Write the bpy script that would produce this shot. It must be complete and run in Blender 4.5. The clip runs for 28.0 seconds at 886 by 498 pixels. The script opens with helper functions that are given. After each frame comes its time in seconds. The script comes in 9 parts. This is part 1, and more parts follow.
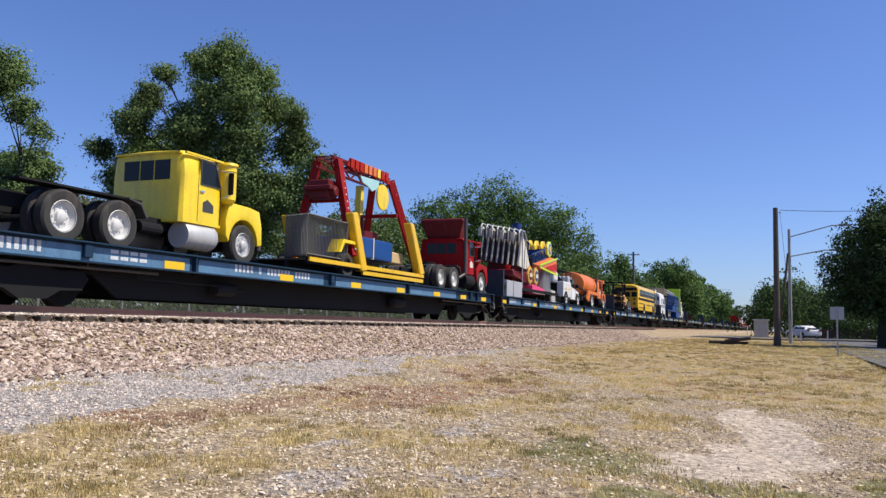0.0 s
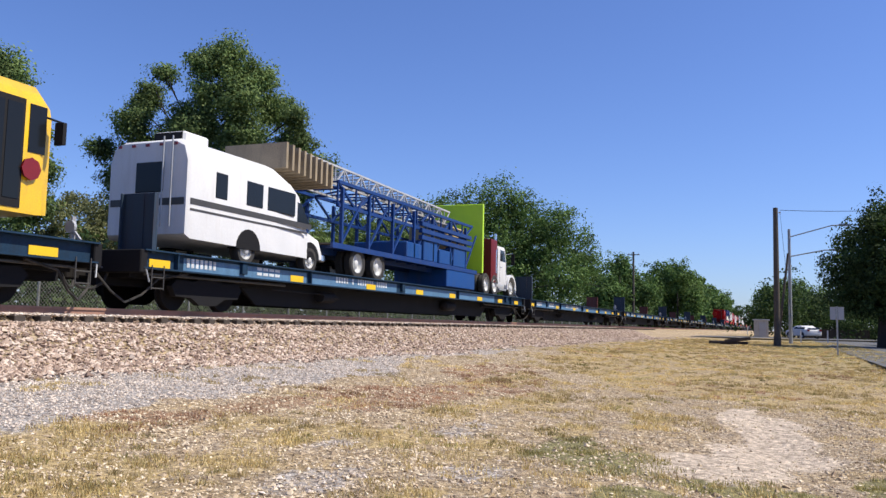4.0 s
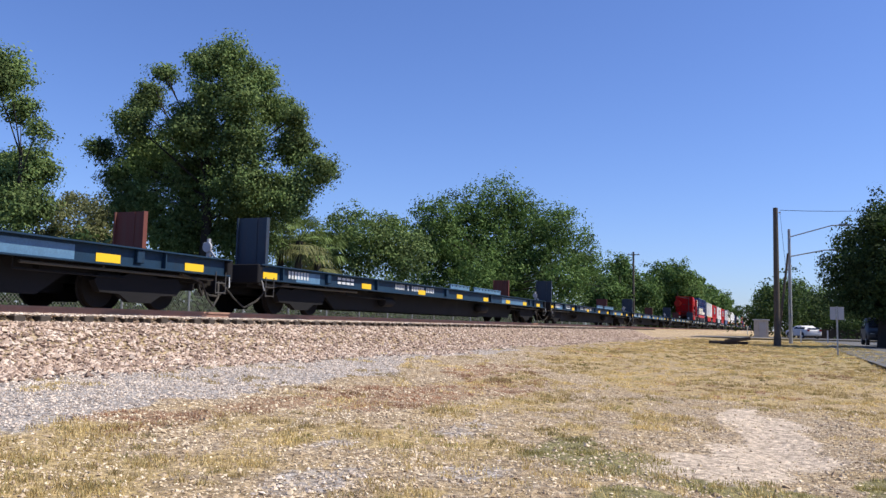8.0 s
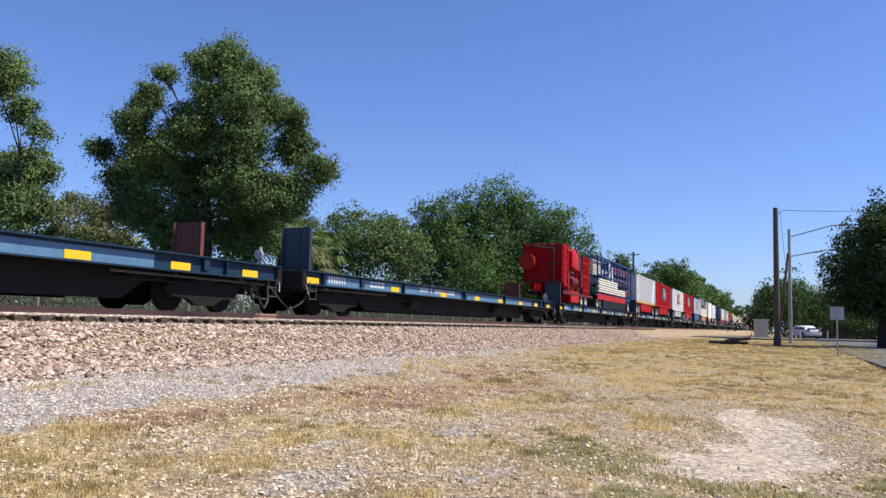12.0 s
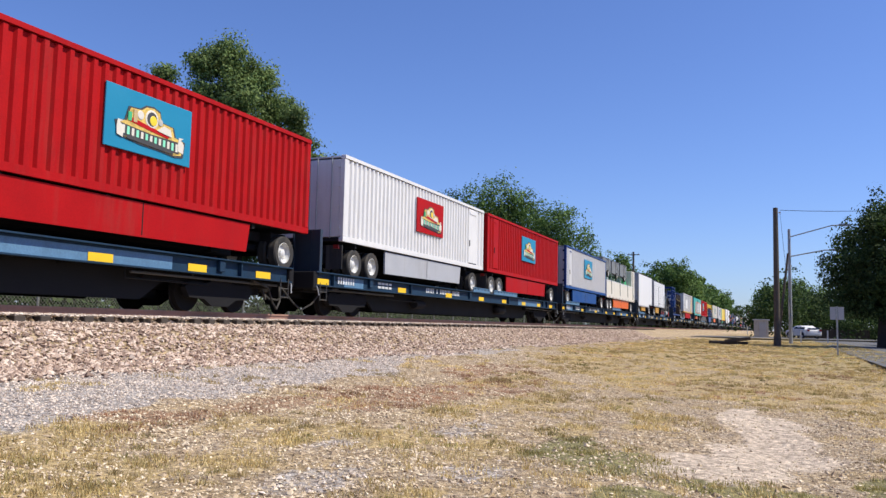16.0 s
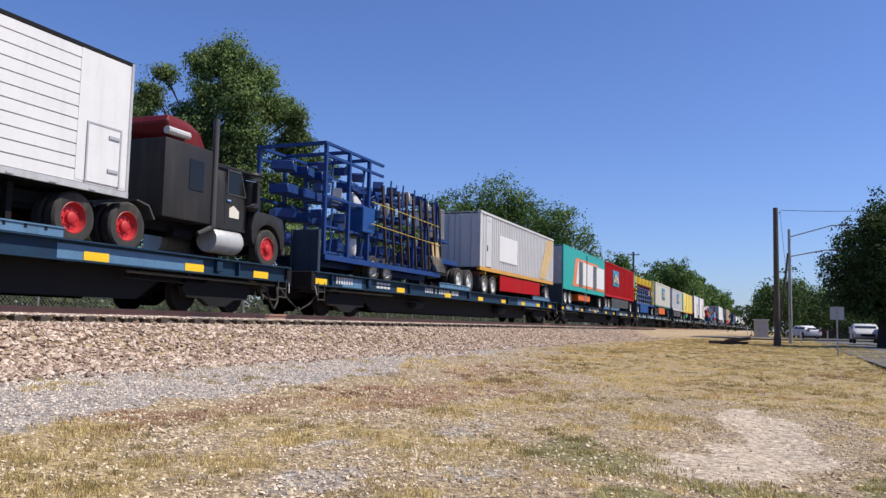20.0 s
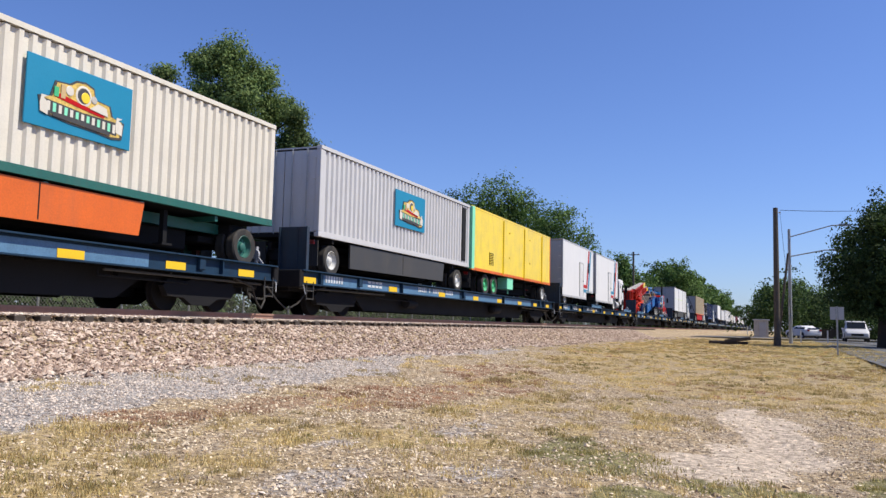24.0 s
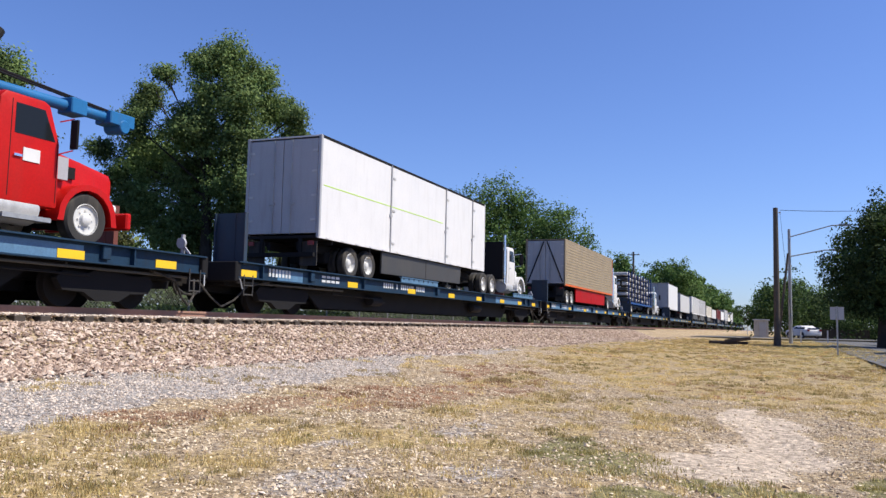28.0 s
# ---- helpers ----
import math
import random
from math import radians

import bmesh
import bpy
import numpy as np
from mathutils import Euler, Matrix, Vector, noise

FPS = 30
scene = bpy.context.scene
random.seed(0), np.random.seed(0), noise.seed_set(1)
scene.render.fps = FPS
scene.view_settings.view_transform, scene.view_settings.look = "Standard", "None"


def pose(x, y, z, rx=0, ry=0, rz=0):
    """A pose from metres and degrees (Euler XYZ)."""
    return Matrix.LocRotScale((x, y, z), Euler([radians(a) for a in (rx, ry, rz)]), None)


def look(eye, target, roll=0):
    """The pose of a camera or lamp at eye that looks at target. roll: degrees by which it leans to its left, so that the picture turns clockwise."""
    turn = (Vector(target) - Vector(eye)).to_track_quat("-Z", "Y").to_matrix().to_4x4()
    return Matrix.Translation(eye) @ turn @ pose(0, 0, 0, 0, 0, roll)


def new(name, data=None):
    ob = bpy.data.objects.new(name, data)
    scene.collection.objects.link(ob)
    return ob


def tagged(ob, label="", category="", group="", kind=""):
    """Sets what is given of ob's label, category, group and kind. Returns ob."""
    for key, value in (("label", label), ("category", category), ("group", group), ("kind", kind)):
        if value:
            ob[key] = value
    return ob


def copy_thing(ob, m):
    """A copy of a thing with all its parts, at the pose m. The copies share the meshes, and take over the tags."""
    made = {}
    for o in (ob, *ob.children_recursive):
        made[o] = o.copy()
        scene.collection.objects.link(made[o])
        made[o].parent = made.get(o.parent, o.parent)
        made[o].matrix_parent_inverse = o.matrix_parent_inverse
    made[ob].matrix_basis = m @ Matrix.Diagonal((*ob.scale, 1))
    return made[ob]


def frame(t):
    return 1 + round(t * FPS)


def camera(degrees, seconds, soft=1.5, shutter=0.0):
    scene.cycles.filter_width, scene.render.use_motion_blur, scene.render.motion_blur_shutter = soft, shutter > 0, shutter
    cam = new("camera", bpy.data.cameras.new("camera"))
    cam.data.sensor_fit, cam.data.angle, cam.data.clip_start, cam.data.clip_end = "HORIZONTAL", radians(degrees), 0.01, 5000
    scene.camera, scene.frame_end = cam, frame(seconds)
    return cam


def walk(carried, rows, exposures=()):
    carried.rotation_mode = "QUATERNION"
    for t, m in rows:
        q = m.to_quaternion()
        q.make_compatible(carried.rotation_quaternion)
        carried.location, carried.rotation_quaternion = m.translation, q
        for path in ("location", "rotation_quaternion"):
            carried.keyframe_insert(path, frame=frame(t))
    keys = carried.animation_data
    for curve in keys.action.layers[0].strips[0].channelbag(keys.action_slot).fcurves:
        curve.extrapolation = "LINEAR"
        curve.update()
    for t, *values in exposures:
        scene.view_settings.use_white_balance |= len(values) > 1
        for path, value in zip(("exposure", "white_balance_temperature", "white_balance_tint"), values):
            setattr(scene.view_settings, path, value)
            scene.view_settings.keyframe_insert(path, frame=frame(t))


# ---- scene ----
cam = camera(56.86, 28.0, soft=1.42)
EYE = (0.0, 0.0, 1.25)


def held_view(yaw, tilt, lean):
    """The camera's held pose: yaw from the track's line, tilt above level, lean to its left, in degrees."""
    a, b = radians(yaw), radians(tilt)
    way = Vector((math.cos(a) * math.cos(b), math.sin(a) * math.cos(b), math.sin(b)))
    return look(EYE, Vector(EYE) + way * 10, lean)


VIEW = held_view(22.238, 5.249, 1.244)
# the camera's own metering darkens the picture when pale loads fill it
walk(cam, [(0.0, VIEW), (28.0, VIEW)], [(0.0, 0.42), (1.0, 0.46), (3.0, 0.52), (7.0, 0.57), (12.5, 0.59), (15.0, 0.56), (16.0, 0.53), (17.0, 0.28), (18.0, 0.42), (19.0, 0.44), (20.0, 0.40), (20.5, 0.58), (21.0, 0.66), (24.0, 0.46), (25.0, 0.47), (26.0, 0.34), (27.0, 0.60), (28.0, 0.57)])

# ---- world, sun ----
SUN_WAY = Vector((0.20, -0.75, 1.02)).normalized()      # towards the sun
world = bpy.data.worlds.new("sky")
scene.world = world
world.use_nodes = True
wn = world.node_tree.nodes
sky = wn.new("ShaderNodeTexSky")
sky.sky_type = "NISHITA"
sky.sun_disc = False
sky.sun_elevation = math.asin(SUN_WAY.z)
sky.sun_rotation = math.atan2(SUN_WAY.x, SUN_WAY.y)
sky.altitude, sky.air_density, sky.dust_density, sky.ozone_density = 0, 1.0, 0.4, 3.0
wn["Background"].inputs["Strength"].default_value = 0.081
tint = wn.new("ShaderNodeVectorMath")
tint.operation = "MULTIPLY"
tint.inputs[1].default_value = (0.78, 0.91, 1.34)      # a clear, deep spring sky
world.node_tree.links.new(sky.outputs[0], tint.inputs[0])
world.node_tree.links.new(tint.outputs[0], wn["Background"].inputs["Color"])
sun_data = bpy.data.lights.new("sun", "SUN")
sun_data.energy, sun_data.angle, sun_data.color = 4.3, radians(0.5), (1.0, 0.925, 0.78)
sun = new("sun", sun_data)
sun.matrix_world = look(SUN_WAY * 60, (0, 0, 0))

# ---- the plan ----
LINE = 13.17          # the track's centre line, along x
RAIL = 1.42           # top of rail
DECK = 2.57           # the flatcars' deck
CAR = 27.96           # a flatcar's length over couplers
FIRST = -246.89       # coupler between the first two cars in view, at 14 s
# where the loads stand on each car, against an even spacing
SHIFT = {-1: -0.45, 0: -0.15, 1: -0.12, 2: -0.13, 9: 0.45, 10: 0.7, 11: 0.85, 12: 0.85, 13: 0.82, 14: 0.65, 15: 0.5, 17: -0.2, 18: -0.35, 19: -0.4}
moving = []           # things that ride with the train
rng = random.Random(7)


def along(t):
    """How far the train has run since 14 s."""
    u = (t - 14) / 14
    return 291.8 * u + 6.44 * u ** 2 - 7.15 * u ** 3 + 0.87 * u ** 4 + 4.98 * u ** 5


# ---- materials ----
def mat(name, rgb, rough=0.5, metal=0.0, var=0.18, scale=1.5, fine=30.0, bump=0.08, dirt=0.0, dirt_rgb=(0.09, 0.075, 0.06), coat=0.0, spec=0.5):
    """Colour with two scales of variation, streaky dirt and fine relief."""
    m = bpy.data.materials.new(name)
    m.use_nodes = True
    nt = m.node_tree
    n, l = nt.nodes, nt.links
    b = n["Principled BSDF"]
    co = n.new("ShaderNodeTexCoord")
    big = n.new("ShaderNodeTexNoise")
    big.inputs["Scale"].default_value, big.inputs["Detail"].default_value = scale, 5
    small = n.new("ShaderNodeTexNoise")
    small.inputs["Scale"].default_value, small.inputs["Detail"].default_value = fine, 3
    l.new(co.outputs["Object"], big.inputs["Vector"])
    l.new(co.outputs["Object"], small.inputs["Vector"])
    add = n.new("ShaderNodeMath")
    add.operation = "ADD"
    l.new(big.outputs["Fac"], add.inputs[0])
    l.new(small.outputs["Fac"], add.inputs[1])
    rampn = n.new("ShaderNodeMapRange")
    rampn.inputs["From Min"].default_value, rampn.inputs["From Max"].default_value = 0.65, 1.35
    rampn.inputs["To Min"].default_value, rampn.inputs["To Max"].default_value = 1 - var, 1 + var * 0.6
    l.new(add.outputs[0], rampn.inputs["Value"])
    mul = n.new("ShaderNodeVectorMath")
    mul.operation = "SCALE"
    mul.inputs[0].default_value = rgb
    l.new(rampn.outputs[0], mul.inputs["Scale"])
    col = mul.outputs[0]
    if dirt > 0:
        mp = n.new("ShaderNodeMapping")
        mp.inputs["Scale"].default_value = (2.6, 2.6, 0.35)
        l.new(co.outputs["Object"], mp.inputs["Vector"])
        dn = n.new("ShaderNodeTexNoise")
        dn.inputs["Scale"].default_value, dn.inputs["Detail"].default_value = 2.2, 8
        l.new(mp.outputs[0], dn.inputs["Vector"])
        dr = n.new("ShaderNodeMapRange")
        dr.inputs["From Min"].default_value, dr.inputs["From Max"].default_value = 0.5, 0.78
        dr.inputs["To Max"].default_value = dirt
        l.new(dn.outputs["Fac"], dr.inputs["Value"])
        mx = n.new("ShaderNodeMix")
        mx.data_type = "RGBA"
        l.new(dr.outputs[0], mx.inputs[0])
        l.new(col, mx.inputs[6])
        mx.inputs[7].default_value = (*dirt_rgb, 1)
        col = mx.outputs[2]
    l.new(col, b.inputs["Base Color"])
    rr = n.new("ShaderNodeMapRange")
    rr.inputs["To Min"].default_value, rr.inputs["To Max"].default_value = max(0.05, rough - 0.12), min(1, rough + 0.15)
    l.new(big.outputs["Fac"], rr.inputs["Value"])
    l.new(rr.outputs[0], b.inputs["Roughness"])
    b.inputs["Metallic"].default_value = metal
    b.inputs["Specular IOR Level"].default_value = spec
    b.inputs["Coat Weight"].default_value = coat
    if bump > 0:
        bp = n.new("ShaderNodeBump")
        bp.inputs["Strength"].default_value, bp.inputs["Distance"].default_value = bump, 0.02
        l.new(small.outputs["Fac"], bp.inputs["Height"])
        l.new(bp.outputs[0], b.inputs["Normal"])
    return m


M = {
    "yellow": mat("yellow_paint", (0.80, 0.58, 0.016), 0.4, dirt=0.25, coat=0.2),
    "bus_yellow": mat("bus_yellow_paint", (0.76, 0.46, 0.012), 0.35, dirt=0.25, coat=0.3),
    "cat_yellow": mat("machine_yellow_paint", (0.56, 0.28, 0.035), 0.45, dirt=0.3),
    "red": mat("red_paint", (0.28, 0.004, 0.006), 0.55, dirt=0.2, spec=0.15),
    "box_red": mat("container_red", (0.35, 0.004, 0.006), 0.6, dirt=0.18, spec=0.12),
    "bright_red": mat("bright_red_paint", (0.44, 0.006, 0.005), 0.45, dirt=0.12, spec=0.2),
    "boom_red": mat("boom_red_paint", (0.36, 0.018, 0.009), 0.55, dirt=0.22, spec=0.15),
    "maroon": mat("maroon_paint", (0.13, 0.008, 0.011), 0.55, dirt=0.25, spec=0.3),
    "orange": mat("orange_paint", (0.72, 0.17, 0.02), 0.42, dirt=0.2, coat=0.1),
    "skirt_orange": mat("skirt_orange_paint", (0.62, 0.115, 0.008), 0.5, dirt=0.15),
    "white": mat("white_paint", (0.63, 0.63, 0.635), 0.5, var=0.08, dirt=0.25, dirt_rgb=(0.4, 0.36, 0.3)),
    "van_white": mat("van_white_panel", (0.64, 0.64, 0.65), 0.5, var=0.06, dirt=0.2, dirt_rgb=(0.38, 0.36, 0.33)),
    "cream": mat("cream_paint", (0.62, 0.585, 0.51), 0.5, var=0.08, dirt=0.2, dirt_rgb=(0.4, 0.33, 0.22)),
    "box_grey": mat("container_pale_grey", (0.50, 0.50, 0.515), 0.5, var=0.08, dirt=0.2, dirt_rgb=(0.35, 0.3, 0.25)),
    "end_grey": mat("grey_paint", (0.36, 0.37, 0.40), 0.5, var=0.12, dirt=0.3, dirt_rgb=(0.2, 0.18, 0.16)),
    "cart_grey": mat("cart_grey_paint", (0.16, 0.17, 0.18), 0.55, dirt=0.35, dirt_rgb=(0.25, 0.2, 0.15)),
    "dark": mat("dark_steel", (0.017, 0.017, 0.019), 0.85, spec=0.08),
    "black": mat("black_paint", (0.017, 0.017, 0.019), 0.7, spec=0.12),
    "arm_brown": mat("dark_brown_paint", (0.030, 0.019, 0.017), 0.6, dirt=0.2),
    "tub_yellow": mat("faded_tub_yellow", (0.55, 0.36, 0.02), 0.45, dirt=0.25),
    "cloud": mat("pale_cloud_paint", (0.36, 0.60, 0.62), 0.5, var=0.15),
    "dark_truck": mat("dark_truck_paint", (0.020, 0.019, 0.019), 0.5, dirt=0.3, spec=0.3),
    "charcoal": mat("charcoal_paint", (0.05, 0.048, 0.046), 0.5, dirt=0.3),
    "rubber": mat("tyre_rubber", (0.025, 0.024, 0.024), 0.85, dirt=0.5, dirt_rgb=(0.12, 0.1, 0.08)),
    "rim": mat("painted_wheel_rim", (0.58, 0.58, 0.57), 0.45, var=0.1, dirt=0.2, dirt_rgb=(0.3, 0.27, 0.24)),
    "chrome": mat("chrome", (0.75, 0.76, 0.78), 0.18, metal=1.0, var=0.05, bump=0.0),
    "alu": mat("aluminium", (0.50, 0.50, 0.50), 0.5, metal=0.3, var=0.15, dirt=0.3),
    "galv": mat("galvanised_steel", (0.38, 0.39, 0.40), 0.5, metal=0.5, var=0.2, dirt=0.3),
    # darker copy of the sweeps' pale fabric, with its shade in the colour
    "sweep_shade": mat("shaded_fabric", (0.20, 0.175, 0.15), 0.8, var=0.25, dirt=0.5, dirt_rgb=(0.07, 0.06, 0.05)),
    "pale_repair": mat("pale_repair_paint", (0.62, 0.62, 0.63), 0.5, var=0.08, dirt=0.25, dirt_rgb=(0.4, 0.36, 0.3)),
    "old_wire": mat("old_fence_wire", (0.13, 0.13, 0.125), 0.7, var=0.3),
    "rim_red": mat("red_wheel_rim", (0.45, 0.015, 0.02), 0.5, dirt=0.2),
    "rim_green": mat("green_wheel_rim", (0.05, 0.42, 0.18), 0.5, dirt=0.2),
    "rim_teal": mat("teal_wheel_rim", (0.015, 0.11, 0.09), 0.5, dirt=0.2),
    "glass": mat("dark_glass", (0.012, 0.014, 0.016), 0.12, var=0.05, bump=0.0, spec=0.22),
    "deck_blue": mat("flatcar_blue", (0.010, 0.034, 0.070), 0.6, var=0.3, dirt=0.45, dirt_rgb=(0.016, 0.016, 0.018), spec=0.22),
    # pale repaint blue; on the sills it also carries the sunlit lower web
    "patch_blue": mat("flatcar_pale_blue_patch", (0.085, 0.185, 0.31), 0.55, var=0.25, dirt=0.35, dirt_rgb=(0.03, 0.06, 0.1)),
    "deck_wood": mat("deck_planks", (0.06, 0.05, 0.042), 0.8, var=0.35, dirt=0.5),
    "plate_blue": mat("bridge_plate_steel", (0.016, 0.032, 0.055), 0.5, dirt=0.5, dirt_rgb=(0.05, 0.025, 0.02)),
    "plate_rust": mat("bridge_plate_rust", (0.13, 0.035, 0.025), 0.7, dirt=0.4),
    "reflect": mat("yellow_reflector", (0.80, 0.50, 0.01), 0.4, var=0.1),
    "letter": mat("white_stencil", (0.62, 0.65, 0.68), 0.7, var=0.4, dirt=0.5, dirt_rgb=(0.05, 0.08, 0.12)),
    "ride_blue": mat("ride_blue_paint", (0.006, 0.036, 0.165), 0.45, dirt=0.25, spec=0.35),
    "locker_blue": mat("locker_blue_paint", (0.003, 0.10, 0.34), 0.45, dirt=0.25, spec=0.35),
    "ride_red_orange": mat("red_orange_paint", (0.55, 0.045, 0.012), 0.5, dirt=0.25, spec=0.2),
    "frame_blue": mat("frame_dark_blue_paint", (0.004, 0.018, 0.06), 0.5, dirt=0.4, spec=0.3),
    "box_blue": mat("trailer_blue_paint", (0.005, 0.055, 0.22), 0.45, dirt=0.25, spec=0.35),
    "sky_blue": mat("crane_blue_paint", (0.012, 0.13, 0.33), 0.45, dirt=0.25, spec=0.35),
    "teal": mat("teal_paint", (0.01, 0.32, 0.29), 0.45, dirt=0.15),
    "board_blue": mat("sign_board_blue", (0.006, 0.20, 0.35), 0.45, var=0.06),
    "gold": mat("emblem_gold", (0.62, 0.43, 0.10), 0.5, var=0.5, scale=9),
    "pink": mat("pink_paint", (0.72, 0.05, 0.18), 0.4, dirt=0.12),
    "lime": mat("lime_panel", (0.45, 0.72, 0.03), 0.5, var=0.1),
    "mint": mat("mint_paint", (0.22, 0.68, 0.45), 0.5, var=0.1),
    "ply": mat("plywood", (0.50, 0.36, 0.18), 0.7, dirt=0.3),
    "slat_wood": mat("weathered_slats", (0.30, 0.24, 0.16), 0.75, var=0.3, dirt=0.4),
    "wheel_steel": mat("rail_wheel_steel", (0.020, 0.018, 0.017), 0.85, dirt=0.3, dirt_rgb=(0.02, 0.016, 0.013), spec=0.08),
    "rail": mat("rusty_rail", (0.33, 0.185, 0.135), 0.75, dirt=0.2),
    "tie": mat("creosoted_timber", (0.055, 0.042, 0.034), 0.85, var=0.4, dirt=0.4),
    "bark": mat("bark", (0.032, 0.027, 0.022), 0.9, var=0.4, scale=4, bump=0.5),
    "pole": mat("weathered_pole_timber", (0.085, 0.07, 0.058), 0.85, var=0.35, scale=5, bump=0.3),
    "concrete": mat("pale_concrete", (0.42, 0.40, 0.37), 0.8, var=0.2, dirt=0.3),
    "lamp_glass": mat("lens_red", (0.18, 0.008, 0.008), 0.3),
    "lamp_clear": mat("lens_clear", (0.7, 0.7, 0.68), 0.2),
}


# ---- mesh helpers ----
class Shape:
    """A bmesh that grows box by box; x forward, y across, z up."""

    def __init__(self):
        self.bm = bmesh.new()

    def box(self, x0, x1, y0, y1, z0, z1, m=None):
        r = bmesh.ops.create_cube(self.bm, size=1.0)
        t = Matrix.Translation(((x0 + x1) / 2, (y0 + y1) / 2, (z0 + z1) / 2)) @ Matrix.Diagonal((abs(x1 - x0), abs(y1 - y0), abs(z1 - z0), 1))
        bmesh.ops.transform(self.bm, matrix=(m @ t) if m else t, verts=r["verts"])
        return self

    def bar(self, p, q, r=0.03, seg=6, r2=None):
        """A round bar from p to q."""
        p, q = Vector(p), Vector(q)
        d = q - p
        c = bmesh.ops.create_cone(self.bm, cap_ends=True, segments=seg, radius1=r, radius2=r if r2 is None else r2, depth=d.length)
        bmesh.ops.transform(self.bm, matrix=Matrix.Translation((p + q) / 2) @ d.to_track_quat("Z", "Y").to_matrix().to_4x4(), verts=c["verts"])
        return self

    def beam(self, p, q, w=0.08, h=0.08):
        """A square bar from p to q."""
        p, q = Vector(p), Vector(q)
        d = q - p
        c = bmesh.ops.create_cube(self.bm, size=1.0)
        bmesh.ops.transform(self.bm, matrix=Matrix.Translation((p + q) / 2) @ d.to_track_quat("X", "Z").to_matrix().to_4x4() @ Matrix.Diagonal((d.length, w, h, 1)), verts=c["verts"])
        return self

    def prism(self, outline, y0, y1):
        """An outline of (x, z) carried from y0 to y1."""
        a = [self.bm.verts.new((x, y0, z)) for x, z in outline]
        b = [self.bm.verts.new((x, y1, z)) for x, z in outline]
        self.bm.faces.new(a)
        self.bm.faces.new(b[::-1])
        for i in range(len(a)):
            j = (i + 1) % len(a)
            self.bm.faces.new((a[j], a[i], b[i], b[j]))
        bmesh.ops.recalc_face_normals(self.bm, faces=self.bm.faces)
        return self

    def loft(self, rings, caps=True):
        """Closed rings of points, joined one to the next, with caps."""
        rows = [[self.bm.verts.new(p) for p in ring] for ring in rings]
        for a, b in zip(rows, rows[1:]):
            for i in range(len(a)):
                j = (i + 1) % len(a)
                self.bm.faces.new((a[i], a[j], b[j], b[i]))
        if caps:
            self.bm.faces.new(rows[0][::-1])
            self.bm.faces.new(rows[-1])
        bmesh.ops.recalc_face_normals(self.bm, faces=self.bm.faces)
        return self

    def lathe(self, profile, seg=20, m=None, caps=True):
        """Points (r, h) turned round the y axis."""
        rings = [[Vector((r * math.cos(2 * math.pi * i / seg), h, r * math.sin(2 * math.pi * i / seg))) for i in range(seg)] for r, h in profile]
        if m:
            rings = [[m @ p for p in ring] for ring in rings]
        return self.loft(rings, caps)

    def soften(self, w=0.02, seg=1):
        bmesh.ops.bevel(self.bm, geom=[e for e in self.bm.edges if e.is_manifold and e.calc_face_angle(0) > 0.5], offset=w, segments=seg, affect="EDGES", profile=0.6, clamp_overlap=True)
        return self


def mesh_of(shape, material, smooth=False):
    me = bpy.data.meshes.new("piece")
    shape.bm.to_mesh(me)
    shape.bm.free()
    me.materials.append(material)
    if smooth:
        me.polygons.foreach_set("use_smooth", [True] * len(me.polygons))
        me.set_sharp_from_angle(angle=radians(40))
    return me


def part(name, shape, material, parent, label="", smooth=False, at=None):
    """One mesh object under a thing or a part. shape: a Shape or a ready mesh."""
    me = mesh_of(shape, material, smooth) if isinstance(shape, Shape) else shape
    ob = new(name, me)
    ob.parent = parent
    if at is not None:
        ob.matrix_basis = at
    if label:
        ob["label"] = label
    return ob


def thing(name, x, y, z, label, category, group="", kind=""):
    ob = new(name)
    ob.location = (x, y, z)
    return tagged(ob, label, category, group, kind)


def rider(name, car, x, label, category, group=""):
    """A thing on the deck of a flatcar, its zero x metres behind the car's front coupler."""
    ob = thing(name, FIRST + CAR * car + x + SHIFT.get(car, 0.0), LINE, DECK, label, category, group)
    moving.append(ob)
    return ob


def stuff_mesh(name, verts, faces, material, label="", category="", kind="stuff"):
    me = bpy.data.meshes.new(name)
    me.from_pydata(verts, [], faces)
    me.materials.append(material)
    ob = new(name, me)
    return tagged(ob, label, category, kind=kind)


# ---- wheels ----
wheel_cache = {}


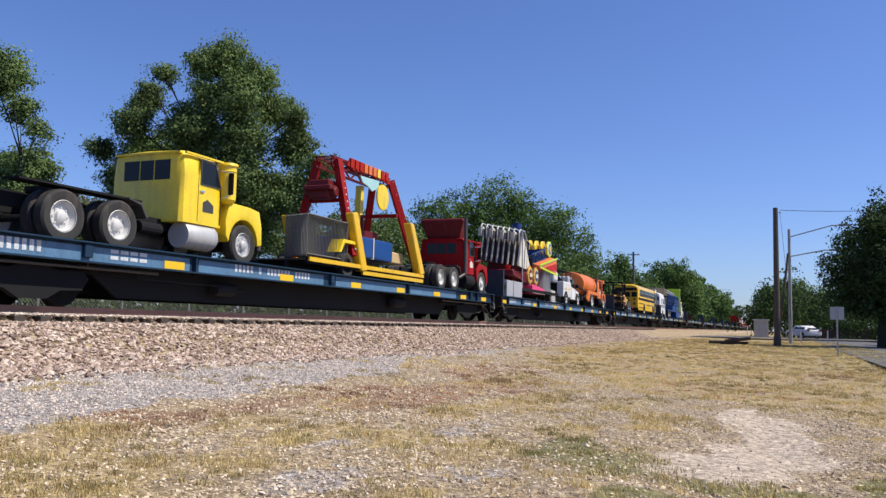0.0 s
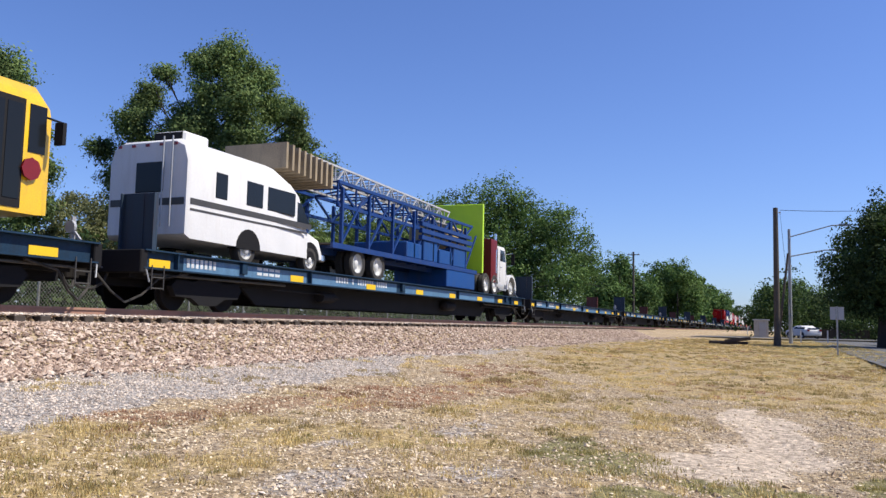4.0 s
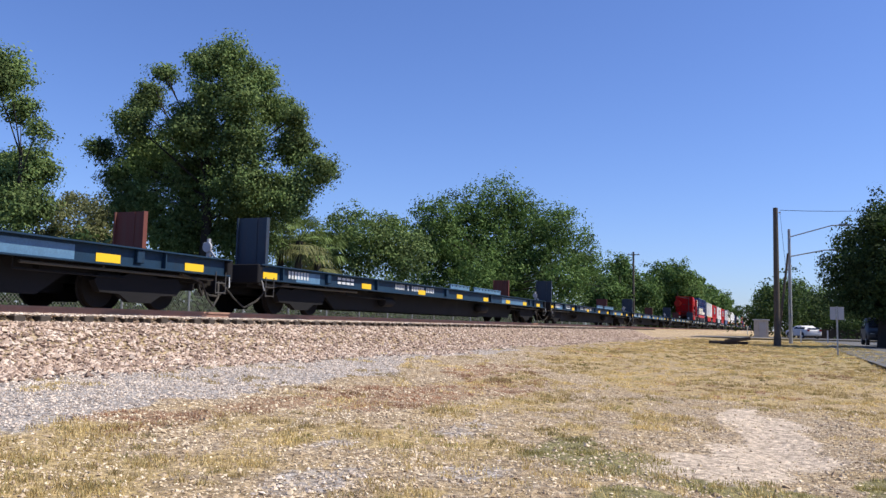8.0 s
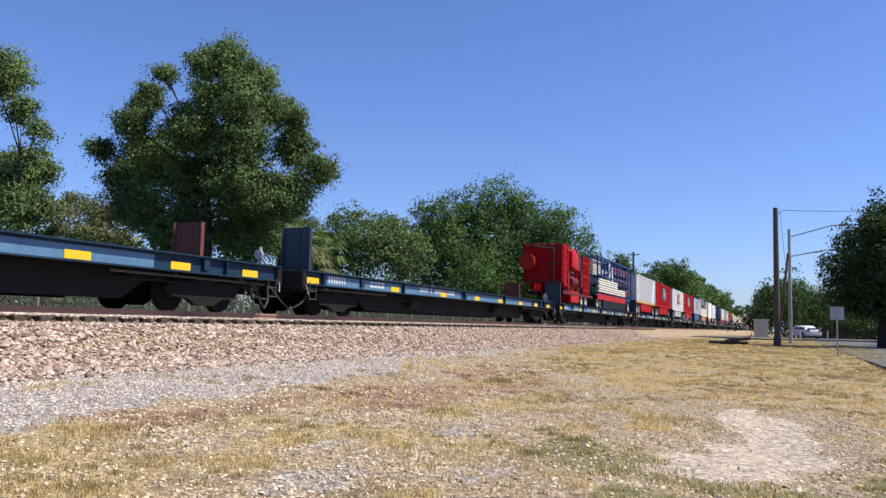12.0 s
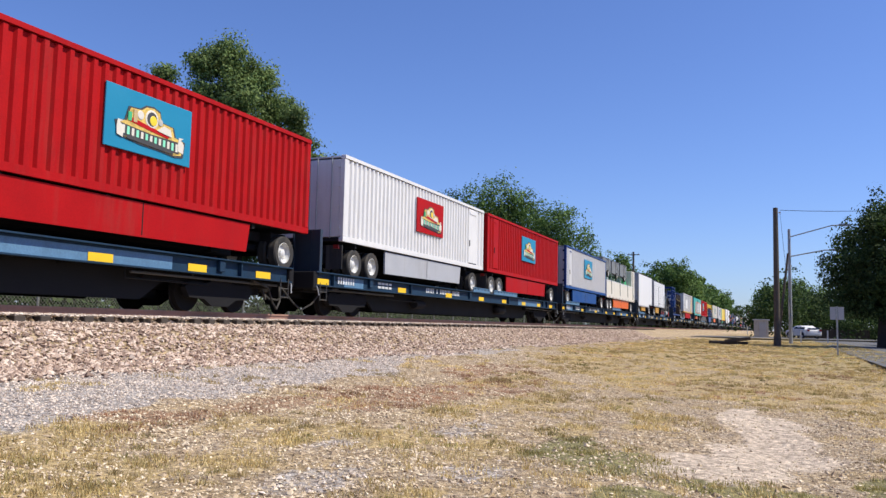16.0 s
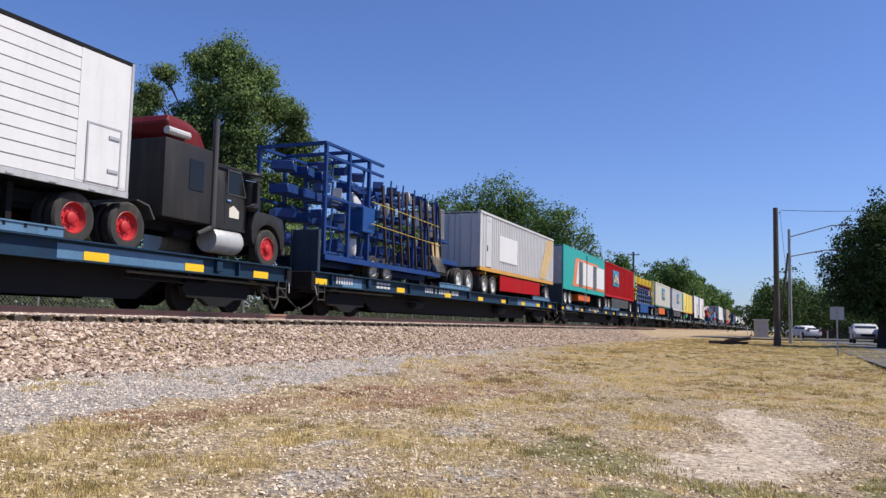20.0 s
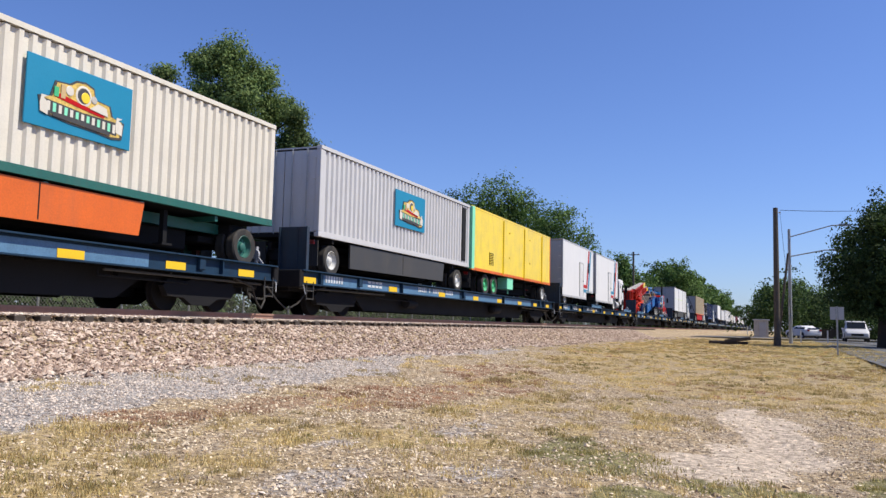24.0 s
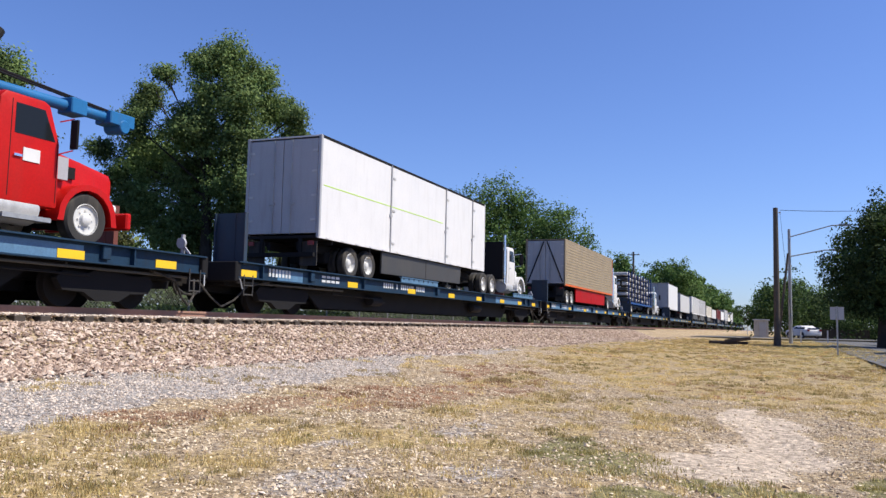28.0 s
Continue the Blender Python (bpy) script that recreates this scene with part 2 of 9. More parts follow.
def road_wheel(parent, x, y, z, r=0.5, w=0.28, rim="rim", deep=True):
    """A tyre with its rim; the outside faces away from the centre line."""
    key = (r, w, rim, deep)
    if key not in wheel_cache:
        h = w / 2
        t = Shape().lathe([(r * 0.56, -h * 0.8), (r * 0.72, -h * 0.98), (r * 0.92, -h), (r, -h * 0.7), (r, h * 0.7), (r * 0.92, h), (r * 0.72, h * 0.98), (r * 0.56, h * 0.8)], 24, caps=False)
        d = -h * 0.05 if deep else -h * 0.55
        q = Shape().lathe([(r * 0.10, h * 0.6), (r * 0.6, h * 0.6), (r * 0.62, -h * 0.82), (r * 0.585, -h * 0.90), (r * 0.55, -h * 0.6), (r * 0.47, d), (r * 0.26, d - 0.01), (r * 0.22, d - h * 0.5), (r * 0.12, d - h * 0.7), (r * 0.02, d - h * 0.7)], 24)
        for i in range(8):
            a = i * math.pi / 4
            q.bar((r * 0.34 * math.cos(a), d + 0.01, r * 0.34 * math.sin(a)), (r * 0.34 * math.cos(a), d - 0.03, r * 0.34 * math.sin(a)), r * 0.035, 6)
        wheel_cache[key] = (mesh_of(t, M["rubber"], True), mesh_of(q, M[rim], True))
    t, q = wheel_cache[key]
    at = Matrix.Translation((x, y, z)) @ (Matrix() if y < 0 else Matrix.Rotation(math.pi, 4, "Z"))
    ob = part("wheel", t, None, parent, at=at)
    part("rim", q, None, ob)
    return ob


def axle(parent, x, r=0.5, rim="rim", half=0.98, dual=True, w=0.26):
    """Both wheels of an axle, and the beam between them."""
    for s in (-1, 1):
        road_wheel(parent, x, s * half, r, r, w, rim, dual)
    if dual:
        for s in (-1, 1):
            road_wheel(parent, x, s * (half - w - 0.06), r, r, w, rim, True)
    part("axle", Shape().bar((x, -half, r), (x, half, r), 0.07, 8), M["dark"], parent)

# ---- ground ----
def smooth(a, b, v):
    v = min(1.0, max(0.0, (v - a) / (b - a)))
    return v * v * (3 - 2 * v)


def lay(x, y):
    """Height of the ground."""
    if y > 16.4:
        return 0.62 + 0.05 * noise.noise(Vector((x * 0.2, y * 0.2, 4)))
    up = smooth(2.0, 9.0, y)
    z = 0.05 + 0.46 * up + 0.33 * smooth(6, 46, x) * (1 - up)
    flat = smooth(-2.2, -3.2, y)
    near = max(0, 1 - math.hypot(x, y) / 45)
    z += (0.10 * noise.noise(Vector((x * 0.16, y * 0.16, 2))) + 0.035 * noise.noise(Vector((x * 0.9, y * 0.9, 5)))) * (1 - flat) * min(1, near * 2 + 0.2)
    dip = math.exp(-((x - 9.2) ** 2 / 4.0 + (y - 0.2) ** 2 / 0.5))
    z -= (0.06 + 0.03 * math.sin(4.2 * (y - 0.10 * x) + 3.0 * noise.noise(Vector((x * 0.8, y * 0.8, 12))))) * dip
    z = z * (1 - flat) + (0.30 + 0.12 * smooth(10, 60, x)) * flat
    bank = 0.5 + 0.61 * smooth(9.2, 11.5, y) + 0.13 * smooth(11.85, 12.1, y)
    if y > 9.3:
        z = max(z, bank) if y < 14.6 else max(0.62, 1.19 - 0.57 * smooth(14.6, 16.4, y))
    return z


# ovals of ground cover: middle x and y, half-lengths along x and y
SAND = ((8.8, 0.15, 1.6, 0.62), (10.6, 0.10, 1.6, 0.45), (12.1, 0.5, 1.3, 0.3), (7.9, 0.75, 0.8, 0.35))
GREEN = ((7.4, 1.35, 0.8, 0.5), (6.72, 0.2, 0.32, 0.95), (7.9, 1.95, 0.7, 0.3), (6.0, 0.9, 0.4, 0.3), (7.5, -0.75, 0.6, 0.25))
STRAW_SPOTS = ((4.5, 5.1, 0.85, 0.95), (5.5, 5.4, 0.6, 0.4), (6.9, 4.8, 0.8, 0.42), (6.65, 4.1, 0.9, 0.36), (4.8, 4.3, 0.4, 0.42), (5.3, 3.85, 0.45, 0.42), (7.1, 3.4, 0.8, 0.36), (3.9, 4.3, 0.7, 0.6), (7.5, 2.55, 0.8, 0.36), (11.8, 3.3, 1.6, 0.5), (9.4, 3.7, 1.0, 0.32), (14.2, 4.6, 2.2, 0.5), (5.0, 2.3, 0.5, 0.3), (9.2, 2.2, 0.9, 0.3), (10.6, 1.5, 1.2, 0.35), (12.6, 2.1, 1.3, 0.4))
DEAD = ((6.2, 5.8, 0.45, 0.28), (10.0, 5.25, 1.4, 0.5), (11.2, 4.7, 1.7, 0.6), (13.3, 4.35, 2.0, 0.65), (6.6, 5.35, 1.1, 0.22), (9.4, 4.5, 1.0, 0.4), (8.2, 5.4, 1.0, 0.3), (16.5, 5.3, 2.6, 0.7))
GREY_SPOTS = ((6.6, 3.7, 0.6, 0.3), (5.3, 3.1, 0.8, 0.4), (8.4, 3.1, 0.8, 0.3), (6.2, 2.2, 0.7, 0.35))


def inside(spots, x, y):
    """1 in the middle of the nearest oval, 0 well outside; its edge is uneven."""
    w = 0.55 * noise.noise(Vector((x * 1.3, y * 1.3, 17))) + 0.3 * noise.noise(Vector((x * 3.1, y * 3.1, 19)))
    return max(1 - smooth(0.55, 1.35, math.hypot((x - a) / ra, (y - b) / rb) + w) for a, b, ra, rb in spots)


def field(x, y):
    """The dry lawn that begins some way off and goes on along the line."""
    d = max(0.0, y + 1)
    n = 2.2 * noise.noise(Vector((x * 0.4, y * 0.4, 23)))
    return smooth(-2.0, 2.2, x - (12.6 + 0.35 * d + 0.12 * d * d) + n) * (1 - smooth(6.0, 7.6, y + 0.5 * n))


def grey_band(x, y):
    n = 0.9 * noise.noise(Vector((x * 0.5, y * 0.5, 30))) + 0.3 * noise.noise(Vector((x * 2, y * 2, 31)))
    low = 5.85 + 0.16 * max(0, x - 8) - 0.10 * max(0, x - 18) + n
    return smooth(low - 0.2, low + 0.35, y) * (1 - smooth(8.3, 9.2, y))


def ladder(stops):
    out = []
    for (a, b, n) in stops:
        out += [a + (b - a) * i / n for i in range(n)]
    return out + [stops[-1][1]]


def ground_material():
    m = bpy.data.materials.new("dry_ground")
    m.use_nodes = True
    nt = m.node_tree
    n, l = nt.nodes, nt.links
    b = n["Principled BSDF"]
    b.inputs["Roughness"].default_value = 0.95
    co = n.new("ShaderNodeTexCoord")
    sep = n.new("ShaderNodeSeparateXYZ")
    l.new(co.outputs["Object"], sep.inputs[0])

    def nz(scale, detail=6, rough=0.6):
        t = n.new("ShaderNodeTexNoise")
        t.inputs["Scale"].default_value, t.inputs["Detail"].default_value, t.inputs["Roughness"].default_value = scale, detail, rough
        l.new(co.outputs["Object"], t.inputs["Vector"])
        return t.outputs["Fac"]

    def op(kind, a, c):
        t = n.new("ShaderNodeMath")
        t.operation = kind
        for i, v in enumerate((a, c)):
            if isinstance(v, (int, float)):
                t.inputs[i].default_value = v
            else:
                l.new(v, t.inputs[i])
        return t.outputs[0]

    def fit(v, a, c, lo=0.0, hi=1.0):
        t = n.new("ShaderNodeMapRange")
        for k, q in (("From Min", a), ("From Max", c), ("To Min", lo), ("To Max", hi)):
            t.inputs[k].default_value = q
        l.new(v, t.inputs["Value"])
        return t.outputs[0]

    def mix(f, a, c):
        t = n.new("ShaderNodeMix")
        t.data_type = "RGBA"
        l.new(f, t.inputs[0])
        for i, v in ((6, a), (7, c)):
            if isinstance(v, tuple):
                t.inputs[i].default_value = (*v, 1)
            else:
                l.new(v, t.inputs[i])
        return t.outputs[2]

    def area(name, wob, lo=0.35, hi=0.65):
        t = n.new("ShaderNodeAttribute")
        t.attribute_name = name
        return fit(op("ADD", t.outputs["Fac"], wob), lo, hi)

    n1, n2, n3, n4 = nz(0.45), nz(1.7), nz(9), nz(45, 4)
    ragged = op("MULTIPLY", op("SUBTRACT", nz(6, 6, 0.75), 0.5), 1.5)
    vor = n.new("ShaderNodeTexVoronoi")
    vor.inputs["Scale"].default_value = 26
    l.new(co.outputs["Object"], vor.inputs["Vector"])
    hue = n.new("ShaderNodeSeparateColor")
    l.new(vor.outputs["Color"], hue.inputs[0])
    pebble = mix(hue.outputs[0], (0.18, 0.125, 0.08), (0.66, 0.54, 0.405))
    grey = mix(hue.outputs[0], (0.23, 0.20, 0.185), (0.62, 0.57, 0.53))
    soil = mix(fit(n3, 0.3, 0.7), (0.29, 0.195, 0.105), (0.56, 0.43, 0.27))
    straw = mix(fit(n4, 0.3, 0.7), (0.36, 0.25, 0.09), (0.66, 0.50, 0.235))
    green = mix(n4, (0.10, 0.11, 0.03), (0.30, 0.27, 0.09))
    rust = mix(fit(n4, 0.3, 0.7), (0.24, 0.13, 0.07), (0.48, 0.315, 0.195))
    sand = mix(fit(n3, 0.3, 0.7), (0.57, 0.455, 0.345), (0.72, 0.595, 0.465))
    brown = mix(fit(n4, 0.3, 0.7), (0.34, 0.23, 0.10), (0.59, 0.44, 0.21))
    col = mix(fit(nz(4, 6, 0.7), 0.42, 0.6), soil, pebble)
    col = mix(op("MULTIPLY", fit(nz(1.3, 6, 0.72), 0.46, 0.6), 0.5), col, brown)
    col = mix(area("grey_gravel", ragged), col, grey)
    col = mix(op("MULTIPLY", area("dead_weed", ragged), 0.85), col, rust)
    col = mix(op("MULTIPLY", area("straw", ragged, 0.45, 0.8), 0.65), col, straw)
    lawn = mix(fit(nz(0.7, 5, 0.65), 0.42, 0.6), straw, brown)
    lawn = mix(op("MULTIPLY", fit(nz(1.1, 6, 0.7), 0.46, 0.62), 0.6), lawn, mix(n3, soil, pebble))
    col = mix(op("MULTIPLY", area("field", ragged), 0.88), col, lawn)
    col = mix(op("MULTIPLY", area("green_grass", ragged), 0.8), col, green)
    verge = op("MULTIPLY", fit(sep.outputs[1], 1.5, -2.0), fit(sep.outputs[0], 18, 36))
    col = mix(op("MULTIPLY", verge, fit(n2, 0.35, 0.6)), col, mix(n3, (0.19, 0.165, 0.05), (0.38, 0.32, 0.12)))
    col = mix(area("sand", op("MULTIPLY", ragged, 0.6)), col, sand)
    # ground behind the track is darkened: tree shade put into its colour
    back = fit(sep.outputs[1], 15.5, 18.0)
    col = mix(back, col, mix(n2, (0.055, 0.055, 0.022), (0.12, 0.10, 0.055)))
    grit = n.new("ShaderNodeVectorMath")
    grit.operation = "SCALE"
    l.new(col, grit.inputs[0])
    l.new(op("MULTIPLY", fit(n3, 0.32, 0.68, 0.66, 1.12), fit(nz(18, 5, 0.7), 0.34, 0.66, 0.6, 1.18)), grit.inputs["Scale"])
    l.new(grit.outputs[0], b.inputs["Base Color"])
    bp = n.new("ShaderNodeBump")
    bp.inputs["Strength"].default_value, bp.inputs["Distance"].default_value = 0.8, 0.06
    l.new(op("ADD", op("MULTIPLY", hue.outputs[1], 0.35), op("ADD", n3, op("MULTIPLY", n4, 0.7))), bp.inputs["Height"])
    l.new(bp.outputs[0], b.inputs["Normal"])
    return m


def stone_material(name, lo, hi, warm):
    m = bpy.data.materials.new(name)
    m.use_nodes = True
    nt = m.node_tree
    n, l = nt.nodes, nt.links
    b = n["Principled BSDF"]
    b.inputs["Roughness"].default_value = 0.9
    g = n.new("ShaderNodeNewGeometry")
    r = n.new("ShaderNodeValToRGB")
    e = r.color_ramp.elements
    e[0].color, e[1].color = (*lo, 1), (*hi, 1)
    mid = e.new(0.45)
    mid.color = (*warm, 1)
    l.new(g.outputs["Random Per Island"], r.inputs[0])
    co = n.new("ShaderNodeTexCoord")
    t = n.new("ShaderNodeTexNoise")
    t.inputs["Scale"].default_value = 40
    l.new(co.outputs["Object"], t.inputs["Vector"])
    mx = n.new("ShaderNodeMix")
    mx.data_type, mx.blend_type = "RGBA", "MULTIPLY"
    mx.inputs[0].default_value = 0.5
    l.new(r.outputs[0], mx.inputs[6])
    l.new(t.outputs["Color"], mx.inputs[7])
    l.new(r.outputs[0], b.inputs["Base Color"])
    bp = n.new("ShaderNodeBump")
    bp.inputs["Strength"].default_value = 0.4
    l.new(t.outputs["Fac"], bp.inputs["Height"])
    l.new(bp.outputs[0], b.inputs["Normal"])
    return m


GROUND = ground_material()
gx = ladder([(-700, -60, 6), (-60, -6, 12), (-6, 3, 12), (3, 16, 110), (16, 30, 64), (30, 70, 60), (70, 200, 26), (200, 3000, 16)])
gy = ladder([(-2500, -100, 8), (-100, -14, 16), (-14, -4, 16), (-4, 9, 108), (9, 17, 44), (17, 40, 12), (40, 2500, 14)])
gv = [(x, y, lay(x, y)) for y in gy for x in gx]
nx = len(gx)
gf = [(j * nx + i, j * nx + i + 1, (j + 1) * nx + i + 1, (j + 1) * nx + i) for j in range(len(gy) - 1) for i in range(nx - 1)]
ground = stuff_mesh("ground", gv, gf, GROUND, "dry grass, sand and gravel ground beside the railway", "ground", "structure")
ground.data.polygons.foreach_set("use_smooth", [True] * len(gf))
for name, rule in (("sand", lambda x, y: inside(SAND, x, y)), ("green_grass", lambda x, y: inside(GREEN, x, y)), ("straw", lambda x, y: inside(STRAW_SPOTS, x, y)), ("dead_weed", lambda x, y: inside(DEAD, x, y)), ("grey_gravel", lambda x, y: max(grey_band(x, y), 0.5 * inside(GREY_SPOTS, x, y))), ("field", field)):
    layer = ground.data.attributes.new(name, "FLOAT", "POINT")
    layer.data.foreach_set("value", [rule(x, y) if 0 < x < 75 and -4 < y < 10 else float(name == "field" and 0 < x < 900 and -4 < y < 7) for x, y, z in gv])


def stones(name, spots, material, label, category):
    """Broken stones, each a bent six-cornered lump."""
    base = np.array([(1, 0, 0), (-1, 0, 0), (0, 1, 0), (0, -1, 0), (0, 0, 1), (0, 0, -1)], float)
    tri = np.array([(0, 2, 4), (2, 1, 4), (1, 3, 4), (3, 0, 4), (2, 0, 5), (1, 2, 5), (3, 1, 5), (0, 3, 5)])
    g = np.random.RandomState(5)
    at = np.array(spots, float)
    n = len(at)
    r = at[:, 3][:, None, None]
    q = base[None] * g.uniform(0.6, 1.25, (n, 6, 1)) * g.uniform(0.6, 1.2, (n, 1, 3)) * (1, 1, 0.72) * r + g.normal(0, 0.12, (n, 6, 3)) * r
    a, c = g.uniform(0, 6.28, n)[:, None], g.uniform(-0.5, 0.5, n)[:, None]
    y, z = q[..., 1] * np.cos(c) - q[..., 2] * np.sin(c), q[..., 1] * np.sin(c) + q[..., 2] * np.cos(c)
    x = q[..., 0]
    q = np.stack([x * np.cos(a) - y * np.sin(a), x * np.sin(a) + y * np.cos(a), z], -1) + at[:, None, :3]
    fs = (tri[None] + 6 * np.arange(n)[:, None, None]).reshape(-1, 3)
    return stuff_mesh(name, q.reshape(-1, 3).tolist(), fs.tolist(), material, label, category)


g = np.random.RandomState(11)
BALLAST = stone_material("ballast_stone", (0.17, 0.115, 0.09), (0.62, 0.51, 0.425), (0.42, 0.305, 0.235))
spots = []
for i in range(52000):
    x = 4 + 66 * g.uniform() ** 1.7
    y = g.uniform(7.9, 12.75)
    tie_gap = abs((x - 2 + 0.255) % 0.51 - 0.255) < 0.15
    if (y < 9.5 and g.uniform() > smooth(7.9, 9.4, y + 0.5 * noise.noise(Vector((x * 0.7, y * 0.7, 41))))) or (y > 11.62 and tie_gap and g.uniform() < 0.8):
        continue
    big = 0.074 if y < 11.3 else 0.045
    spots.append((x, y, lay(x, y) + 0.005 + 0.02 * g.uniform(), g.uniform(0.026, big)))
crib = []
for i in range(24000):
    x, y = 4 + 62 * g.uniform() ** 1.7, g.uniform(11.88, 12.38)
    if noise.noise(Vector((x * 1.7, y * 3, 6))) < 0.42:
        crib.append((x, y, RAIL - 0.165 + 0.02 * g.uniform(), g.uniform(0.020, 0.042)))
for i in range(110):
    if g.uniform() < 0.5:
        for j in range(int(260 / (3 + i * 0.12))):
            crib.append((2 + i * 0.51 + g.uniform(-0.2, 0.2), g.uniform(11.72, 12.0), RAIL - 0.18 + 0.03 * g.uniform(), g.uniform(0.02, 0.045)))
stones("crib_stones", crib, stone_material("dusty_stone", (0.28, 0.225, 0.185), (0.72, 0.62, 0.535), (0.52, 0.435, 0.365)), "pale dusty stones over the ends of the ties", "ballast")
stones("track_ballast", spots, BALLAST, "pinkish broken stone ballast on the railway bank", "ballast")
spots, band = [], []
for i in range(150000):
    x, y = 3 + 23 * g.uniform() ** 1.5, g.uniform(-3, 9.2)
    near = 1 - smooth(9, 20, x)
    keep = 0.45 + 0.45 * smooth(-0.1, 0.25, noise.noise(Vector((x * 0.6, y * 0.6, 21)))) + 0.3 * smooth(2.5, 6.5, y)
    lawn, grey = field(x, y), max(grey_band(x, y), 0.5 * inside(GREY_SPOTS, x, y))
    keep *= (1 - 0.92 * inside(SAND, x, y)) * (1 - 0.78 * lawn) * (1 - 0.55 * max(inside(STRAW_SPOTS, x, y), inside(GREEN, x, y)))
    if g.uniform() > keep:
        continue
    r = g.uniform(0.008, 0.021) * (1.6 if g.uniform() < 0.12 else 1)
    (band if grey > g.uniform(0.25, 0.75) else spots).append((x, y, lay(x, y) + r * 0.15, r))
stones("grey_gravel", band, bpy.data.materials["dusty_stone"], "pale grey gravel at the foot of the railway bank", "gravel")
stones("gravel", spots, stone_material("pale_gravel", (0.26, 0.185, 0.12), (0.76, 0.64, 0.475), (0.50, 0.39, 0.26)), "pale loose gravel on the dry ground", "gravel")


# ---- track ----
rails = thing("railway_track", 0, LINE, 0, "rusty steel rails on dark timber ties in ballast", "railway track", kind="structure")
for s in (-0.75, 0.75):
    w = Shape().box(-60, 1600, s - 0.036, s + 0.036, RAIL - 0.045, RAIL).box(-60, 1600, s - 0.009, s + 0.009, RAIL - 0.15, RAIL - 0.045).box(-60, 1600, s - 0.07, s + 0.07, RAIL - 0.17, RAIL - 0.148)
    part("rail", w, M["rail"], rails)
tie = mesh_of(Shape().box(-0.115, 0.115, -1.32, 1.32, RAIL - 0.36, RAIL - 0.172).soften(0.012), M["tie"])
for i in range(170):
    part("tie", tie, None, rails, at=pose(2 + i * 0.51, rng.uniform(-0.03, 0.03), rng.uniform(-0.012, 0.008), 0, 0, rng.uniform(-1, 1)))


# ---- flatcars ----
def bogie(parent, x):
    b = part("bogie", Shape().box(x - 0.25, x + 0.25, -1.0, 1.0, -0.72, -0.36).soften(0.03), M["dark"], parent)
    for s in (-1, 1):
        f = Shape().prism([(x - 1.25, -0.62), (x - 1.1, -0.48), (x - 0.5, -0.50), (x - 0.3, -0.42), (x + 0.3, -0.42), (x + 0.5, -0.50), (x + 1.1, -0.48), (x + 1.25, -0.62), (x + 1.1, -0.84), (x + 0.6, -0.86), (x + 0.3, -1.02), (x - 0.3, -1.02), (x - 0.6, -0.86), (x - 1.1, -0.84)], s * 0.95, s * 1.10)
        for i in (-0.16, 0.0, 0.16):
            f.bar((x + i, s * 1.02, -0.98), (x + i, s * 1.02, -0.55), 0.06, 8)
        part("side_frame", f, M["dark"], b)
        for e in (-0.88, 0.88):
            w = Shape().lathe([(0.05, -0.09), (0.12, -0.09), (0.14, -0.03), (0.36, -0.02), (0.40, -0.05), (0.42, -0.05), (0.425, 0.06), (0.455, 0.07), (0.455, 0.09), (0.1, 0.09)], 22, Matrix.Translation((x + e, s * 0.79, RAIL - DECK + 0.425)) @ (Matrix() if s < 0 else Matrix.Rotation(math.pi, 4, "Z")))
            part("rail_wheel", w, M["wheel_steel"], b, smooth=True)
    return b


def stencil(parent, x, z, count, w, h, y=-1.359, gap=0.4, material="letter"):
    """A row of plain upright bars in place of lettering."""
    for i in range(count):
        part("marking_bar", Shape().box(x + i * w, x + i * w + w * (1 - gap), y, y + 0.006, z, z + h), M[material], parent)


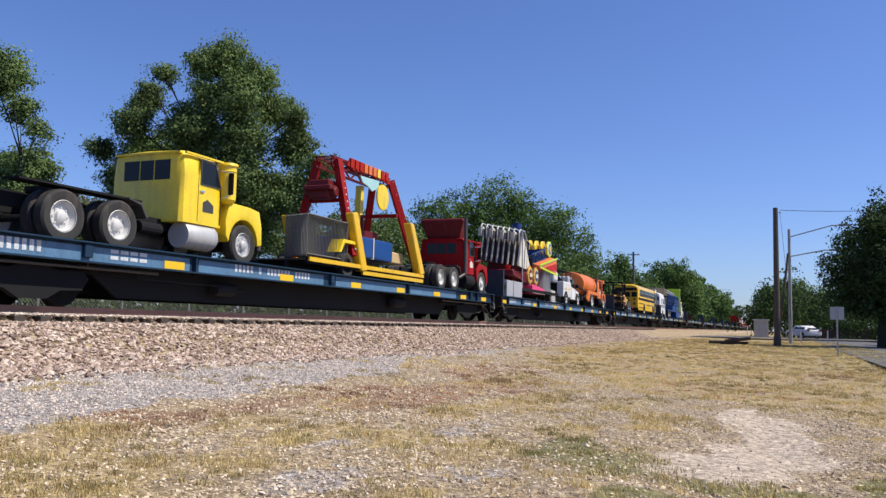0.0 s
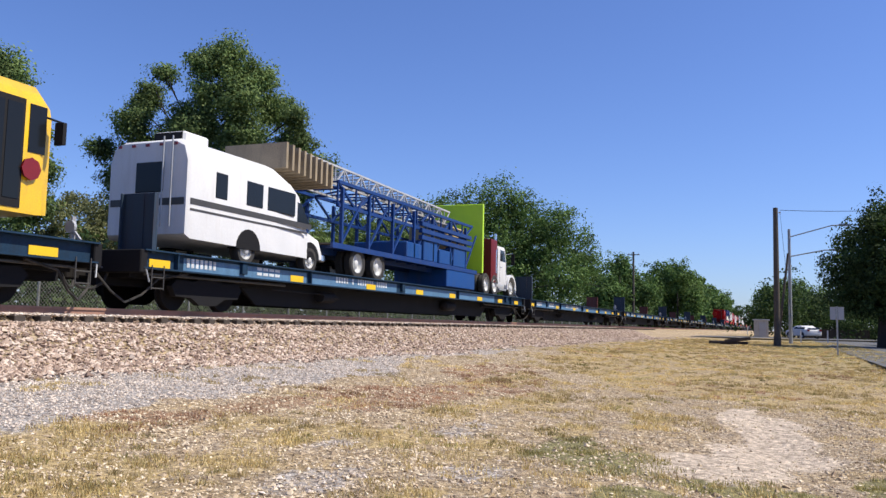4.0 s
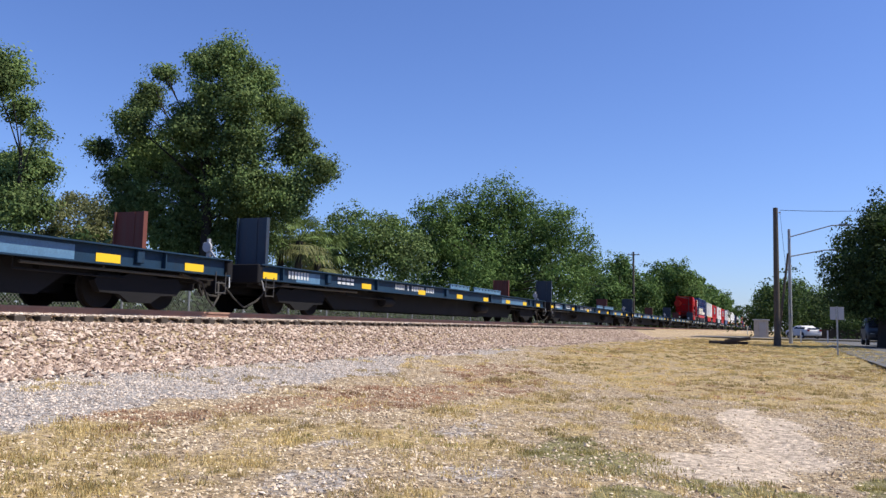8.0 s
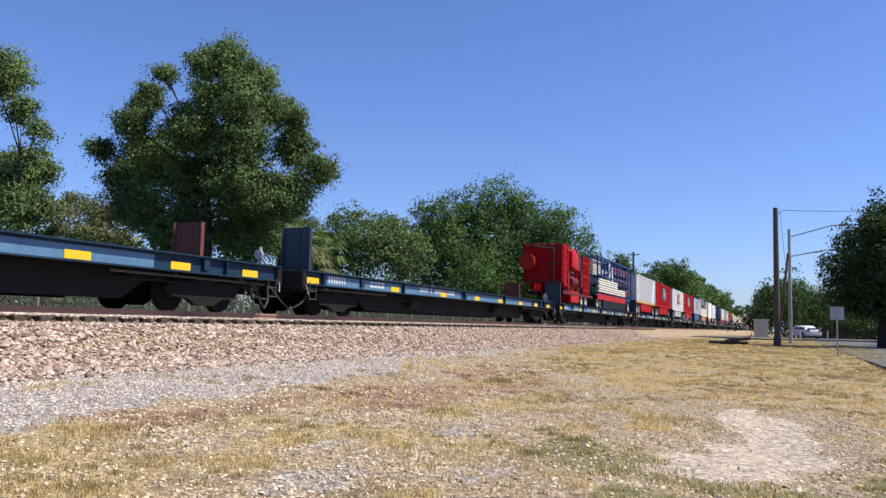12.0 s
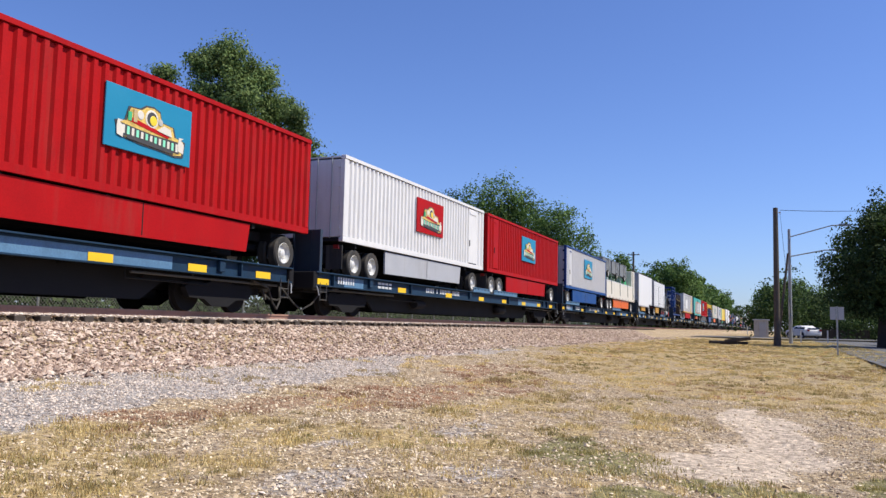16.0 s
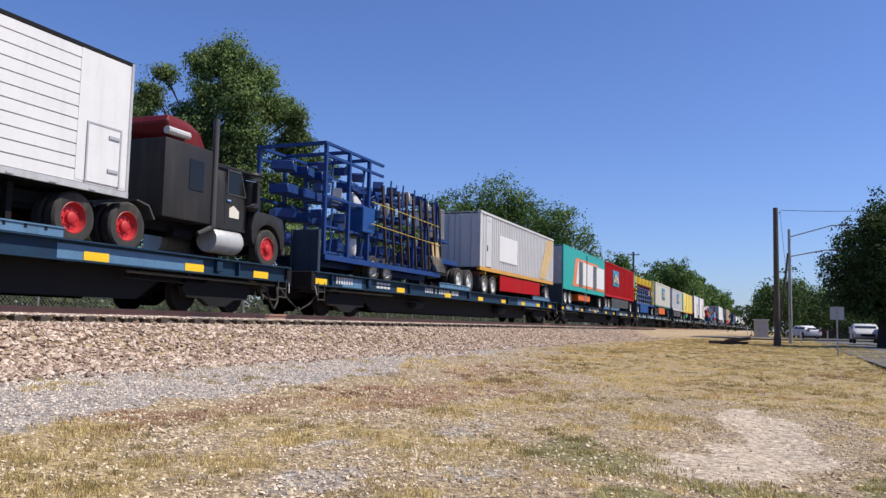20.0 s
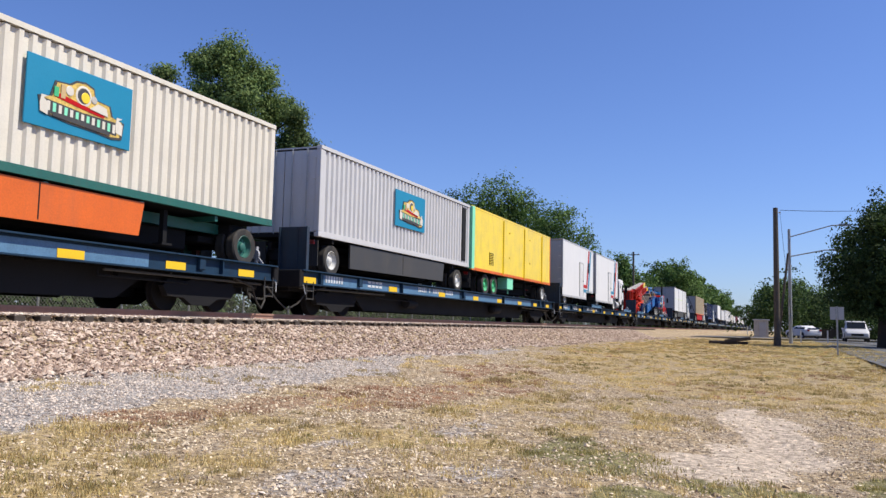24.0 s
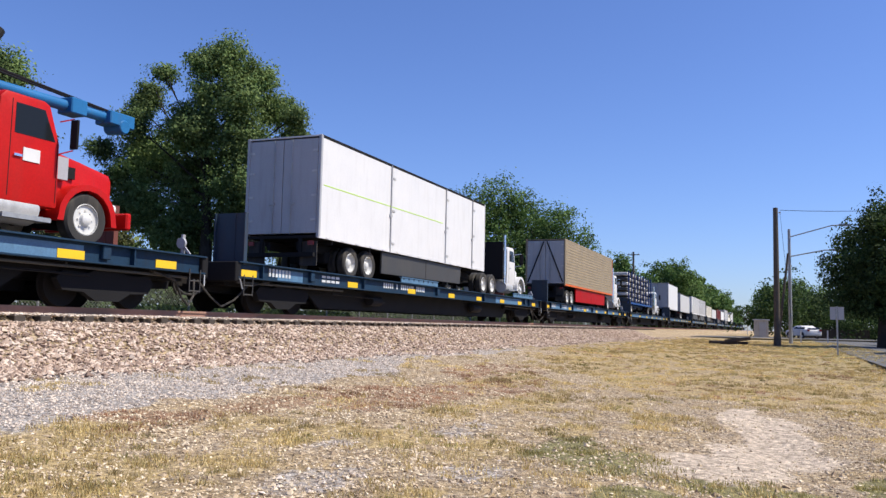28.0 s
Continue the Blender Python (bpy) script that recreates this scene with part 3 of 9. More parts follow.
def flatcar(marks, lettered=True):
    """A long blue flatcar; zero at its front coupler, x back along the train, z from its deck."""
    c = thing("flatcar", 0, 0, 0, "long blue railway flatcar with black underframe and yellow reflectors", "flatcar", "flatcars of the train")
    d = Shape()
    for i in range(88):
        d.box(0.72 + i * 0.302, 0.72 + i * 0.302 + 0.294, -1.28, 1.28, -0.09, -0.012 - 0.008 * ((i * 7) % 3))
    part("deck", d, M["deck_wood"], c, "worn dark plank deck")
    for s in (-1, 1):
        ring = [(1.27, 0.06), (1.475, 0.06), (1.475, 0.03), (1.345, 0.03), (1.345, -0.30), (1.45, -0.30), (1.45, -0.33), (1.27, -0.33)]
        part("side_sill", Shape().loft([[(x, s * a, b) for a, b in ring] for x in (0.62, 27.38)]), M["deck_blue"], c)
        if s < 0 and lettered:
            for x in (1.62, 7.0, 18.2, 25.2):
                part("sill_stiffener", Shape().box(x, x + 0.035, -1.445, -1.345, -0.298, 0.028), M["deck_blue"], c)
            for x in (3.9, 12.9, 24.4):
                part("stake_pocket", Shape().box(x, x + 0.2, -1.44, -1.345, -0.24, 0.02).soften(0.012), M["deck_blue"], c)
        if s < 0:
            # pale patches: repaint, plus sunlight on the web put into the colour
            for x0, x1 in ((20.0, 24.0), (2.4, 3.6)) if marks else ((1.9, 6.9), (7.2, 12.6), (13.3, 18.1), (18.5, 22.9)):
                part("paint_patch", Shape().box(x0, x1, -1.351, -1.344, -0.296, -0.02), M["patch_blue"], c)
    u = Shape().box(0.5, 27.5, -0.33, 0.33, -0.66, -0.12).box(4.2, 23.8, -0.16, 0.16, -0.88, -0.62)
    for i in range(9):
        u.box(1.2 + i * 3.2, 1.36 + i * 3.2, -1.26, 1.26, -0.34, -0.10)
    # added end blocks that keep the space above the bogies dark
    for e0, e1 in ((0.75, 5.5), (22.5, 27.2)):
        u.box(e0, e1, -0.95, 0.95, -0.5, -0.1)
    part("underframe", u, M["dark"], c)
    part("fish_belly_sill", Shape().prism([(4.4, -0.30), (23.6, -0.30), (22.6, -0.94), (5.4, -0.94)], -0.80, -0.72), M["black"], c)
    part("fish_belly_sill", Shape().prism([(4.4, -0.30), (23.6, -0.30), (22.6, -0.94), (5.4, -0.94)], 0.72, 0.80), M["black"], c)
    for e, s in ((0.62, 1), (27.38, -1)):
        part("end_sill", Shape().box(e - 0.10, e + 0.10, -1.44, 1.44, -0.42, 0.05).soften(0.02), M["dark"], c)
        k = Shape().box(e - s * 0.75, e, -0.11, 0.11, -0.52, -0.28).box(e - s * 0.62, e - s * 0.42, -0.2, 0.2, -0.58, -0.2).soften(0.03)
        part("coupler", k, M["wheel_steel"], c)
        hose = Shape()
        pts = [(e, -0.5, -0.42), (e - s * 0.1, -0.5, -0.62), (e - s * 0.3, -0.42, -0.76), (e - s * 0.5, -0.3, -0.74), (e - s * 0.62, -0.2, -0.62)]
        for p, q in zip(pts, pts[1:]):
            hose.bar(p, q, 0.03, 6)
        part("air_hose", hose, M["rubber"], c)
        loop = Shape()
        pts = [(e + s * 1.5, -1.3, -0.36), (e + s * 0.7, -1.2, -0.5), (e + s * 0.35, -1.1, -0.85), (e, -1.0, -1.02), (e - s * 0.3, -0.9, -0.8), (e - s * 0.55, -0.7, -0.42)]
        for p, q in zip(pts, pts[1:]):
            loop.bar(p, q, 0.025, 6)
        part("jumper_cable", loop, M["rubber"], c)
        part("uncoupling_rod", Shape().bar((e + s * 0.05, -1.46, -0.36), (e - s * 0.12, -0.2, -0.3), 0.018, 6).bar((e + s * 0.05, -1.46, -0.36), (e + s * 0.1, -1.5, -0.6), 0.018, 6), M["galv"], c)
        part("brake_pipe", Shape().bar((e + s * 0.3, -1.18, -0.42), (e + s * 5.5, -1.18, -0.40), 0.03, 6).bar((e + s * 1.4, -1.18, -0.42), (e + s * 1.4, -1.18, -0.3), 0.02, 6).bar((e + s * 3.6, -1.18, -0.41), (e + s * 3.6, -1.18, -0.3), 0.02, 6), M["charcoal"], c)
        part("grab_iron", Shape().bar((e + s * 0.2, -1.47, -0.25), (e + s * 0.2, -1.47, -0.75), 0.014).bar((e + s * 0.55, -1.47, -0.25), (e + s * 0.55, -1.47, -0.75), 0.014).bar((e + s * 0.2, -1.47, -0.72), (e + s * 0.55, -1.47, -0.72), 0.014).bar((e + s * 0.2, -1.47, -0.5), (e + s * 0.55, -1.47, -0.5), 0.014), M["charcoal"], c)
    bogie(c, 3.1)
    bogie(c, 24.9)
    part("hand_brake", Shape().lathe([(0.05, -0.03), (0.12, -0.03), (0.12, 0.03), (0.05, 0.03)], 14, Matrix.Translation((27.2, -0.9, 0.35)) @ Matrix.Rotation(math.pi / 2, 4, "Z")).bar((27.25, -0.9, -0.1), (27.25, -0.9, 0.55), 0.05).beam((27.25, -1.1, 0.1), (27.2, -0.8, 0.45), 0.05, 0.05), M["end_grey"], c)
    for x, y, mt, h in ((0.95, -0.95, "plate_blue", 1.25), (26.6, 0.85, "plate_rust", 1.15)):
        ring = [(x - 0.09, y - 0.45), (x - 0.09, y - 0.41), (x - 0.03, y - 0.41), (x - 0.03, y - 0.14), (x - 0.045, y - 0.14), (x - 0.045, y - 0.1), (x - 0.03, y - 0.1), (x - 0.03, y + 0.41), (x - 0.09, y + 0.41), (x - 0.09, y + 0.45), (x + 0.04, y + 0.45), (x + 0.04, y - 0.45)]
        part("bridge_plate", Shape().loft([[(a, b, q) for a, b in ring] for q in (0.0, h)]), M[mt], c)
    for x in (0.85, 6.1, 10.4, 14.2, 17.4, 20.6, 23.4, 25.9):
        part("reflector", Shape().box(x, x + 0.62, -1.362, -1.352, -0.285, -0.12), M["reflect"], c)
    if marks:
        for x0, x1 in marks:
            g = part("guard_rail", Shape().box(x0, x1, -1.475, -1.44, 0.064, 0.22).box(x0 - 0.02, x1 + 0.02, -1.50, -1.40, 0.22, 0.245), M["patch_blue"], c)
            for i in range(int((x1 - x0) / 0.42)):
                part("rail_slot", Shape().box(x0 + 0.15 + i * 0.42, x0 + 0.21 + i * 0.42, -1.482, -1.474, 0.15, 0.215), M["dark"], g)
    for x in (5.6, 21.8) if lettered else ():
        part("brake_rod", Shape().bar((x, -1.12, -0.52), (x + 2.6, -1.12, -0.55), 0.02, 6).bar((x, -1.12, -0.52), (x, -1.12, -0.32), 0.018, 6), M["black"], c)
    part("brake_cylinder", Shape().bar((8.2, -1.0, -0.62), (8.9, -1.0, -0.62), 0.16, 12).bar((8.9, -1.0, -0.62), (9.3, -1.0, -0.62), 0.04, 8), M["black"], c)
    part("air_reservoir", Shape().lathe([(0.03, 0.55), (0.17, 0.48), (0.19, 0.4), (0.19, -0.4), (0.17, -0.48), (0.03, -0.55)], 14, Matrix.Translation((18.2, -0.98, -0.60)) @ Matrix.Rotation(math.pi / 2, 4, "Z")), M["black"], c, smooth=True)
    if not lettered:
        return c
    stencil(c, 2.0, -0.22, 7, 0.15, 0.2)
    for r in range(2):
        for i in range(4):
            part("marking_bar", Shape().box(4.6 + i * 0.26, 4.8 + i * 0.26, -1.359, -1.352, -0.22 + r * 0.12, -0.15 + r * 0.12), M["letter"], c)
    n = 0.0
    for wlen in (5, 1, 7, 5):
        stencil(c, 8.5 + n, -0.19, wlen, 0.155, 0.17)
        n += wlen * 0.155 + 0.2
    return c


plain_car = flatcar(())
railed_car = flatcar(((13.2, 15.3), (15.9, 19.4)))
end_railed_car = flatcar(((9.6, 12.8), (22.3, 25.6)))
front_railed_car = flatcar(((1.5, 5.0), (16.5, 20.0)))
far_car = flatcar((), False)
for k in range(-1, 32):
    src = railed_car if k in (5, 6, 11, 15) else end_railed_car if k in (14, 18, 20) else front_railed_car if k in (12, 13, 19) else far_car if k > 21 else plain_car
    ob = copy_thing(src, pose(FIRST + CAR * k, LINE, DECK))
    moving.append(ob)
for src in (plain_car, railed_car, end_railed_car, front_railed_car, far_car):
    for o in (*src.children_recursive, src):
        bpy.data.objects.remove(o)

# ---- trees ----
def leaf_material(name, a, b, c):
    m = bpy.data.materials.new(name)
    m.use_nodes = True
    nt = m.node_tree
    n, l = nt.nodes, nt.links
    p = n["Principled BSDF"]
    p.inputs["Roughness"].default_value = 0.75
    g = n.new("ShaderNodeNewGeometry")
    r = n.new("ShaderNodeValToRGB")
    e = r.color_ramp.elements
    e[0].color, e[1].color = (*a, 1), (*c, 1)
    mid = e.new(0.55)
    mid.color = (*b, 1)
    l.new(g.outputs["Random Per Island"], r.inputs[0])
    co = n.new("ShaderNodeTexCoord")
    clump = n.new("ShaderNodeTexNoise")
    clump.inputs["Scale"].default_value, clump.inputs["Detail"].default_value = 0.55, 3
    l.new(co.outputs["Object"], clump.inputs["Vector"])
    amount = n.new("ShaderNodeMapRange")
    for k, q in (("From Min", 0.35), ("From Max", 0.65), ("To Min", 0.6), ("To Max", 1.35)):
        amount.inputs[k].default_value = q
    l.new(clump.outputs["Fac"], amount.inputs["Value"])
    tone = n.new("ShaderNodeVectorMath")
    tone.operation = "SCALE"
    l.new(r.outputs[0], tone.inputs[0])
    l.new(amount.outputs[0], tone.inputs["Scale"])
    l.new(tone.outputs[0], p.inputs["Base Color"])
    p.inputs["Specular IOR Level"].default_value = 0.2
    t = n.new("ShaderNodeBsdfTranslucent")
    l.new(tone.outputs[0], t.inputs["Color"])
    mx = n.new("ShaderNodeMixShader")
    mx.inputs[0].default_value = 0.3
    l.new(p.outputs[0], mx.inputs[1])
    l.new(t.outputs[0], mx.inputs[2])
    l.new(mx.outputs[0], n["Material Output"].inputs["Surface"])
    return m


LEAF = leaf_material("oak_leaf", (0.068, 0.118, 0.036), (0.13, 0.195, 0.062), (0.22, 0.285, 0.105))
# dark leaf, with shade in its colour for the undergrowth and shrubs
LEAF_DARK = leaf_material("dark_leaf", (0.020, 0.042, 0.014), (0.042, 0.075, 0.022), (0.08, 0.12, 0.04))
LEAF_DEEP = leaf_material("deep_green_leaf", (0.045, 0.09, 0.022), (0.09, 0.16, 0.042), (0.165, 0.245, 0.075))
LEAF_DRY = leaf_material("olive_leaf", (0.08, 0.095, 0.038), (0.145, 0.16, 0.065), (0.23, 0.23, 0.11))


def leaves(lobes, count, size, seed, back_of=None, per=30):
    """Leaf sprays in clumps over the shells of lobes (x, y, z, r); a leaf faces out of its clump."""
    g = np.random.RandomState(seed)
    lobes = np.array(lobes, float)
    wt = lobes[:, 3] ** 2.2
    n = count // per + 1
    k = lobes[g.choice(len(lobes), n, p=wt / wt.sum())]
    d = g.normal(size=(n, 3))
    d /= np.linalg.norm(d, axis=1)[:, None]
    mid = k[:, :3] + d * k[:, 3:] * (g.uniform(0.4, 1.12, n) * (1 + 0.3 * np.sin(5 * d[:, 0] + 3 * k[:, 0]) * np.sin(5 * d[:, 2] + 2 * k[:, 2])))[:, None] * (1, 1, 0.92)
    spread = g.uniform(0.20, 0.42, n) * np.clip(k[:, 3] * 0.5, 0.78, 1.1) * (size / 0.22) ** 0.5
    off = g.normal(size=(n, per, 3)) * (1, 1, 0.7)
    c = (mid[:, None] + off * spread[:, None, None]).reshape(-1, 3)
    face = 0.9 * off + 0.9 * d[:, None] + (0, 0, 0.5) + 1.1 * g.normal(size=off.shape)
    face = face.reshape(-1, 3)
    if back_of is not None:
        keep = c[:, 1] > back_of
        c, face = c[keep], face[keep]
    m = len(c)
    face /= np.linalg.norm(face, axis=1)[:, None] + 1e-6
    u = np.cross(face, g.normal(size=(m, 3)))
    u /= np.linalg.norm(u, axis=1)[:, None] + 1e-6
    v = np.cross(face, u)
    s = size * g.uniform(0.55, 1.2, (m, 1))
    vs = np.stack([c - u * s * 0.5, c + v * s * 0.32 - u * s * 0.05, c + u * s * 0.5, c - v * s * 0.32 + u * s * 0.05], 1).reshape(-1, 3)
    return vs.tolist(), np.arange(4 * m).reshape(-1, 4).tolist()


def tree(name, x, y, lobes, count, size, leaf, label, seed, trunk_r=0.3, group="", away=1.0):
    """A trunk that forks into limbs, one to each lobe of the crown. away: set farther off, and as much larger."""
    x, y = x * away, y * away
    lobes = [(a * away, b * away, EYE[2] + (c - EYE[2]) * away, r * away) for a, b, c, r in lobes]
    z0 = lay(x, y) - 0.1
    t = thing(name, x, y, z0, label, "tree", group)
    s = Shape()
    low = min(l[2] - l[3] * 0.5 for l in lobes) - z0
    fork = Vector((0.15, 0, max(1.0, low)))
    s.bar((0, 0, 0), (0.05, 0, fork.z * 0.5), trunk_r * 1.25, 9, trunk_r)
    s.bar((0.05, 0, fork.z * 0.5), fork, trunk_r, 9, trunk_r * 0.85)
    top = max(l[2] for l in lobes) - z0
    mean = Vector((sum(l[0] for l in lobes) / len(lobes) - x, sum(l[1] for l in lobes) / len(lobes) - y, 0))
    crown_mid = Vector((mean.x, mean.y, fork.z + (top - fork.z) * 0.55))
    s.bar(fork, crown_mid, trunk_r * 0.8, 8, trunk_r * 0.35)
    for lx, ly, lz, r in lobes:
        e = Vector((lx - x, ly - y, lz - z0))
        f = min(0.9, max(0.1, (e.z - fork.z) / max(0.5, crown_mid.z - fork.z) * 0.5))
        b = fork.lerp(crown_mid, f)
        m = b.lerp(e, 0.5) + Vector((0, 0, 0.12 * r))
        s.bar(b, m, trunk_r * 0.2, 6, trunk_r * 0.13)
        s.bar(m, e, trunk_r * 0.13, 6, trunk_r * 0.04)
        g = random.Random(int(lx * 91 + lz * 37))
        for i in range(5):
            q = e + Vector((g.uniform(-1, 1), g.uniform(-1, 1), g.uniform(-0.8, 1))) * r * 0.8
            s.bar(m.lerp(e, g.uniform(0.3, 1)), q, trunk_r * 0.08, 4, trunk_r * 0.02)
    part("trunk", s, M["bark"], t)
    vs, fs = leaves([(a - x, b - y, c - z0, r) for a, b, c, r in lobes], count, size, seed, 16.6 - y if y > 14 else None)
    me = bpy.data.meshes.new("crown")
    me.from_pydata(vs, [], fs)
    me.materials.append(leaf)
    part("crown", me, None, t)
    return t

tree("oak_tree", 30.2, 24.1, [(29.3, 22.5, 12.8, 0.96), (28.6, 23.3, 12.4, 0.69), (30.3, 21.7, 12.1, 0.84), (29.4, 22.1, 11.0, 1.12), (28.6, 23.2, 11.1, 0.6), (28.7, 25.6, 12.3, 0.48), (29.8, 27.3, 11.7, 0.6), (29.4, 27.5, 11.0, 0.6), (31.7, 21.5, 11.0, 0.82), (30.6, 19.8, 10.3, 0.52), (31.6, 20.4, 9.2, 0.98), (31.4, 18.9, 8.0, 0.74), (28.8, 23.9, 9.7, 1.19), (27.7, 26.2, 9.7, 0.73), (29.8, 22.1, 9.2, 1.26), (30.1, 27.5, 8.7, 1.34), (29.0, 29.3, 9.1, 0.6), (29.3, 28.6, 7.8, 0.64), (30.7, 25.2, 7.7, 1.5), (30.0, 21.9, 7.0, 1.51), (31.1, 20.3, 6.9, 1.14), (29.4, 27.3, 6.4, 1.17), (30.5, 25.7, 5.3, 1.5), (31.9, 23.2, 5.3, 1.51)], 190000, 0.14, LEAF, "tall green oak with a broad open crown behind the fence", 3, 0.34)
tree("oak_tree", 21.7, 25.9, [(20.6, 25.4, 9.8, 0.73), (19.6, 25.1, 9.7, 0.98), (22.3, 26.7, 9.1, 0.61), (21.6, 25.0, 8.0, 0.37), (22.4, 25.2, 7.9, 0.17), (22.6, 26.5, 6.9, 0.95), (22.0, 26.6, 6.2, 0.93), (23.0, 25.9, 6.8, 0.39), (21.4, 25.4, 5.0, 0.86), (21.9, 27.9, 6.1, 1.29), (21.7, 25.0, 5.3, 0.54)], 42000, 0.13, LEAF, "green oak with drooping branches beside the track", 4, 0.15)
tree("shrub_tree", 33.2, 34.7, [(34.6, 36.6, 7.6, 0.83), (35.1, 34.8, 6.9, 1.05), (31.0, 34.0, 6.3, 0.87), (31.9, 32.6, 5.3, 1.22), (31.2, 35.4, 5.2, 1.23), (35.9, 34.6, 5.5, 1.15), (32.7, 35.0, 4.5, 1.21)], 18000, 0.17, LEAF_DRY, "low olive-green scrub tree behind the fence", 5, 0.15)
tree("scrub_tree", 42.6, 22.9, [(42.7, 23.5, 7.0, 1.35), (41.6, 21.4, 6.1, 1.46), (43.2, 20.7, 5.9, 1.33), (41.9, 22.2, 4.9, 1.63), (42.7, 19.7, 4.9, 1.46), (42.2, 24.3, 5.6, 1.51), (43.4, 21.2, 7.0, 0.87), (42.9, 27.5, 5.7, 1.56), (42.4, 25.5, 4.6, 1.35)], 26000, 0.18, LEAF, "bright green scrub tree behind the railway", 6, 0.15)
tree("oak_tree", 68.9, 23.3, [(71.2, 24.1, 12.5, 2.61), (69.8, 26.0, 11.1, 2.70), (72.8, 21.8, 11.3, 2.63), (71.2, 18.7, 10.3, 2.44), (63.5, 26.2, 8.6, 2.29), (70.9, 24.2, 8.8, 3.63), (73.3, 20.6, 8.4, 3.41), (74.0, 17.5, 8.5, 2.35), (67.4, 26.6, 6.5, 2.76), (70.5, 22.4, 5.6, 3.06), (68.2, 16.6, 5.5, 2.40), (74.1, 16.0, 6.9, 1.86), (66.3, 29.2, 7.4, 1.81), (69.8, 14.5, 5.1, 1.45), (64.3, 22.9, 4.8, 2.36), (72.6, 20.9, 4.2, 2.59), (70.1, 30.0, 4.6, 2.37), (62.6, 26.4, 10.4, 1.89), (69.1, 27.3, 8.1, 3.09), (67.2, 23.4, 5.9, 2.95), (62.7, 27.9, 8.5, 1.62), (63.7, 29.4, 6.2, 1.94)], 90000, 0.27, LEAF_DEEP, "large rounded oak beside the railway", 7, 0.4, away=1.12)
tree("oak_tree", 105.4, 18.5, [(108.9, 19.3, 9.1, 1.80), (110.9, 18.5, 6.6, 2.42), (99.6, 18.7, 5.4, 2.19), (108.5, 16.0, 5.8, 2.21), (99.2, 20.0, 4.7, 2.06)], 22000, 0.42, LEAF_DEEP, "green oak along the railway", 8, 0.3, away=1.22)
tree("oak_tree", 137.4, 14.9, [(136.8, 17.4, 9.7, 2.58), (131.6, 14.2, 9.4, 2.46), (141.2, 13.9, 7.2, 3.00), (141.5, 17.6, 6.2, 2.85), (135.9, 11.6, 5.6, 2.52)], 22000, 0.6, LEAF_DEEP, "green oak along the railway", 9, 0.3, away=1.5)
tree("oak_tree", 182.7, 11.0, [(194.4, 14.8, 8.8, 2.82), (180.5, 10.9, 7.1, 2.60), (176.3, 8.5, 5.8, 2.06), (186.4, 13.0, 4.8, 2.45), (175.7, 7.9, 4.1, 1.60)], 12000, 1.0, LEAF_DEEP, "green oak far along the railway", 10, 0.3, away=1.9)
tree("oak_tree", 139.6, -2.3, [(135.2, 0.8, 5.7, 2.60), (139.8, -2.1, 6.8, 2.66), (144.5, -5.1, 5.6, 2.73), (134.2, 2.0, 3.5, 2.07), (134.2, -2.7, 3.6, 2.55), (149.7, -6.5, 3.9, 2.25)], 24000, 0.42, LEAF_DEEP, "green oak beyond the crossing", 11, 0.3)
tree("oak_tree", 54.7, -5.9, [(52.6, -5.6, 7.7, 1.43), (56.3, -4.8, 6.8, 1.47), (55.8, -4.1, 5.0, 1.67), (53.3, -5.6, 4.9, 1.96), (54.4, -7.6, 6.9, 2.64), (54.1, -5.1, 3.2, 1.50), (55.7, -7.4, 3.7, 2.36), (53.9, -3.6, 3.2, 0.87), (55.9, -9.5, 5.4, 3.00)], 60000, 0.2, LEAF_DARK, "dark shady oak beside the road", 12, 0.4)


# ---- fence and undergrowth behind the track ----
FENCE_Y, FENCE_LO, FENCE_HI = 18.0, 0.66, 2.28
fence = thing("chain_link_fence", 0, FENCE_Y, 0, "grey chain-link fence with steel posts behind the railway", "fence")
vs, fs = [], []
span, pitch, tall = 118.0, 0.11, FENCE_HI - FENCE_LO
for sgn in (-1, 1):
    for i in range(int((span + tall) / pitch)):
        a = -2 - tall + i * pitch if sgn > 0 else -2 + i * pitch
        x0, x1 = a, a + sgn * tall if sgn > 0 else a - tall
        n = len(vs)
        t = 0.008
        vs += [(x0 - t, 0.01 * sgn, FENCE_LO), (x0 + t, 0.01 * sgn, FENCE_LO), (x1 + t, 0.01 * sgn, FENCE_HI), (x1 - t, 0.01 * sgn, FENCE_HI)]
        fs.append((n, n + 1, n + 2, n + 3))
me = bpy.data.meshes.new("wire_mesh")
me.from_pydata(vs, [], fs)
me.materials.append(M["old_wire"])
tagged(part("wire_mesh", me, None, fence), kind="stuff")
post = mesh_of(Shape().bar((0, 0, 0.4), (0, 0, FENCE_HI + 0.06), 0.035, 8), M["galv"], True)
for i in range(40):
    part("fence_post", post, None, fence, at=pose(-2 + i * 3.0, 0.05, 0))
part("top_rail", Shape().bar((-2, 0, FENCE_HI), (116, 0, FENCE_HI), 0.022, 6), M["galv"], fence)

lob = []
g = np.random.RandomState(21)
for i in range(150):
    x = -6 + 236 * (i / 150) ** 1.25
    lob.append((x + g.uniform(-1, 1), g.uniform(20.5, 25), 0.9 + g.uniform(0, 1.6), g.uniform(1.0, 1.9)))
# undergrowth takes the dark leaf to stand for the shade behind the fence
vs, fs = leaves(lob, 60000, 0.21, 77)
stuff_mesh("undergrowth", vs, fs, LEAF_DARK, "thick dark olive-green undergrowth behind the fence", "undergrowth")
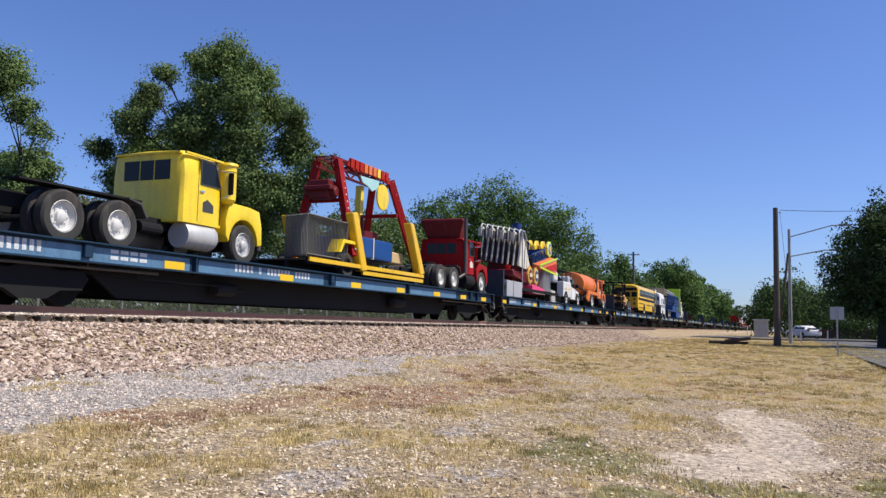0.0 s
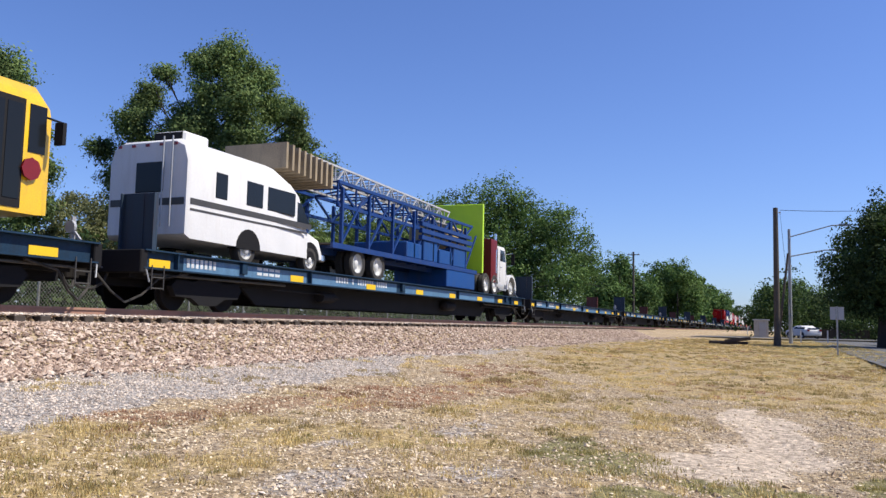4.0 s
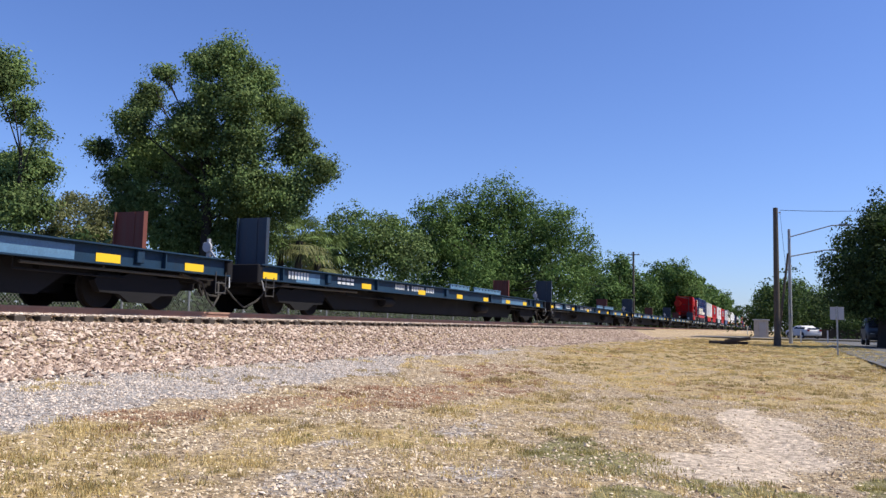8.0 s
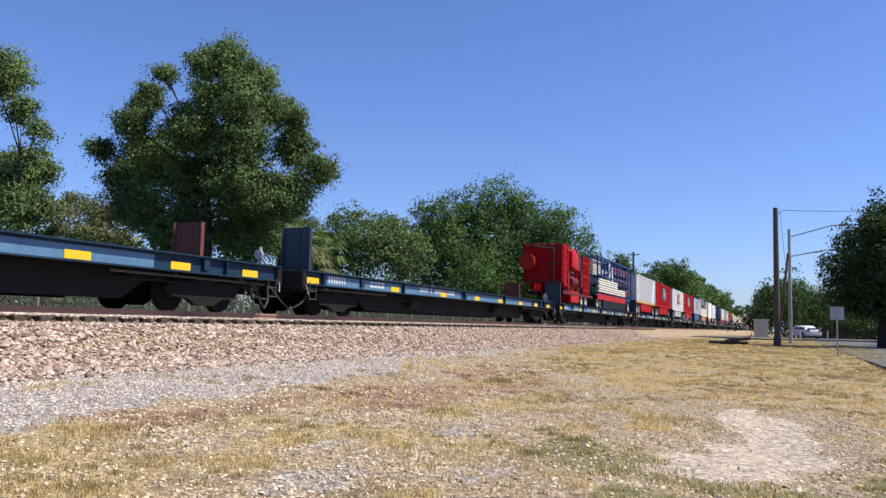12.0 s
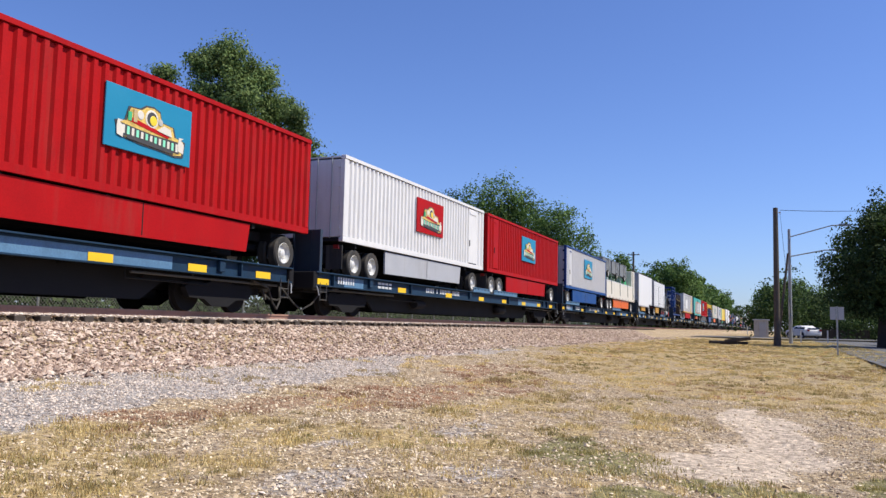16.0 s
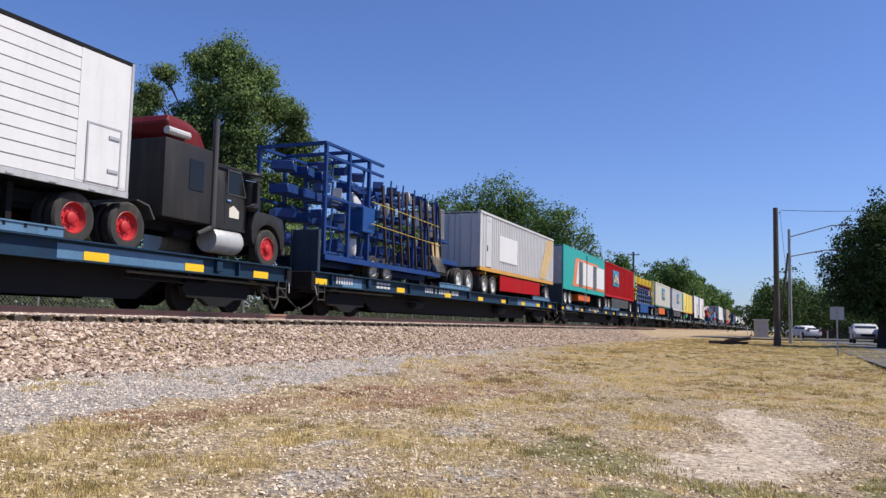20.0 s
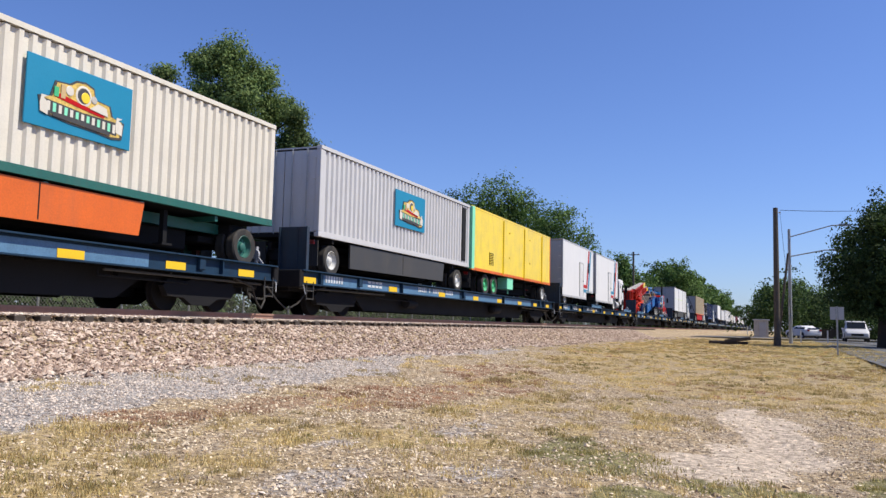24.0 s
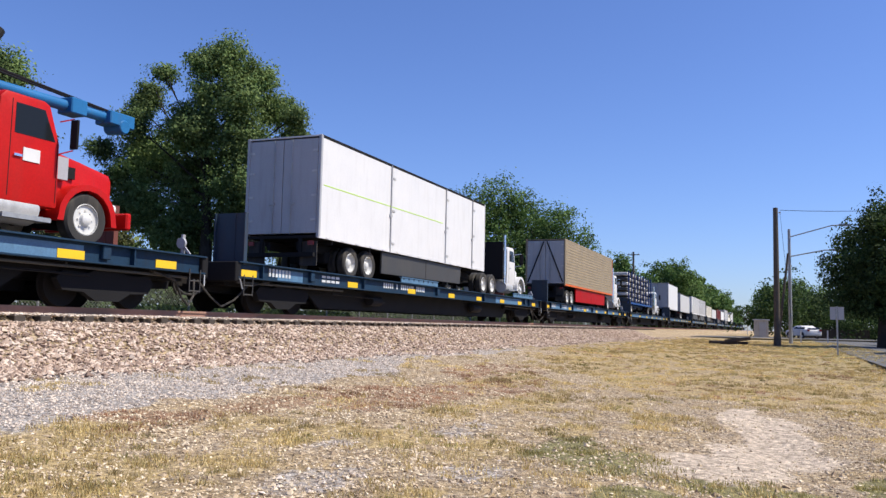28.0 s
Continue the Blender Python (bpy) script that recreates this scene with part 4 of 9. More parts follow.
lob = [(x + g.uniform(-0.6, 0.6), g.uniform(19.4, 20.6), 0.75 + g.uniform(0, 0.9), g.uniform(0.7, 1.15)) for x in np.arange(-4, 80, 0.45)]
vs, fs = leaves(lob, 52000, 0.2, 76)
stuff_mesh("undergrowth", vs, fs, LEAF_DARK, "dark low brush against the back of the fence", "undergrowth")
lob = [(x + g.uniform(-2, 2), g.uniform(30, 42), 2.0 + g.uniform(0, 4.0), g.uniform(2.2, 3.4)) for x in np.arange(-14, 120, 1.6)]
lob += [(x + g.uniform(-3, 3), g.uniform(27, 36), 2.5 + g.uniform(0, 9.5), g.uniform(2.6, 4.2)) for x in np.arange(95, 240, 1.5)]
vs, fs = leaves(lob, 70000, 0.4, 78)
stuff_mesh("far_woods", vs, fs, LEAF, "dense green woods behind the railway", "woods")
lob = [(x + g.uniform(-4, 4), g.uniform(21, 32), 3 + g.uniform(0, 11), g.uniform(3, 4.8)) for x in np.arange(225, 560, 2.6)]
vs, fs = leaves(lob, 22000, 1.1, 79, 17.5)
stuff_mesh("far_woods", vs, fs, LEAF_DEEP, "far green woods along the railway", "woods")
lob = [(g.uniform(116, 140), y, 1.5 + g.uniform(0, 5.5), g.uniform(2.0, 3.4)) for y in np.arange(-60, 4.5, 0.9)]
vs, fs = leaves(lob, 30000, 0.45, 80)
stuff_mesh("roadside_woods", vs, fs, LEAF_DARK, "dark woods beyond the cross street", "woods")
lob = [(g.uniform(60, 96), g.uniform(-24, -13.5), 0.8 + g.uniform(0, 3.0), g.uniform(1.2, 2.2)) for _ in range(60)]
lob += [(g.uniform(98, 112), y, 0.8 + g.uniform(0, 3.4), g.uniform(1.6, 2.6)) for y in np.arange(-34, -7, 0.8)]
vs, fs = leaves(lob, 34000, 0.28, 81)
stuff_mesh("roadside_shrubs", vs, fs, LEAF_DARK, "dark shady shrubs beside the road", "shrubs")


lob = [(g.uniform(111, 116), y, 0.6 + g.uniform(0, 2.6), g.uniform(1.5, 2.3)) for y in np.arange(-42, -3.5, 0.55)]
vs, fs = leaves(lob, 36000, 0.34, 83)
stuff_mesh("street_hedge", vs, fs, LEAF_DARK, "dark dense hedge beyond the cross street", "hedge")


def palm(x, y, tall, seed):
    """A cabbage palm: a rough trunk and fan leaves on drooping stalks."""
    g = random.Random(seed)
    t = thing("palm_tree", x, y, lay(x, y), "cabbage palm with drooping fan leaves behind the fence", "palm")
    part("trunk", Shape().bar((0, 0, 0), (0.1, 0, tall), 0.22, 10, 0.18), M["bark"], t)
    for i in range(30):
        a, up = g.uniform(0, 6.28), g.uniform(-0.7, 1.1)
        d = Vector((math.cos(a) * math.cos(up), math.sin(a) * math.cos(up), math.sin(up)))
        base = Vector((0.1, 0, tall))
        hub = base + d * g.uniform(0.8, 1.2)
        s = Shape()
        s.bar(base, hub, 0.02, 4, 0.012)
        side = d.cross(Vector((0, 0, 1))).normalized()
        nrm = side.cross(d).normalized()
        for j in range(17):
            b = -1.45 + 2.9 * j / 16
            e = (d * math.cos(b) + side * math.sin(b)).normalized()
            w = e.cross(nrm).normalized() * 0.035
            L = g.uniform(0.75, 1.05)
            m1 = hub + e * L * 0.6
            tip = hub + e * L + Vector((0, 0, -0.22 - 0.2 * abs(b)))
            v = [s.bm.verts.new(q) for q in (hub, m1 + w, tip, m1 - w)]
            s.bm.faces.new(v)
        part("fan_leaf", s, LEAF_DRY if up < -0.2 else LEAF, t)
    return t


palm(34.8, 22.0, 4.6, 5)
palm(37.6, 22.6, 4.1, 6)
palm(36.2, 24.0, 4.9, 8)


# ---- poles, signs and the crossing ----
c = thing("utility_pole", 53.6, 0.0, 0.28, "tall weathered timber utility pole beside the road", "utility pole")
part("pole", Shape().bar((0, 0, 0), (0, 0, 8.5), 0.19, 12, 0.14), M["pole"], c, smooth=True)
part("base_collar", Shape().bar((0, 0, 0.0), (0, 0, 0.75), 0.23, 10, 0.205), M["pole"], c)
part("insulator", Shape().bar((0, -0.18, 8.2), (0, -0.3, 8.2), 0.05, 8), M["galv"], c)
part("drop_wire", Shape().bar((0, -0.25, 8.2), (0.5, -0.9, 0.6), 0.012, 4), M["dark"], c)
w = Shape()
for i in range(12):
    f0, f1 = i / 12, (i + 1) / 12
    sag = lambda f: -2.2 * f * (1 - f)
    w.bar((0, -0.25 - 16 * f0, 8.35 + 0.9 * f0 + sag(f0)), (0, -0.25 - 16 * f1, 8.35 + 0.9 * f1 + sag(f1)), 0.015, 4)
part("overhead_wire", w, M["dark"], c)

c = thing("street_lamp", 61.0, -0.85, 0.45, "grey street lamp pole with two long arms", "street lamp")
part("pole", Shape().bar((0, 0, 0), (0, 0, 7.85), 0.13, 12, 0.09), M["galv"], c, smooth=True)
for z, reach, rise in ((7.3, 2.7, 0.75), (5.95, 2.2, 0.42)):
    a = part("lamp_arm", Shape().bar((0, 0, z), (0, -reach, z + rise), 0.04, 8).bar((0, -reach, z + rise), (0, -reach - 0.5, z + rise), 0.04, 8), M["galv"], c)
    part("lamp_head", Shape().loft([[(-0.12, -reach - 0.4, z + rise - 0.03), (0.12, -reach - 0.4, z + rise - 0.03), (0.12, -reach - 0.4, z + rise + 0.08), (-0.12, -reach - 0.4, z + rise + 0.08)], [(-0.17, -reach - 0.8, z + rise - 0.08), (0.17, -reach - 0.8, z + rise - 0.08), (0.17, -reach - 0.8, z + rise + 0.1), (-0.17, -reach - 0.8, z + rise + 0.1)], [(-0.1, -reach - 1.15, z + rise - 0.05), (0.1, -reach - 1.15, z + rise - 0.05), (0.1, -reach - 1.15, z + rise + 0.04), (-0.1, -reach - 1.15, z + rise + 0.04)]]), M["end_grey"], a)
c = thing("utility_pole", 60.0, -0.3, 0.45, "slim timber pole leaning beside the street lamp", "utility pole")
part("pole", Shape().bar((0, 0.25, 0), (0, -0.45, 6.1), 0.09, 10, 0.07), M["pole"], c)

c = thing("utility_pole", 122, 19.5, 0.6, "timber telegraph pole with a crossarm behind the railway", "utility pole")
part("pole", Shape().bar((0, 0, 0), (0, 0, 11.9), 0.2, 10, 0.14), M["pole"], c)
part("crossarm", Shape().box(-0.06, 0.06, -0.9, 0.9, 11.4, 11.52), M["pole"], c)
for y in (-0.7, 0.7):
    part("insulator", Shape().bar((0, y, 11.5), (0, y, 11.7), 0.05, 8), M["end_grey"], c)

c = thing("road_sign", 36.0, -2.2, lay(36, -2.2), "square white sign, seen from its back, on a thin steel post", "sign")
part("post", Shape().box(-0.03, 0.03, -0.03, 0.03, -0.1, 1.95), M["galv"], c)
for y in (-0.25, 0.04):
    part("sign_plate", Shape().box(-0.012, 0.012, y, y + 0.21, 1.42, 1.92).soften(0.004), M["end_grey"], c)

c = thing("tie_pile", 53.2, 2.7, lay(53.2, 2.7), "pile of old dark railway ties on the grass", "timber pile")
for i, (x, y, z, rz, ry) in enumerate(((0, 0.3, 0.10, 86, 0), (0.3, -0.3, 0.10, 80, 0), (-0.1, -0.45, 0.30, 96, 8), (0.5, 0.5, 0.12, 100, 0))):
    part("timber", Shape().box(-0.75, 0.75, -0.11, 0.11, -0.1, 0.1).soften(0.02), M["tie"], c, at=pose(x, y, z, 0, ry, rz))


def crossing_signal(x, y):
    c = thing("crossing_signal", x, y, 0.5, "railway crossing signal with black lamp hoods", "crossing signal", "crossing signals")
    part("mast", Shape().bar((0, 0, 0), (0, 0, 5.4), 0.08, 10), M["alu"], c)
    for s in (-1, 1):
        h = part("lamp_hood", Shape().lathe([(0.02, 0.05), (0.3, 0.05), (0.32, -0.02), (0.2, -0.06), (0.02, -0.06)], 16, Matrix.Translation((-0.1, s * 0.5, 3.0)) @ Matrix.Rotation(-math.pi / 2, 4, "Z")), M["black"], c)
        part("lens", Shape().lathe([(0.01, -0.08), (0.1, -0.07), (0.1, -0.05), (0.01, -0.05)], 12, Matrix.Translation((-0.1, s * 0.5, 3.0)) @ Matrix.Rotation(-math.pi / 2, 4, "Z")), M["lamp_glass"], h)
    part("crossarm", Shape().box(-0.04, 0.04, -0.55, 0.55, 2.95, 3.05), M["alu"], c)
    for a in (-45, 45):
        part("crossbuck_blade", Shape().box(-0.01, 0.01, -0.6, 0.6, -0.11, 0.11, Matrix.Translation((-0.08, 0, 4.6)) @ Matrix.Rotation(radians(a), 4, "X")), M["white"], c)
    return c


crossing_signal(168, 5.3)
crossing_signal(172, 3.4)

c = thing("signal_hut", 112, 1.9, 0.5, "pale concrete signal hut with a flat roof by the crossing", "hut")
part("wall", Shape().box(0, 1.8, -0.85, 0.85, 0, 2.1), M["concrete"], c)
part("roof", Shape().box(-0.15, 1.95, -1.0, 1.0, 2.1, 2.25).soften(0.02), M["end_grey"], c)
part("door", Shape().box(-0.03, 0.0, -0.6, 0.2, 0.05, 1.85), M["end_grey"], c)
c = thing("board_fence", 108, -4, 0.5, "dark board fence beyond the cross street", "fence")
for i in range(26):
    part("board", Shape().box(0, 0.03, -6.0 + i * 0.3, -6.0 + i * 0.3 + 0.28, 0, 1.1 + 0.05 * (i % 2)), M["tie"], c)
for y in (0.6, -1.3):
    c = thing("marker_post", 70, y - 2.3, 0.45, "short white marker post by the road", "post", "marker posts")
    part("post", Shape().box(-0.05, 0.05, -0.05, 0.05, 0, 0.95), M["white"], c)

# ---- road ----
asphalt = mat("worn_asphalt", (0.11, 0.108, 0.105), 0.85, var=0.3, scale=0.4, fine=25, bump=0.3)
road = Shape()
ra = [(16, -3.0), (24, -2.75), (40, -2.7), (60, -2.9), (88, -3.2)]
rb = [(16, -11.5), (24, -11.5), (40, -11.5), (60, -11.5), (88, -11.5)]
stuff_mesh("road", [(x, y, 0.315 + 0.12 * smooth(10, 60, x)) for x, y in ra] + [(x, y, 0.315 + 0.12 * smooth(10, 60, x)) for x, y in rb], [(i, i + 5, i + 6, i + 1) for i in range(4)], asphalt, "worn grey asphalt road in tree shade", "road", "structure")
stuff_mesh("cross_street", [(88, 8.5, 0.56), (104, 8.5, 0.56), (104, -90, 0.52), (88, -90, 0.52)], [(0, 3, 2, 1)], asphalt, "pale worn asphalt cross street", "road", "structure")


def road_car(x, y, rz, paint, label, suv=True, group=""):
    """A car whose nose points along its +x."""
    c = thing("car", x, y, 0.53, label, "car", group)
    c.rotation_euler = (0, 0, radians(rz))
    h = 1.72 if suv else 1.42
    secs = ((-2.3, 0.80, 0.45, 0.85, 0.9), (-2.2, 0.88, 0.35, 0.95, h - 0.5 if suv else 1.0), (-1.7, 0.9, 0.3, 1.0, h - 0.05 if suv else 1.08), (-0.8, 0.9, 0.3, 1.0, h), (0.2, 0.9, 0.3, 1.0, h - 0.03), (0.95, 0.9, 0.3, 0.98, 1.05), (1.9, 0.88, 0.32, 0.85, 0.92), (2.25, 0.78, 0.42, 0.7, 0.72))
    b = part("body", Shape().loft([[(a, -w, z0), (a, -w, zm), (a, -w * 0.78, z1), (a, w * 0.78, z1), (a, w, zm), (a, w, z0)] for a, w, z0, zm, z1 in secs]).soften(0.04), M[paint], c, smooth=True)
    part("windscreen", Shape().prism([(0.28, h - 0.1), (0.9, 1.1), (0.94, 1.1), (0.32, h - 0.1)], -0.68, 0.68), M["glass"], b)
    part("rear_window", Shape().prism([(-1.95, h - 0.25), (-2.2, 1.05), (-2.26, 1.05), (-2.0, h - 0.25)], -0.65, 0.65), M["glass"], b)
    for s in (-1, 1):
        part("side_window", Shape().loft([[(-1.75, s * 0.885, 1.05), (-1.75, s * 0.76, h - 0.18), (-1.75, s * 0.72, h - 0.18), (-1.75, s * 0.8, 1.05)], [(0.3, s * 0.885, 1.05), (0.1, s * 0.76, h - 0.14), (0.1, s * 0.72, h - 0.14), (0.3, s * 0.8, 1.05)]]), M["glass"], b)
        part("headlight", Shape().box(2.05, 2.24, s * 0.5, s * 0.76, 0.62, 0.74).soften(0.03), M["lamp_clear"], b)
        part("tail_lamp", Shape().box(-2.33, -2.2, s * 0.55, s * 0.8, 0.8, 1.0), M["lamp_glass"], b)
        part("door_mirror", Shape().box(0.6, 0.75, s * 0.92, s * 1.1, 1.0, 1.14).soften(0.02), M[paint], b)
        for ax in (-1.45, 1.4):
            part("wheel_arch", Shape().prism([(ax + 0.4 * math.cos(q), 0.33 + 0.4 * math.sin(q)) for q in [math.pi * i / 10 for i in range(11)]], s * 0.908, s * 0.8), M["black"], b)
            road_wheel(c, ax, s * 0.82, 0.33, 0.33, 0.2, "rim", False)
    part("grille", Shape().box(2.22, 2.28, -0.45, 0.45, 0.5, 0.66), M["black"], b)
    return c


road_car(98.5, -2.6, 28, "white", "white sedan standing on the cross street", False)
road_car(64, -7.55, 180, "charcoal", "dark sport utility car parked beside the road")
road_car(84, -9.6, 180, "white", "small white car parked farther down the road", False)
through_cars = [(road_car(92, -60, 90, "charcoal", "dark grey sport utility car driving along the road", True), 0.0),
                (road_car(96, -60, 90, "box_grey", "silver sedan driving along the road", False), 13.0),
                (road_car(100, -60, 90, "box_grey", "silver sport utility car driving along the road", True), 18.0)]

# ---- grass tufts ----
def tufts(name, count, seed, material, lo, hi, want, label, wide=0.22):
    g = np.random.RandomState(seed)
    rows = []
    for _ in range(count):
        x, y = 3.2 + 72 * g.uniform() ** 2.1, g.uniform(-4.5, 9.0)
        if g.uniform() > want(x, y):
            continue
        z = lay(x, y)
        r = g.uniform(0.05, wide)
        k = int(26 + r * 200)
        a, d = g.uniform(0, 6.28, k), r * g.uniform(0, 1, k) ** 0.6
        px, py, h, b = x + d * np.cos(a), y + d * np.sin(a), g.uniform(lo, hi, k) * (1.15 - 0.6 * d / r), g.uniform(0, 6.28, k)
        lean, t = g.uniform(0.2, 1.0, k) * h, 0.0035 + 0.00025 * x
        wx, wy = t * np.sin(b), -t * np.cos(b)
        zz = np.full(k, z)
        rows.append(np.stack([np.stack([px - wx, py - wy, zz - 0.01], -1), np.stack([px + wx, py + wy, zz - 0.01], -1), np.stack([px + lean * np.cos(b), py + lean * np.sin(b), zz + h], -1)], 1).reshape(-1, 3))
    vs = np.concatenate(rows)
    return stuff_mesh(name, vs.tolist(), np.arange(len(vs)).reshape(-1, 3).tolist(), material, label, "grass")


STRAW = leaf_material("dry_grass", (0.38, 0.275, 0.11), (0.60, 0.46, 0.20), (0.78, 0.64, 0.34))
WEED = leaf_material("green_weed", (0.20, 0.18, 0.06), (0.36, 0.31, 0.12), (0.54, 0.46, 0.20))
RUST = leaf_material("dead_weed", (0.26, 0.13, 0.075), (0.42, 0.24, 0.15), (0.55, 0.35, 0.23))


def straw_spread(x, y):
    n = 0.5 + 0.9 * noise.noise(Vector((x * 0.9, y * 0.9, 3)))
    stray = 0.30 * smooth(-0.1, 0.3, noise.noise(Vector((x * 0.7, y * 0.7, 44))))
    return max(0.5 * inside(STRAW_SPOTS, x, y), field(x, y) * min(1, max(0.12, n)), stray) * (1 - inside(SAND, x, y))


tufts("dry_grass", 14000, 31, STRAW, 0.02, 0.07, straw_spread, "dry straw-coloured grass tufts on the ground")
tufts("green_weeds", 9000, 32, WEED, 0.02, 0.06, lambda x, y: max(0.7 * inside(GREEN, x, y), 0.16 * inside(STRAW_SPOTS, x, y), 0.10 * field(x, y)), "olive green weeds among the dry grass", 0.2)
tufts("dead_weeds", 9000, 33, RUST, 0.015, 0.05, lambda x, y: max(0.8 * inside(DEAD, x, y), 0.22 * field(x, y) * smooth(0.0, 0.3, noise.noise(Vector((x * 0.4, y * 0.4, 14))))), "rust-brown dead weeds on the gravel", 0.2)

# ---- containers and vans on trailers ----
def emblem(parent, x, z, w, h, y, board="board_blue"):
    """A painted sign board with a plain fairground emblem on it."""
    b = part("sign_board", Shape().box(x, x + w, y - 0.035, y, z, z + h).soften(0.008), M[board], parent, "painted sign board with a gilded emblem" if board == "board_blue" else "red sign board with a gilded emblem")
    cx, cz = x + w * 0.5, z + h * 0.46
    y0 = y - 0.055
    rim = [(-0.40, -0.02), (-0.37, -0.24), (-0.30, -0.27), (-0.12, -0.31), (0.14, -0.33), (0.30, -0.36), (0.40, -0.33), (0.42, -0.06), (0.30, -0.02), (0.27, 0.14), (0.12, 0.17), (0.10, 0.33), (0.02, 0.38), (-0.07, 0.36), (-0.13, 0.28), (-0.26, 0.26), (-0.30, 0.02)]
    part("emblem_outline", Shape().prism([(cx + w * a, cz + h * b) for a, b in rim], y - 0.05, y - 0.036), M["charcoal"], b)
    part("emblem", Shape().prism([(cx + w * (a * 0.93), cz + h * (b * 0.92)) for a, b in rim], y0, y - 0.051), M["gold"], b)
    y0 -= 0.001
    part("letter_ground", Shape().prism([(cx - w * 0.34, cz - h * 0.235), (cx + w * 0.34, cz - h * 0.29), (cx + w * 0.35, cz - h * 0.085), (cx, cz - h * 0.09), (cx - w * 0.35, cz - h * 0.04)], y0 - 0.003, y0), M["charcoal"], b)
    for i in range(13):
        q = (i - 6) / 6
        sx, sz = cx + q * w * 0.31, cz - h * (0.165 + 0.03 * q)
        part("letter_bar", Shape().box(sx - w * 0.014, sx + w * 0.014, y0 - 0.006, y0, sz - h * (0.045 + 0.02 * abs(q)), sz + h * (0.05 + 0.02 * abs(q))), M["mint" if i % 2 else "cream"], b)
    part("letter_bar", Shape().prism([(cx - w * 0.27, cz - h * 0.265), (cx + w * 0.27, cz - h * 0.32), (cx + w * 0.27, cz - h * 0.285), (cx - w * 0.27, cz - h * 0.235)], y0 - 0.01, y0), M["charcoal"], b)
    for q, tall in ((-0.345, 0.2), (0.365, 0.2)):
        part("scroll", Shape().prism([(cx + w * (q - 0.035), cz - h * 0.24), (cx + w * (q + 0.03), cz - h * 0.27), (cx + w * (q + 0.035), cz - h * 0.1), (cx + w * (q - 0.01), cz - h * 0.04), (cx + w * (q + 0.03), cz + h * 0.0), (cx + w * (q - 0.03), cz + h * 0.0), (cx + w * (q - 0.04), cz - h * 0.12)], y0 - 0.007, y0), M["cream"], b)
    part("emblem_swoosh", Shape().prism([(cx - w * 0.24, cz + h * 0.02), (cx - w * 0.05, cz - h * 0.03), (cx + w * 0.20, cz - h * 0.08), (cx + w * 0.22, cz - h * 0.03), (cx - w * 0.05, cz + h * 0.04), (cx - w * 0.22, cz + h * 0.09)], y0 - 0.007, y0), M["bright_red"], b)
    for q, r, up, mt, k in ((0.0, 0.155, 0.16, "cream", 0.001), (0.0, 0.125, 0.16, "charcoal", 0.005), (0.015, 0.085, 0.14, "yellow", 0.010), (-0.13, 0.075, 0.17, "cream", 0.004), (0.10, 0.06, 0.15, "concrete", 0.006)):
        part("emblem_disc", Shape().lathe([(h * r, 0), (h * r * 0.9, -0.006), (h * 0.01, -0.007)], 14, Matrix.Translation((cx + w * q, y0 - k, cz + h * up))), M[mt], b)
    part("emblem_tent", Shape().prism([(cx + w * 0.06, cz + h * 0.0), (cx + w * 0.24, cz - h * 0.04), (cx + w * 0.22, cz + h * 0.08), (cx + w * 0.14, cz + h * 0.11)], y0 - 0.02, y0), M["cream"], b)
    for q in (-0.25, -0.19):
        part("emblem_tower", Shape().box(cx + w * (q - 0.02), cx + w * (q + 0.02), y0 - 0.014, y0, cz + h * 0.03, cz + h * (0.42 + q)), M["rim_green" if q < -0.2 else "ply"], b)


def corrugated(x0, x1, z0, z1, y, deep, out, pitch=0.28):
    """A trapezoid-ribbed sheet; out is the side it faces (-1 or 1)."""
    s = Shape()
    pts = []
    n = max(1, int((x1 - x0) / pitch))
    p = (x1 - x0) / n
    for i in range(n):
        a = x0 + i * p
        pts += [(a, y), (a + p * 0.34, y), (a + p * 0.5, y - out * deep), (a + p * 0.84, y - out * deep)]
    pts.append((x1, y))
    lo = [s.bm.verts.new((a, b, z0)) for a, b in pts]
    hi = [s.bm.verts.new((a, b, z1)) for a, b in pts]
    for i in range(len(pts) - 1):
        q = (lo[i], lo[i + 1], hi[i + 1], hi[i])
        s.bm.faces.new(q if out < 0 else q[::-1])
    return s


